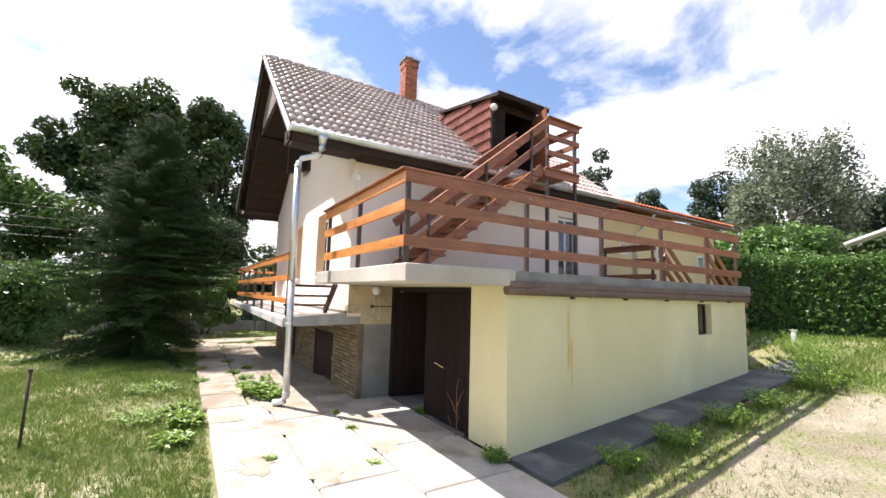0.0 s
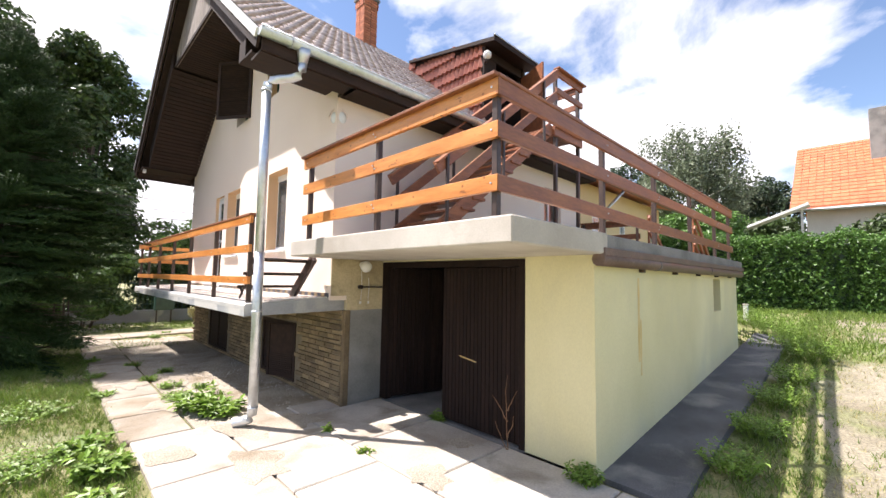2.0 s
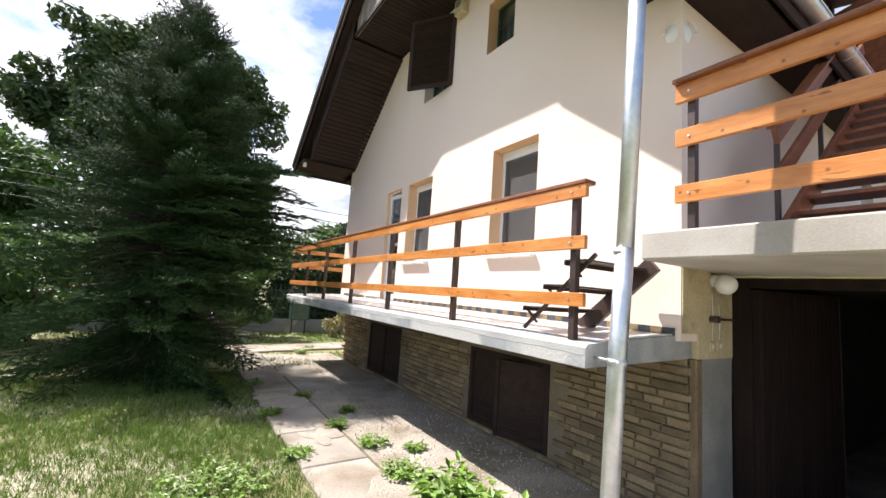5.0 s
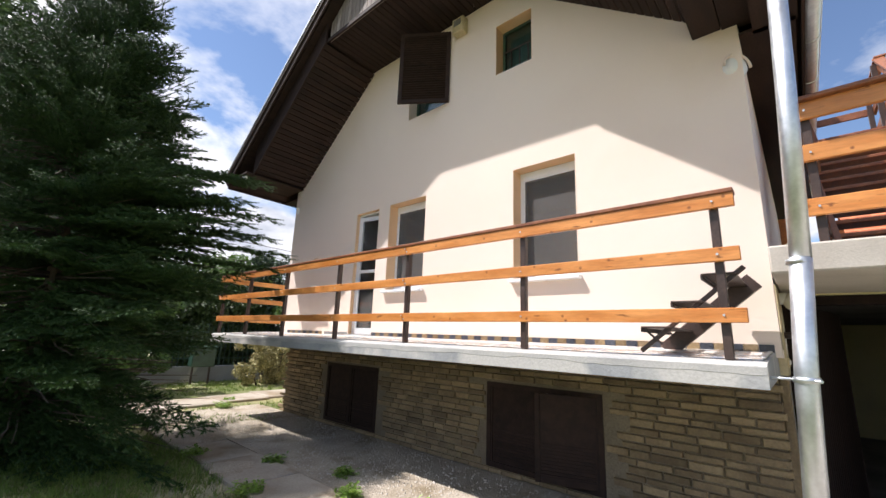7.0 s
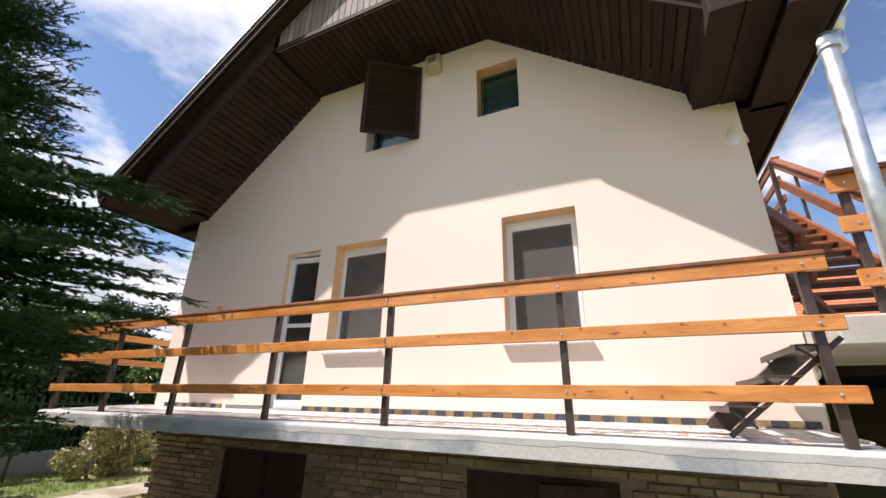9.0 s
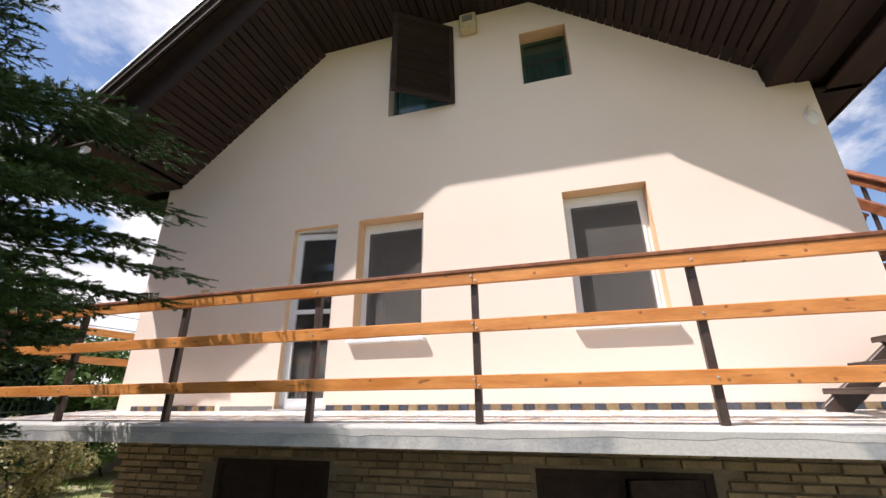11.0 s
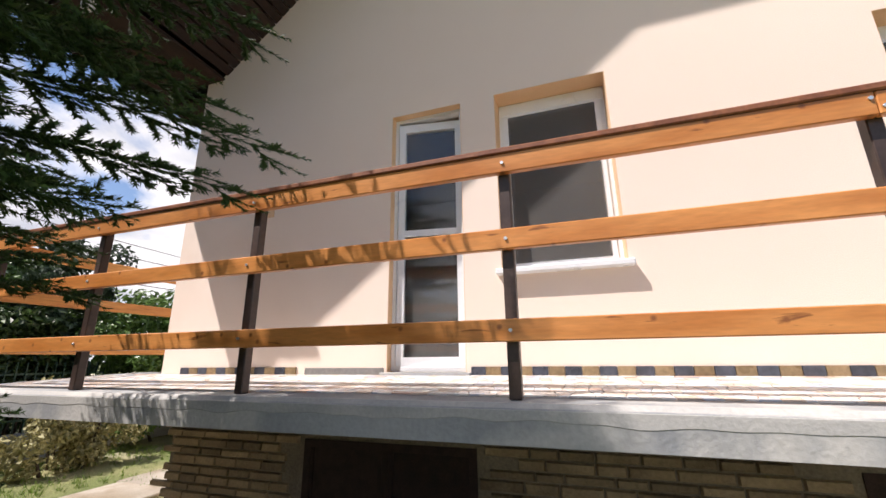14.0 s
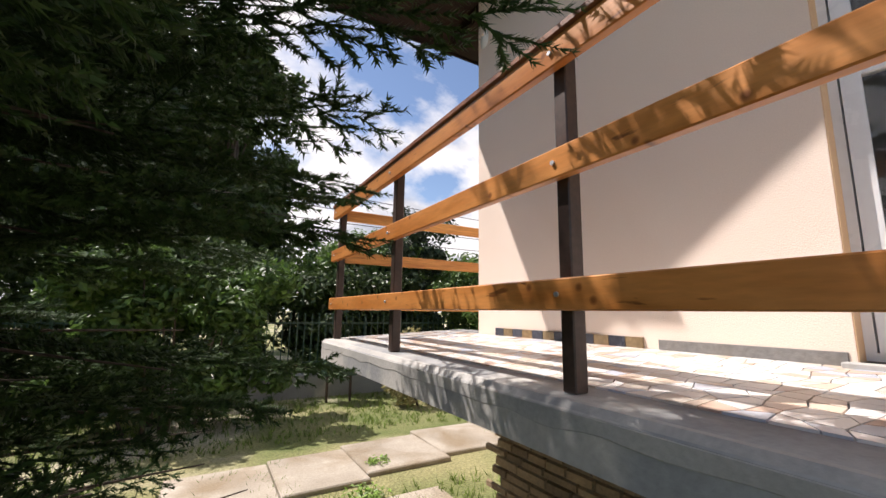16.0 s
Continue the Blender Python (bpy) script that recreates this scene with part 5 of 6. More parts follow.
def shoots_mesh(name, length, spacing, sub_every, needles_per_m, mat, wide=0.0042, needle=0.027):
    """A spruce branch along +x: a stem, side shoots in a flat fan, and needles all round each shoot."""
    rng = np.random.default_rng(int(length * 100))
    shoots = [(np.array([0, 0, 0.0]), np.array([1, 0, 0.0]), length, 0.25)]
    s = 0.10 * length
    while s < length * 0.99:
        for side in (-1, 1):
            l1 = (0.40 * (1 - s / length) ** 0.8 + 0.15) * min(1.0, length + 0.2) * rng.uniform(0.7, 1.2)
            d = np.array([0.76, side * 0.64, rng.uniform(-0.22, 0.22)])
            d /= np.linalg.norm(d)
            p = np.array([s + rng.uniform(-0.02, 0.02), 0, 0])
            shoots.append((p, d, l1, 0.0))
            q = 0.07
            while q < l1 - 0.03:
                for sd in (-1, 1):
                    d2 = d * 0.78 + np.cross(d, [0, 0, 1]) * sd * 0.6 + np.array([0, 0, rng.uniform(-0.2, 0.25)])
                    d2 /= np.linalg.norm(d2)
                    shoots.append((p + d * q, d2, min(0.19, l1 - q + 0.03) * rng.uniform(0.6, 1.2), 0.0))
                q += sub_every
        s += spacing
    verts, faces = [], []
    bend = lambda p: np.array([p[0], p[1], p[2] - 0.16 * p[0] ** 2 / max(length, 0.3) + 0.24 * max(0, p[0] - 0.6 * length) - 0.12 * p[1] ** 2])
    for p, d, l, bare in shoots:
        n = max(6, int(l * (1 - bare) * needles_per_m))
        a = np.cross(d, [0.03, 0.05, 1.0])
        a /= np.linalg.norm(a)
        b = np.cross(d, a)
        for t, ang in zip(np.sort(rng.uniform(bare, 1, n)), rng.uniform(0, math.tau, n)):
            r = math.cos(ang) * a + math.sin(ang) * b
            base = p + d * l * t
            tip = base + (d * 0.62 + r * 0.78) * needle * rng.uniform(0.8, 1.15)
            w = np.cross(d, r) * wide
            k = len(verts)
            verts += [bend(base - w), bend(base + w), bend(tip)]
            faces.append((k, k + 1, k + 2))
        w = 0.0045 if l < length else 0.012
        k = len(verts)
        e = p + d * l
        verts += [bend(p + a * w), bend(p - a * w * 0.5 + b * w), bend(p - a * w * 0.5 - b * w), bend(e)]
        faces += [(k, k + 1, k + 3), (k + 1, k + 2, k + 3), (k + 2, k, k + 3)]
    return raw_mesh(name, verts, faces, mat)


def tapered(bm, a, b, r0, r1, sides=7, wob=0.06, steps=5):
    a, b = Vector(a), Vector(b)
    pts = []
    for i in range(steps + 1):
        t = i / steps
        o = Vector((noise.noise(a * 3 + Vector((t * 3, 0, 0))), noise.noise(a * 3 + Vector((0, t * 3, 5))), 0)) * wob * (b - a).length * min(1, 4 * t * (1 - t) + 0.1)
        pts.append(a.lerp(b, t) + o)
    return tube(bm, pts, [r0 + (r1 - r0) * i / steps for i in range(steps + 1)], sides)


def spruce(at, height, radius, label, meshes, dense=0.215, per=8):
    tree = thing("spruce_tree", at, label, "tree", "trees")
    x0, y0, z0 = at
    part("trunk", tapered(bmesh.new(), (x0, y0, -0.05), (x0, y0, height - 0.1), 0.10 * height / 6.8, 0.012, 9, 0.004), BARK, tree)
    rng = np.random.default_rng(3)
    z = 0.18
    k = 0
    while z < height - 0.12:
        t = z / height
        reach = radius * (1 - t) ** 0.78 * (0.86 + 0.14 * min(1, z / 0.9))
        n = per if t < 0.75 else 6
        for i in range(n):
            yaw = 360 * (i + 0.5 * (k % 2)) / n + rng.uniform(-16, 16)
            l = reach * rng.uniform(0.80, 1.16) + 0.06
            if z < 1.5 and math.cos(radians(yaw)) > 0.3:
                l = min(l, 1.5 / math.cos(radians(yaw)))  # kept clear of the path
            ml, me = min(meshes, key=lambda q: abs(math.log(q[0] / l)))
            tilt = -16 + 58 * t + rng.uniform(-15, 15) - 4 * (t < 0.25)
            sc = l / ml
            m = pose(x0, y0, z + rng.uniform(-0.08, 0.08), 0, 0, yaw) @ pose(0, 0, 0, rng.uniform(-26, 26), -tilt, 0) @ Matrix.Diagonal((sc, max(0.8, min(1.1, sc)), max(0.8, min(1.1, sc)), 1))
            piece("branch", me, tree, m)
        z += dense * (1.0 - 0.35 * t)
        k += 1
    inner = bmesh.new()
    for q in range(420):
        zz, aa = rng.uniform(0.15, height * 0.8), rng.uniform(0, math.tau)
        rr = radius * (1 - zz / height) ** 0.8 * rng.uniform(0.45, 0.8)
        tapered(inner, (x0, y0, zz), (x0 + rr * math.cos(aa), y0 + rr * math.sin(aa), zz + rng.uniform(-0.35, 0.1)), 0.016, 0.004, 3, 0.05, 3)
    part("deadwood", inner, BARK, tree, "bare brown inner deadwood")
    piece("leader_shoot", meshes[0][1], tree, pose(x0, y0, height - 0.6, 0, -90, 0))
    return tree


branch_meshes = [(l, shoots_mesh("branch", l, 0.12, 0.115, nd, NEEDLES)) for l, nd in ((0.55, 420), (1.15, 330), (1.9, 300))]
big_spruce = spruce((-1.08, 13.65, 0.0), 6.8, 2.7, "dense dark green spruce with drooping branches beside the path", branch_meshes, dense=0.235, per=8)
long_mesh = shoots_mesh("long_branch", 1.9, 0.12, 0.10, 460, NEEDLES, 0.0040)
# long low branches that reach over the path towards the deck
for tip in ((1.14, 12.2, 2.57), (1.08, 12.35, 2.36), (0.86, 12.13, 3.05), (1.05, 13.4, 2.2), (0.62, 11.98, 3.5), (0.25, 12.05, 2.02), (0.0, 11.9, 2.35),
            (0.35, 12.2, 2.62), (-0.15, 11.7, 2.75), (0.1, 12.15, 1.5), (0.7, 12.3, 2.75), (0.9, 13.0, 1.9), (0.3, 12.0, 3.1), (0.75, 12.75, 3.3), (1.05, 12.5, 2.85), (0.55, 12.2, 3.25), (0.2, 11.75, 3.4), (0.45, 11.9, 2.85), (0.85, 13.3, 2.55), (0.8, 12.35, 3.6),
            (-0.3, 11.45, 3.1), (-0.4, 11.5, 2.6), (0.05, 12.0, 1.85), (0.7, 13.3, 1.3), (-0.1, 11.75, 2.1), (0.3, 12.35, 2.2), (-0.2, 12.0, 1.25), (-0.35, 11.8, 1.7), (-0.45, 11.9, 0.9)):
    tipv = Vector(tip)
    hub = Vector((-1.08, 13.65, tip[2] + 0.18))
    d = tipv - hub
    l = d.length
    m = Matrix.Translation(hub) @ (d + Vector((0, 0, 0.064 * l))).to_track_quat("X", "Z").to_matrix().to_4x4() @ Matrix.Diagonal((l / 1.9, 1.0, 1.0, 1))
    piece("long_branch", long_mesh, big_spruce, m)


def leaf_cloud(rng, centres, radii, n, size, droop=0.0, shell=0.55, aspect=1.6):
    """Leaves as folded pairs of triangles, thick near the skin of each clump."""
    idx = rng.choice(len(centres), n, p=radii ** 2 / (radii ** 2).sum())
    d = rng.normal(size=(n, 3))
    d /= np.linalg.norm(d, axis=1, keepdims=True)
    r = radii[idx] * (shell + (1 - shell) * rng.random(n) ** 0.6) * rng.uniform(0.85, 1.12, n)
    p = centres[idx] + d * r[:, None] * np.array([1, 1, 0.82])
    p[:, 2] -= droop * rng.random(n) * radii[idx]
    nrm = d + rng.normal(scale=0.7, size=(n, 3)) + np.array([0, 0, 0.5])
    nrm /= np.linalg.norm(nrm, axis=1, keepdims=True)
    a = np.cross(nrm, rng.normal(size=(n, 3)))
    a /= np.linalg.norm(a, axis=1, keepdims=True)
    b = np.cross(nrm, a)
    s = size * rng.uniform(0.65, 1.35, n)[:, None]
    v = np.stack([p - a * s * aspect * 0.5, p + b * s * 0.42 + nrm * s * 0.12, p + a * s * aspect * 0.5 - nrm * s * 0.1, p - b * s * 0.42 + nrm * s * 0.12], 1)
    return v.reshape(-1, 3), n


def cloud_mesh(name, v, n, mat):
    me = bpy.data.meshes.new(name)
    base = np.arange(n) * 4
    f = np.concatenate([np.stack([base, base + 1, base + 2], 1), np.stack([base, base + 2, base + 3], 1)], 0)
    me.from_pydata(v.tolist(), [], f.tolist())
    me.materials.append(mat)
    return me


def broadleaf(name, at, height, crown, n_clumps, clump_r, n_leaves, size, mat, label, bark=None, seed=1, droop=0.0, trunk_r=0.2, low=0.25, squash=1.0, limbs=9):
    """A trunk with limbs that run out to the clumps of an uneven crown."""
    rng = np.random.default_rng(seed)
    tree = thing(name, at, label, "tree", "trees")
    x0, y0, z0 = at
    base = np.array(at)
    cz = height * (low + (1 - low) / 2)
    half = np.array([crown, crown, height * (1 - low) / 2])
    centres = []
    while len(centres) < n_clumps:
        d = rng.uniform(-1, 1, 3)
        q = np.linalg.norm(d)
        lump = 0.78 + 0.38 * noise.noise(Vector(d / max(q, 0.01) * 1.6) + Vector((0, 0, seed * 3.1)))
        if 0.35 < q < lump:
            centres.append(base + np.array([0, 0, cz]) + d * half)
    centres = np.array(centres)
    radii = clump_r * rng.uniform(0.6, 1.35, n_clumps)
    bm = tapered(bmesh.new(), (x0, y0, z0 - 0.1), (x0 + 0.15, y0, z0 + height * 0.86), trunk_r, trunk_r * 0.12, 9, 0.03, 7)
    part("trunk", bm, bark or BARK, tree)
    for c in centres[rng.choice(n_clumps, min(limbs, n_clumps), replace=False)]:
        t = rng.uniform(0.25, 0.7)
        a = (x0 + 0.1 * t, y0, z0 + height * 0.86 * t)
        if c[2] < a[2] - 1:
            a = (x0, y0, max(0.3, c[2] - 0.8))
        part("limb", tapered(bmesh.new(), a, c, trunk_r * 0.42 * (1 - t * 0.5), 0.012, 6, 0.08), bark or BARK, tree)
    v, n = leaf_cloud(rng, centres, radii, n_leaves, size, droop)
    ob = hang(new("crown", cloud_mesh("crown", v, n, mat)), tree)
    return tree


# behind the fence and the lawn
broadleaf("oak_tree", (-3.9, 30, 0), 15.6, 4.3, 85, 0.95, 26000, 0.21, OAK_LEAF, "tall dark green oak behind the garden", seed=4, trunk_r=0.35, low=0.2, limbs=14)
broadleaf("oak_tree", (0.9, 31, 0), 15.4, 3.6, 75, 0.85, 20000, 0.20, OAK_LEAF, "lighter oak with an open crown behind the garden", seed=9, trunk_r=0.28, low=0.18, limbs=14)
broadleaf("broadleaf_tree", (-2.0, 25.0, 0), 6.6, 2.7, 70, 0.75, 20000, 0.15, OAK_LEAF, "dense dark tree just behind the iron fence", seed=51, trunk_r=0.2, low=0.06)
broadleaf("broadleaf_tree", (1.0, 25.2, 0), 6.2, 2.1, 55, 0.7, 15000, 0.14, OAK_LEAF, "dense dark green tree behind the iron fence", seed=52, trunk_r=0.18, low=0.06)
broadleaf("broadleaf_tree", (-8.8, 28, 0), 8.4, 4.2, 60, 0.95, 15000, 0.2, BUSH_LEAF, "broad green tree behind the garden", seed=12, trunk_r=0.25, low=0.1)
broadleaf("broadleaf_tree", (-15, 26, 0), 7.6, 4.6, 55, 1.0, 12000, 0.22, OAK_LEAF, "dark green tree behind the garden", seed=13, trunk_r=0.25, low=0.05)
broadleaf("broadleaf_tree", (-17, 18, 0), 6.0, 3.8, 50, 0.85, 11000, 0.17, BUSH_LEAF, "green tree at the garden side", seed=14, trunk_r=0.2, low=0.05)
broadleaf("broadleaf_tree", (7.5, 32, 0), 6.5, 4.5, 55, 0.9, 12000, 0.2, BUSH_LEAF, "green tree behind the fence", seed=15, trunk_r=0.2, low=0.08)
broadleaf("birch_tree", (36, 10.8, 0.85), 14.9, 4.8, 95, 0.85, 26000, 0.17, BIRCH_LEAF, "silvery birch with hanging twigs beyond the hedge", bark=BIRCH_BARK, seed=21, droop=2.3, trunk_r=0.2, low=0.22, limbs=16)
broadleaf("pine_tree", (39, 16.4, 0.85), 13.4, 3.0, 50, 0.9, 12000, 0.18, PINE_LEAF, "dark pine behind the birch", seed=22, trunk_r=0.22, low=0.3)
broadleaf("pine_tree", (42, 6.6, 0.85), 10.6, 3.4, 50, 0.9, 11000, 0.2, PINE_LEAF, "dark pine beyond the hedge", seed=23, trunk_r=0.22, low=0.25)
broadleaf("pine_tree", (22.1, 17.0, 0.85), 11.9, 1.2, 34, 0.6, 8000, 0.14, PINE_LEAF, "slim dark conifer behind the house", seed=24, trunk_r=0.15, low=0.2)
broadleaf("pine_tree", (34.2, 20, 0.85), 11.8, 1.2, 30, 0.6, 6000, 0.16, PINE_LEAF, "slim dark conifer far behind", seed=25, trunk_r=0.15, low=0.2)
broadleaf("broadleaf_tree", (23.5, 7.8, 0.85), 5.2, 2.6, 50, 0.75, 13000, 0.15, HEDGE_LEAF, "bright green tree behind the hedge", seed=26, trunk_r=0.15, low=0.1)
broadleaf("broadleaf_tree", (29, 5.4, 0.85), 4.8, 2.4, 45, 0.8, 10000, 0.17, OAK_LEAF, "green tree before the orange-roofed house", seed=27, trunk_r=0.15, low=0.1)
broadleaf("broadleaf_tree", (24.6, 0.6, 0.85), 4.1, 1.7, 40, 0.7, 9000, 0.15, OAK_LEAF, "dark bush under the orange roof", seed=28, trunk_r=0.12, low=0.1)


def shrub(name, at, rx, ry, height, n_clumps, clump_r, n_leaves, size, mat, label, seed):
    rng = np.random.default_rng(seed)
    bush = thing(name, at, label, "shrub", "shrubs")
    c = np.stack([at[0] + rng.uniform(-rx, rx, n_clumps), at[1] + rng.uniform(-ry, ry, n_clumps), rng.uniform(0.15, 1, n_clumps) ** 0.8 * height], 1)
    r = clump_r * rng.uniform(0.6, 1.3, n_clumps)
    c[:, 2] = np.maximum(c[:, 2] - r * 0.6, 0.1)
    for p in c[:: max(1, n_clumps // 10)]:
        part("stem", tapered(bmesh.new(), (p[0] * 0.6 + at[0] * 0.4, p[1] * 0.6 + at[1] * 0.4, -0.05), tuple(p), 0.03, 0.006, 5), BARK, bush)
    v, n = leaf_cloud(rng, c, r, n_leaves, size, shell=0.4)
    v[:, 2] = np.maximum(v[:, 2], 0.0)
    hang(new("foliage", cloud_mesh("foliage", v, n, mat)), bush)
    return bush


shrub("garden_shrub", (-4.4, 17.3, 0), 1.6, 1.4, 2.6, 46, 0.5, 11000, 0.105, BUSH_LEAF, "leafy green shrub beside the spruce", 31)
shrub("garden_shrub", (-8.0, 14.8, 0), 2.0, 1.5, 2.3, 46, 0.5, 10000, 0.12, BUSH_LEAF, "leafy shrub at the lawn edge", 32)
shrub("garden_shrub", (-12.5, 15.5, 0), 2.5, 1.8, 3.2, 46, 0.6, 9000, 0.14, OAK_LEAF, "tall dark shrub at the lawn edge", 33)
shrub("fence_shrub", (0.2, 21.3, 0), 3.2, 0.9, 3.3, 80, 0.5, 20000, 0.10, OAK_LEAF, "dense glossy shrubs behind the iron fence", 34)
shrub("fence_shrub", (6.2, 21.6, 0), 3.2, 0.9, 3.5, 80, 0.5, 16000, 0.11, BUSH_LEAF, "dense green shrubs behind the iron fence", 35)
shrub("fence_shrub", (-6.6, 21.6, 0), 3.4, 0.9, 3.2, 70, 0.5, 14000, 0.11, OAK_LEAF, "dark shrubs behind the iron fence", 36)
shrub("fence_shrub", (0.2, 18.75, 0), 1.3, 0.7, 2.5, 52, 0.34, 17000, 0.08, BUSH_LEAF, "glossy-leaved shrub before the iron fence", 37)
shrub("fence_shrub", (4.0, 20.9, 0), 1.6, 0.5, 2.7, 50, 0.4, 15000, 0.085, OAK_LEAF, "dark leafy shrub pressed against the iron fence", 40)
shrub("fence_shrub", (7.4, 19.2, 0), 2.2, 0.6, 2.8, 64, 0.42, 20000, 0.085, BUSH_LEAF, "dense green shrub behind the deck's end", 42)
shrub("clipped_hedge_bush", (4.3, 18.6, 0), 0.9, 0.35, 1.35, 30, 0.24, 6000, 0.05, DRY_GRASS, "brownish dry bush near the fence", 38)
shrub("thuja_bush", (5.0, 20.9, 0), 0.8, 0.4, 4.2, 40, 0.4, 9000, 0.08, PINE_LEAF, "dark upright thuja by the fence", 39)

# hedge along the far side of the lawn
rng = np.random.default_rng(41)
hedge = thing("garden_hedge", (19, 1, 0.85), "long clipped green hedge at the lawn's end", "hedge")
HA, HB = Vector((14.9, 9.7, 0.85)), Vector((24.0, -8.5, 0.85))
hd = (HB - HA)
hn = Vector((-hd.y, hd.x, 0)).normalized()
# solid dark block added behind the leaves to darken the hedge's gaps
bm = bmesh.new()
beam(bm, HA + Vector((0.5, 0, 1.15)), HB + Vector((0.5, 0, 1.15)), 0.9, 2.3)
part("branchwork", bm, PINE_LEAF, hedge, "solid dark block filling the hedge behind its leaves")
N = 30000
t = rng.random(N)
w = rng.uniform(-1, 1, N)
face = rng.random(N)
px = HA.x + hd.x * t + 0.4
py = HA.y + hd.y * t
lump = np.array([0.22 * noise.noise(Vector((a * 0.9, b * 0.9, 0))) for a, b in zip(px, py)])
hz = 0.85 + np.where(face < 0.72, rng.random(N) * 2.5, 2.5 + rng.normal(scale=0.10, size=N)) + lump * (face >= 0.72) * 1.6
off = np.where(face < 0.72, -0.62 + rng.normal(scale=0.09, size=N) + lump, w * 0.6)
cent = np.stack([px + off, py, hz], 1)
v, n = leaf_cloud(rng, cent, np.full(N, 0.10), 56000, 0.072, shell=0.2)
tagged(hang(new("foliage", cloud_mesh("foliage", v, n, HEDGE_LEAF)), hedge), kind="stuff")


# ---- grass and weeds ----
def blades(name, pts, height, width, mat, label, seed, per=5):
    rng = np.random.default_rng(seed)
    n = len(pts) * per
    base = np.repeat(pts, per, 0) + np.concatenate([rng.normal(scale=0.018, size=(n, 2)), np.zeros((n, 1))], 1)
    h = height * rng.uniform(0.45, 1.35, n)
    ang = rng.uniform(0, math.tau, n)
    lean = rng.normal(scale=0.45, size=(n, 2)) * h[:, None]
    w = np.stack([np.cos(ang), np.sin(ang), 0 * ang], 1) * width
    tip = base + np.concatenate([lean, h[:, None]], 1)
    v = np.stack([base - w, base + w, tip], 1).reshape(-1, 3)
    f = np.arange(n * 3).reshape(-1, 3)
    me = bpy.data.meshes.new(name)
    me.from_pydata(v.tolist(), [], f.tolist())
    me.materials.append(mat)
    return tagged(new(name, me), label, "grass", kind="stuff")


def scatter(n, x0, x1, y0, y1, seed, keep):
    rng = np.random.default_rng(seed)
    p = np.stack([rng.uniform(x0, x1, n), rng.uniform(y0, y1, n), np.full(n, -0.02)], 1)
    p[:, 2] += [rise(x, y) for x, y, _ in p]
    ok = np.array([keep(x, y) + 0.25 * rng.normal() > 0 for x, y, _ in p])
    return p[ok]


patch = lambda x, y, s=0.6, k=0.0: noise.noise(Vector((x * s, y * s, k)))
blades("lawn_grass", scatter(34000, -5.5, 0.34, 3.2, 13.5, 1, lambda x, y: 0.35 + patch(x, y)), 0.075, 0.0042, GRASS, "short green lawn grass beside the path", 2)
blades("far_lawn_grass", scatter(9000, -9, 6, 13.5, 19.8, 3, lambda x, y: (0.2 + patch(x, y)) * (1 if not (1.0 < x < 2.7 and y < 15) and not (-0.1 < x < 4 and 15.4 < y < 17.2) and not (0.2 < x < 1.1 and y < 15.5) else -9)), 0.08, 0.006, GRASS, "green grass towards the fence", 4)
blades("dry_lawn_grass", scatter(9000, -5.5, 0.3, 3.2, 13.5, 5, lambda x, y: patch(x, y, 0.5, 7.0)), 0.06, 0.004, DRY_GRASS, "straw-dry grass patches in the lawn", 6, per=4)
blades("side_lawn_grass", scatter(20000, 3.4, 17, -3.5, 2.75, 7, lambda x, y: -0.42 + patch(x, y, 0.45, 3.0) + 0.95 * max(0, 1 - abs(y - 2.4) / 0.55)), 0.075, 0.0055, GRASS, "sparse green grass beside the drive", 8)
blades("side_dry_grass", scatter(14000, 3.4, 17, -3.5, 2.6, 9, lambda x, y: 0.0 + patch(x, y, 0.6, 11.0)), 0.055, 0.005, DRY_GRASS, "straw-dry grass beside the drive", 10, per=4)
blades("meadow_grass", scatter(18000, 9.6, 20, -9, 9, 11, lambda x, y: 0.1 + patch(x, y, 0.3, 5.0)), 0.12, 0.011, GRASS, "green meadow grass before the hedge", 12, per=4)


def weed(at, r, h, n, seed, size=0.048, mat=None, label="leafy green weed clump in a paving joint"):
    rng = np.random.default_rng(seed)
    w = thing("weed_clump", at, label, "weed", "weeds")
    st = bmesh.new()
    verts, faces = [], []
    for k in range(n):
        ang, rr = rng.uniform(0, math.tau), r * math.sqrt(rng.random())
        b = Vector((at[0] + rr * math.cos(ang) * 0.6, at[1] + rr * math.sin(ang) * 0.6, at[2] - 0.02))
        tip = Vector((at[0] + rr * math.cos(ang) * 1.2, at[1] + rr * math.sin(ang) * 1.2, at[2] + h * rng.uniform(0.5, 1.1)))
        if k % 4 == 0:
            tube(st, [b, b.lerp(tip, 0.5) + Vector((0, 0, 0.02)), tip], [0.004, 0.003, 0.001], 4, cap=False)
        for q in range(4):
            p = b.lerp(tip, 0.35 + 0.65 * rng.random())
            d = Vector((rng.normal(), rng.normal(), rng.uniform(-0.1, 0.7))).normalized()
            s = d.cross(Vector((0, 0, 1)))
            s = (s.normalized() if s.length > 1e-3 else Vector((1, 0, 0))) * size * 0.28
            l = size * rng.uniform(0.7, 1.5)
            i = len(verts)
            verts += [p, p + d * l * 0.45 + s, p + d * l - Vector((0, 0, l * 0.25)), p + d * l * 0.45 - s]
            faces += [(i, i + 1, i + 2), (i, i + 2, i + 3)]
    part("stem", st, WEED_LEAF, w)
    hang(new("foliage", raw_mesh("foliage", verts, faces, mat or WEED_LEAF)), w)


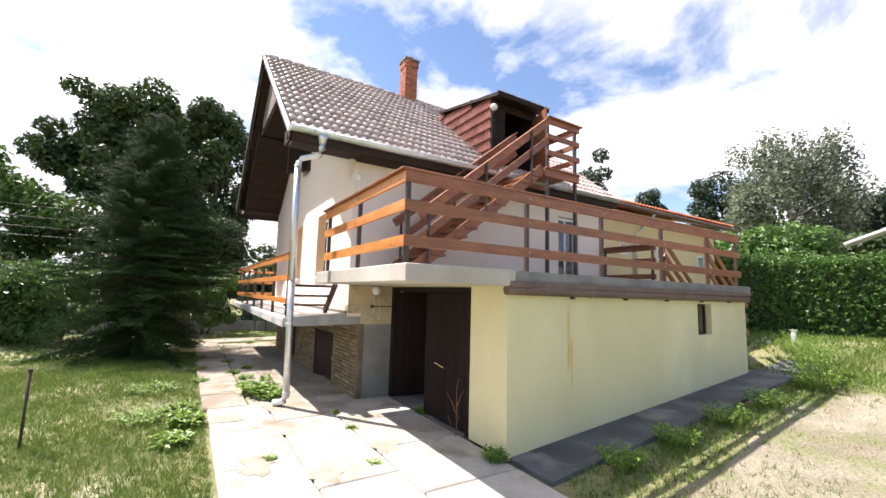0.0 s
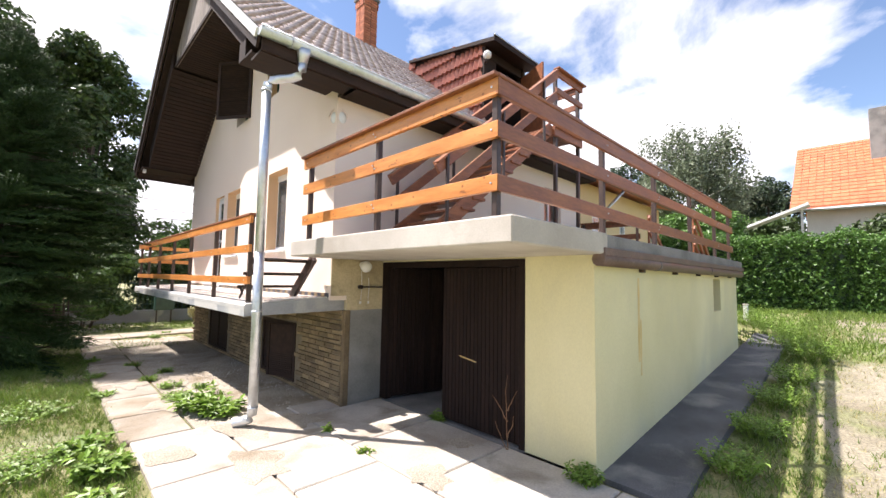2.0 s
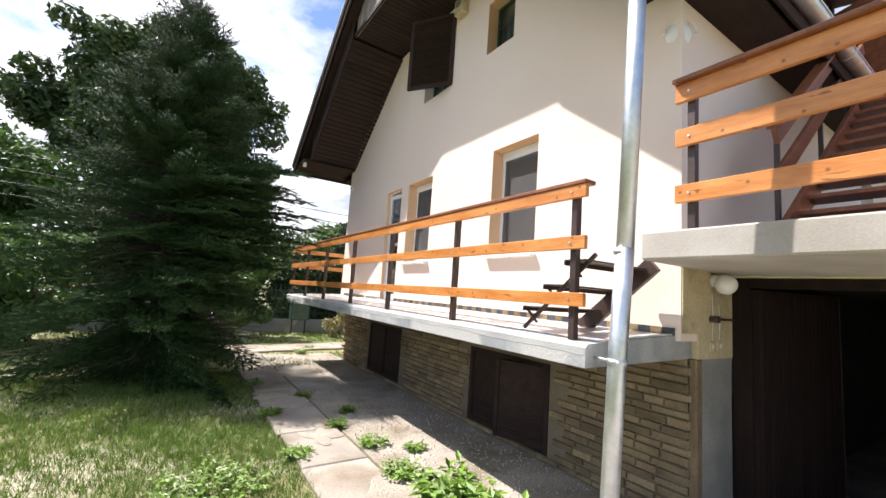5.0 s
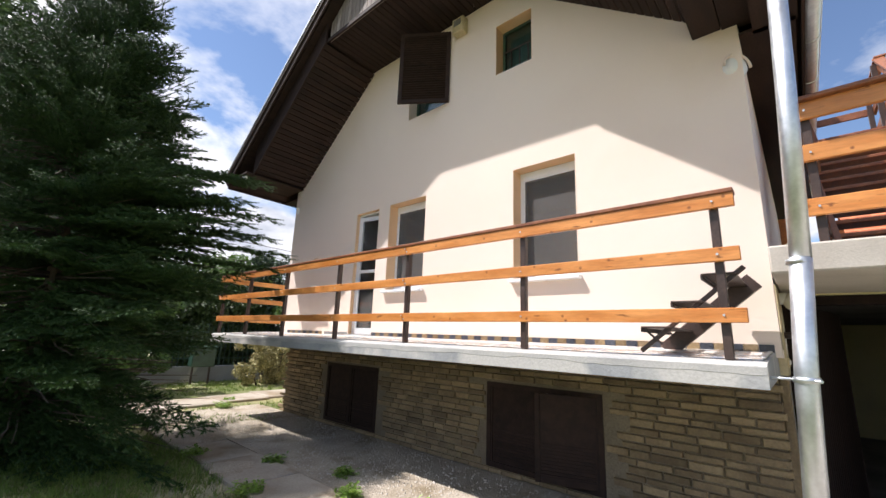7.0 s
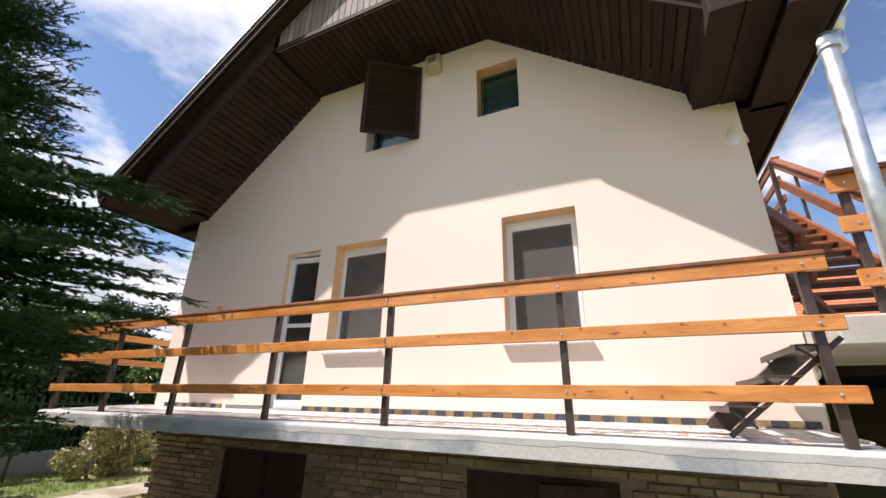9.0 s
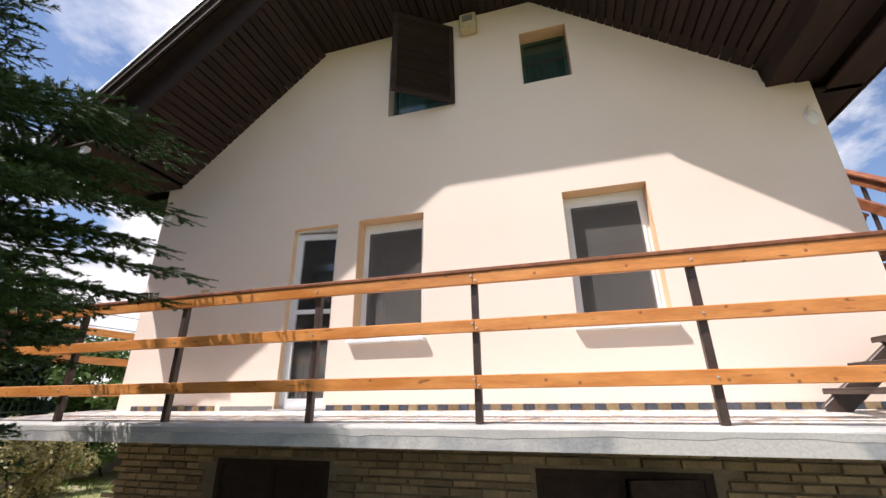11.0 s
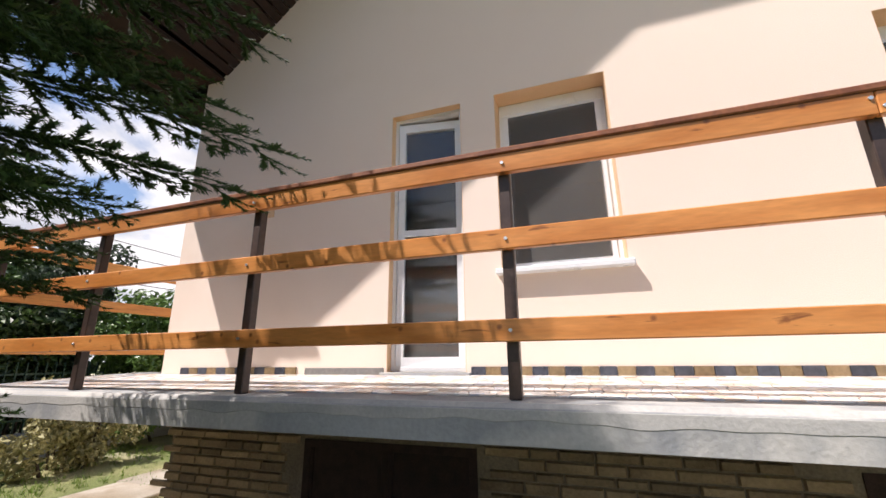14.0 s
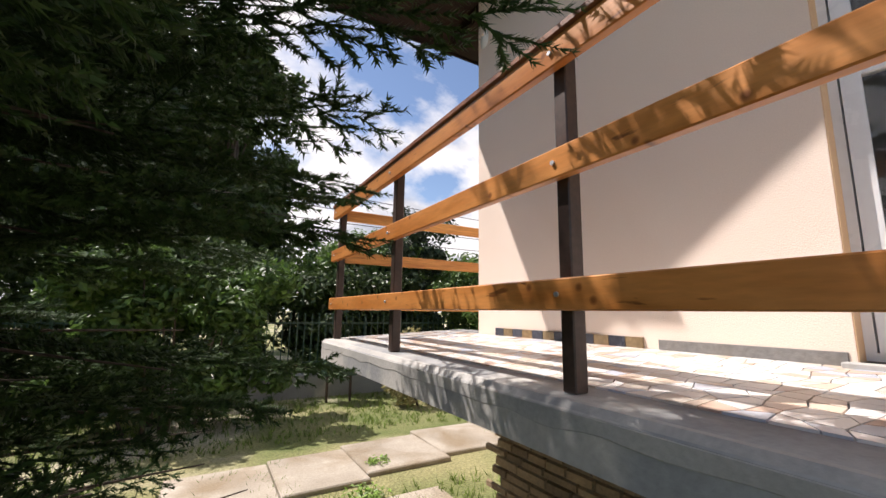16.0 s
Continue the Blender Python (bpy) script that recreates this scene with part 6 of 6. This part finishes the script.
LONG = (0, 1, 4, 5, 6)
for k, (x, y, r, h, n) in enumerate(((1.22, 7.75, 0.30, 0.22, 130), (1.35, 7.35, 0.22, 0.16, 80), (1.1, 8.4, 0.18, 0.12, 60), (1.15, 9.2, 0.15, 0.09, 40), (0.12, 6.4, 0.2, 0.14, 60), (0.06, 7.1, 0.2, 0.12, 50),
                                     (-0.02, 5.7, 0.2, 0.11, 50), (-0.4, 6.9, 0.35, 0.14, 90), (3.12, 3.42, 0.14, 0.16, 50), (3.22, 5.36, 0.07, 0.14, 26), (2.05, 5.95, 0.05, 0.08, 16), (2.05, 5.2, 0.07, 0.06, 16),
                                     (0.98, 9.9, 0.12, 0.08, 40), (0.95, 11.3, 0.12, 0.08, 40), (0.36, 9.2, 0.14, 0.09, 40), (0.36, 10.6, 0.14, 0.09, 40), (0.4, 12.2, 0.14, 0.08, 40), (1.3, 10.4, 0.12, 0.07, 30), (1.5, 8.9, 0.1, 0.06, 26), (0.9, 4.6, 0.08, 0.06, 16), (1.9, 4.0, 0.07, 0.05, 14), (4.2, 2.55, 0.25, 0.2, 80), (5.2, 2.5, 0.25, 0.22, 80), (6.4, 2.45, 0.3, 0.24, 90), (7.6, 2.4, 0.3, 0.25, 90),
                                     (9.2, 2.3, 0.4, 0.4, 120), (10.3, 2.6, 0.4, 0.5, 120), (11.4, 3.0, 0.45, 0.5, 130), (12.6, 3.6, 0.5, 0.5, 130), (1.9, 15.2, 0.16, 0.1, 40), (2.3, 16.0, 0.12, 0.06, 24), (-0.4, 8.8, 0.4, 0.12, 90))):
    weed((x, y, rise(x, y)), r, h, int(n * (1.0 if k in LONG else 1.7)), 100 + k, size=0.10 if k in LONG else 0.048)
tw = thing("dry_twig", (3.15, 4.28, 0), "dry leafless weed stalk against the garage door", "weed")
bm = bmesh.new()
for a, b in (((3.15, 4.25, 0), (3.2, 4.3, 0.75)), ((3.17, 4.27, 0.3), (3.1, 4.42, 0.55)), ((3.18, 4.28, 0.4), (3.2, 4.18, 0.62)), ((3.16, 4.26, 0.15), (3.1, 4.15, 0.4)), ((3.15, 4.25, 0), (3.08, 4.36, 0.3))):
    tapered(bm, a, b, 0.006, 0.002, 5, 0.1)
part("stalk", bm, TWIG, tw)


# ---- pieces of the setting: paving, mosaic, skirting, bricks, tiles ----
def slab_mesh(w, d, h=0.05, cham=0.012):
    v = [(0, 0, 0), (w, 0, 0), (w, d, 0), (0, d, 0), (0, 0, h - cham), (w, 0, h - cham), (w, d, h - cham), (0, d, h - cham),
         (cham, cham, h), (w - cham, cham, h), (w - cham, d - cham, h), (cham, d - cham, h)]
    f = [(0, 1, 5, 4), (1, 2, 6, 5), (2, 3, 7, 6), (3, 0, 4, 7), (4, 5, 9, 8), (5, 6, 10, 9), (6, 7, 11, 10), (7, 4, 8, 11), (8, 9, 10, 11)]
    return raw_mesh("paving_slab", v, f, PAVING)


paving = thing("pavement", (1.5, 6, 0), "worn pale concrete path and garage apron in large slabs", "pavement")
paving["kind"] = "structure"
part("bedding", boxed(0.40, 3.22, 2.4, 6.55, -0.08, -0.004), DIRT, paving, "dirt in the joints")
rng = np.random.default_rng(51)
slab_cache = {}


def lay(x0, x1, y0, y1, tilt=0.25, mat=None):
    key = (round(x1 - x0, 3), round(y1 - y0, 3), mat is not None)
    if key not in slab_cache:
        slab_cache[key] = slab_mesh(key[0] - 0.018, key[1] - 0.018)
        if mat:
            slab_cache[key].materials[0] = mat
    piece("paving_slab", slab_cache[key], paving, pose(x0, y0, -0.022 + rng.uniform(-0.003, 0.003), rng.uniform(-tilt, tilt), rng.uniform(-tilt, tilt), rng.uniform(-0.4, 0.4)))


xs = [0.40, 1.22, 2.06, 3.22]
for i, (x0, x1) in enumerate(zip(xs, xs[1:])):
    ys = [2.3, 3.15, 4.35, 5.45, 6.6] if i == 2 else [1.2, 2.6, 3.7, 4.95, 5.95, 7.0] if i == 1 else [0.4, 1.9, 3.3, 4.5, 5.75, 7.0]
    for y0, y1 in zip(ys, ys[1:]):
        lay(x0, x1, y0, y1)
lay(2.06, 2.62, 6.6, 7.05)
y = 7.0
while y < 15.4:
    lay(0.32 + rng.uniform(-0.03, 0.03), 0.98, y, y + 0.94, 0.5, PATH_STONE)
    y += 0.94
for x0, x1, y0, y1 in ((0.32, 1.25, 15.5, 16.5), (1.25, 2.1, 15.6, 16.6), (2.1, 3.1, 15.75, 16.75), (3.1, 4.1, 15.9, 16.9), (4.1, 5.2, 16.0, 17.0)):
    lay(x0, x1, y0, y1, 0.4, PATH_STONE)

# dirt washed over the slabs
for k, (x, y, r) in enumerate(((1.55, 6.75, 0.50), (1.95, 6.5, 0.30), (0.95, 8.1, 0.30), (0.7, 9.6, 0.26), (0.55, 11.4, 0.28), (0.8, 12.9, 0.30), (1.15, 5.6, 0.34), (0.75, 4.5, 0.26), (2.2, 4.4, 0.22), (1.35, 4.0, 0.24), (2.9, 4.7, 0.14), (2.6, 5.6, 0.12), (0.6, 6.4, 0.26))):
    bm = bmesh.new()
    rim = []
    for i in range(22):
        a = i * math.tau / 22
        q = r * (0.75 + 0.55 * noise.noise(Vector((math.cos(a) * 1.7 + k * 5, math.sin(a) * 1.7, k))))
        rim.append(bm.verts.new((x + q * math.cos(a), y + 1.3 * q * math.sin(a), 0.031)))
    top = bm.verts.new((x, y, 0.043))
    for i in range(22):
        bm.faces.new((rim[i], rim[(i + 1) % 22], top)).smooth = True
    structure("dirt_patch", bm, DIRT, "thin patch of washed-in dirt on the slabs", "dirt")

# crazy mosaic on the deck
bm = bmesh.new()
MOSAIC = surface("mosaic_shards", (0.55, 0.50, 0.46), (0.80, 0.78, 0.75), rough=0.3, scale=2, fine=30, bump=0.1, rand=0.25, island=True, fine_amt=0.1)
nt = MOSAIC.node_tree
geo = nt.nodes.new("ShaderNodeNewGeometry")
cr = nt.nodes.new("ShaderNodeValToRGB")
cr.color_ramp.interpolation = "CONSTANT"
cols = [(0.0, (0.78, 0.76, 0.73)), (0.34, (0.62, 0.50, 0.40)), (0.5, (0.80, 0.78, 0.76)), (0.66, (0.60, 0.42, 0.33)), (0.72, (0.50, 0.54, 0.62)), (0.82, (0.68, 0.62, 0.54))]
while len(cr.color_ramp.elements) < len(cols):
    cr.color_ramp.elements.new(0.9)
for e, (p, c) in zip(cr.color_ramp.elements, cols):
    e.position, e.color = p, (*c, 1)
nt.links.new(geo.outputs["Random Per Island"], cr.inputs[0])
nt.links.new(cr.outputs[0], nt.nodes["Principled BSDF"].inputs["Base Color"])
nx, ny = 14, 130
X0, X1, Y0, Y1 = 1.52, 2.395, 6.69, 14.8
jit = {(i, j): (X0 + (X1 - X0) * i / nx + (rng.uniform(-0.026, 0.026) if 0 < i < nx else 0), Y0 + (Y1 - Y0) * j / ny + (rng.uniform(-0.026, 0.026) if 0 < j < ny else 0)) for i in range(nx + 1) for j in range(ny + 1)}
dz = lambda x: 1.425 + (x - 1.36) / (BX + 0.02 - 1.36) * 0.065
for i in range(nx):
    for j in range(ny):
        q = [jit[i, j], jit[i + 1, j], jit[i + 1, j + 1], jit[i, j + 1]]
        cx, cy = sum(a for a, _ in q) / 4, sum(b for _, b in q) / 4
        q = [(cx + (a - cx) * 0.93, cy + (b - cy) * 0.93) for a, b in q]
        t = [bm.verts.new((a, b, dz(a) + 0.006)) for a, b in q]
        u = [bm.verts.new((a, b, dz(a) - 0.002)) for a, b in q]
        bm.faces.new(t)
        for k in range(4):
            bm.faces.new((t[k], u[k], u[(k + 1) % 4], t[(k + 1) % 4]))
tagged(finish("mosaic_floor", bm, MOSAIC), "broken-tile mosaic in white, blue and terracotta on the deck", "floor", kind="stuff")
# chequered skirting; tile colours lowered to hold the shade under the wall's edge
skirt = thing("skirting", (WX, 10, 1.48), "chequered blue-grey and tan tile skirting, colours darkened for shade", "skirting")
skirt["kind"] = "structure"
BLUE = surface("shaded_blue_grey_tile", (0.045, 0.05, 0.065), (0.07, 0.075, 0.095), rough=0.3, scale=5, fine=40, bump=0.1, rand=0.2)
TAN = surface("shaded_tan_tile", (0.20, 0.14, 0.075), (0.27, 0.195, 0.11), rough=0.3, scale=5, fine=40, bump=0.1, rand=0.2)
sk = [raw_mesh("skirting_tile", [(-0.012, 0.002, 0), (-0.012, 0.096, 0), (-0.012, 0.096, 0.058), (-0.012, 0.002, 0.058), (0, 0.002, 0), (0, 0.096, 0), (0, 0.096, 0.058), (0, 0.002, 0.058)],
               [(0, 1, 2, 3), (3, 2, 6, 7), (0, 3, 7, 4), (1, 5, 6, 2)], m) for m in (BLUE, TAN)]
for k in range(int((14.2 - 6.66) / 0.098)):
    y = 6.66 + k * 0.098
    if y <= 11.40 or 12.74 < y < 14.0:
        piece("skirting_tile", sk[k % 2], skirt, pose(WX - 0.001, y, 1.478))

# tan strip at the wall's foot, its shade put in as dark grey
part("base_strip", boxed(WX - 0.006, WX + 0.002, 12.10, 12.76, 1.478, 1.53, 0.002), DARK_CONCRETE, skirt, "bare tan render strip, coloured dark grey for its shade")

# basement facing bricks
bricks = bpy.data.objects["wall_basement"]
lens = [0.17, 0.21, 0.25, 0.29]


def brick_mesh(l, h):
    c = 0.008
    v = [(0, 0, 0), (0, l, 0), (0, l, h), (0, 0, h), (-0.022, c, c), (-0.026, l - c, c), (-0.024, l - c, h - c), (-0.020, c, h - c)]
    return raw_mesh("brick", v, [(4, 5, 6, 7), (0, 1, 5, 4), (1, 2, 6, 5), (2, 3, 7, 6), (3, 0, 4, 7)], BRICK)


near = []
z = 0.0
row = 0
while z < 1.24:
    h = (0.052, 0.064, 0.058, 0.07)[row % 4]
    y = GY + 0.06 - rng.uniform(0, 0.03)
    while y < 14.2:
        l = lens[rng.integers(4)]
        zz = z + h / 2
        if not any(a - l < y < b and c < zz < d + 0.02 for a, b, c, d in (CEL1, CEL2)):
            near.append((y, z, l, h, rng.uniform(-0.008, 0.006)))
        y += l + 0.008
    z += h + 0.008
    row += 1
near.sort(key=lambda q: abs(q[0] - 7.3))
cache = {}
rest = []
for k, (y, z, l, h, o) in enumerate(near):
    if k < 300:
        if (l, h) not in cache:
            cache[l, h] = brick_mesh(l, h)
        piece("brick", cache[l, h], bricks, pose(BX + o, y, z + 0.004))
    else:
        rest.append((y, z, l, h, o))
verts, faces = [], []
for y, z, l, h, o in rest:
    c, i = 0.008, len(verts)
    verts += [(BX, y, z), (BX, y + l, z), (BX, y + l, z + h), (BX, y, z + h), (BX + o - 0.022, y + c, z + c), (BX + o - 0.026, y + l - c, z + c), (BX + o - 0.024, y + l - c, z + h - c), (BX + o - 0.02, y + c, z + h - c)]
    faces += [tuple(i + q for q in f) for f in ((4, 5, 6, 7), (0, 1, 5, 4), (1, 2, 6, 5), (2, 3, 7, 6), (3, 0, 4, 7))]
BRICK_REST = surface("basement_brick_joined", (0.20, 0.142, 0.08), (0.33, 0.245, 0.14), rough=0.92, scale=3, fine=45, bump=0.7, depth=0.01, rand=0.3, fine_amt=0.2, island=True)
tagged(hang(new("brick_courses", raw_mesh("brick_courses", verts, faces, BRICK_REST)), bricks), kind="stuff")

# chimney bricks
for r in range(23):
    z = 7.45 + r * 0.068
    o = 0.0 if r < 20 else 0.02
    for side in range(4):
        for k in range(2):
            a = -0.19 - o + k * 0.2 + (0.0 if (r + side) % 2 else -0.012)
            m = pose(5.3, 10.5, z, 0, 0, 90 * side)
            bm_key = ("c", k)
            if bm_key not in cache:
                cache[bm_key] = raw_mesh("brick", [(0, 0, 0), (0.19, 0, 0), (0.19, 0, 0.058), (0, 0, 0.058), (0.004, -0.014, 0.004), (0.186, -0.014, 0.004), (0.186, -0.014, 0.054), (0.004, -0.014, 0.054)],
                                            [(4, 5, 6, 7), (0, 1, 5, 4), (1, 2, 6, 5), (2, 3, 7, 6), (3, 0, 4, 7)], CHIMNEY)
            piece("brick", cache[bm_key], chimney, m @ pose(a, -0.19 - o, 0))


# roof tiles: double-roll concrete tiles, each lapping the one below
def tile_data(w, l):
    v, n = [], 8
    for s in (0, 1):
        for i in range(n + 1):
            u = i / n
            hgt = 0.025 * (1 - math.cos(2 * math.tau * u)) + 0.004
            v.append((u * w, s * l, hgt + (0.036 if s == 0 else 0.0)))
    for i in range(n + 1):
        v.append((i / n * w, 0.0, v[i][2] - 0.038))
    f = [(i, i + 1, n + 2 + i, n + 1 + i) for i in range(n)] + [(2 * (n + 1) + i, 2 * (n + 1) + i + 1, i + 1, i) for i in range(n)]
    return v, f


TW, TL = 0.30, 0.345
tv, tf = tile_data(TW - 0.004, TL + 0.03)
tile_me = raw_mesh("roof_tile", tv, tf, TILE)
for p in tile_me.polygons:
    p.use_smooth = p.index < 8
run = 4.3 * slope_len
rows_n = int(run / TL)
cols_n = int((RX1 - RX0) / TW)
right, other = [], []
for j in range(rows_n + 1):
    for i in range(cols_n + 1):
        x = RX0 + 0.01 + i * TW
        d = j * TL - 0.03
        y = EAVE_R + d / slope_len
        if DX0 - 0.06 < x < DX1 + 0.02 and 6.6 < y < 8.7:
            continue
        z = ZE + PITCH * (y - EAVE_R) - 0.015
        right.append((pose(x, y, z) @ Matrix.Rotation(math.atan(PITCH), 4, "X"), x))
for j in range(rows_n + 1):
    for i in range(cols_n + 1):
        x = RX0 + 0.01 + i * TW
        y = EAVE_L - (j * TL - 0.03) / slope_len
        other.append(pose(x + TW, y, ZE + PITCH * (EAVE_L - y) - 0.015) @ Matrix.Rotation(math.pi, 4, "Z") @ Matrix.Rotation(math.atan(PITCH), 4, "X"))
right.sort(key=lambda q: q[1])
for m, _ in right[:300]:
    piece("roof_tile", tile_me, roof, m @ pose(0, 0, rng.uniform(-0.003, 0.003), rng.uniform(-0.5, 0.5)))
TILE_REST = surface("roof_tile_joined", (0.41, 0.31, 0.275), (0.59, 0.48, 0.43), rough=0.27, scale=4, fine=40, bump=0.25, depth=0.003, rand=0.16, fine_amt=0.12, island=True)


def joined(name, poses, parent, mat, data=(tv, tf)):
    a = np.array(data[0])
    verts, faces = [], []
    for k, m in enumerate(poses):
        r = np.array(m)
        verts.append(a @ r[:3, :3].T + r[:3, 3])
        faces += [tuple(k * len(a) + q for q in f) for f in data[1]]
    return tagged(hang(new(name, raw_mesh(name, np.concatenate(verts), faces, mat)), parent), kind="stuff")


joined("upper_roof_tiles", [m for m, _ in right[300:]] + other, roof, TILE_REST)
# ridge caps
cap_bm = bmesh.new()
tube(cap_bm, [(0, 0, 0), (0.36, 0, 0.012)], [0.125, 0.115], 10, cap=True)
cap_me = bpy.data.meshes.new("ridge_cap")
cap_bm.to_mesh(cap_me)
cap_bm.free()
cap_me.materials.append(TILE)
x = RX0
while x < RX1 - 0.2:
    piece("ridge_cap", cap_me, roof, pose(x, RIDGE_Y, RIDGE_Z - 0.06))
    x += 0.33
# tile-hung cheek of the dormer
cheek_tiles = bpy.data.objects["cheek"]
for j in range(8):
    for i in range(9):
        y = DY + 0.26 * i
        z = 4.95 + 0.25 * j
        if z > 6.43 + 0.19 * (y - DY) - 0.12 or z + 0.25 < roof_z(y) - 0.05:
            continue
        piece("cheek_tile", bpy.data.meshes.get("cheek_tile") or raw_mesh("cheek_tile", *tile_data(0.26, 0.27), TILE_RED), dormer,
              pose(DX0 + 0.025, y + 0.26, z, 0, 0, -90) @ pose(0, 0, 0, 86))
# extension roof tiles
ev, ef = tile_data(0.296, 0.375)
ex = []
ang = math.atan2(0.66, 2.05)
for j in range(6):
    for i in range(22):
        d = j * 0.345
        ex.append(pose(9.47 + i * 0.302, 6.22 + d * math.cos(ang), 4.46 + d * math.sin(ang)) @ Matrix.Rotation(ang, 4, "X"))
joined("roof_tiles", ex, ext_roof, TILE_ORANGE, (ev, ef))
# soot-grey lines left by old cables are plain; loose chips of gravel on the dirt strip
verts, faces = [], []
for k in range(2600):
    c = np.array([rng.uniform(1.05, 2.55), rng.uniform(6.9, 14.6), 0.004])
    s = rng.uniform(0.006, 0.02)
    i = len(verts)
    verts += [c + s * np.array(q) * rng.uniform(0.7, 1.3, 3) for q in ((1, 0, 0), (-0.5, 0.8, 0), (-0.5, -0.8, 0), (0.05, 0, 0.8))]
    faces += [(i, i + 1, i + 3), (i + 1, i + 2, i + 3), (i + 2, i, i + 3)]
tagged(new("gravel", raw_mesh("gravel", verts, faces, PAVING)), "loose gravel chips on the dirt strip", "gravel", kind="stuff")
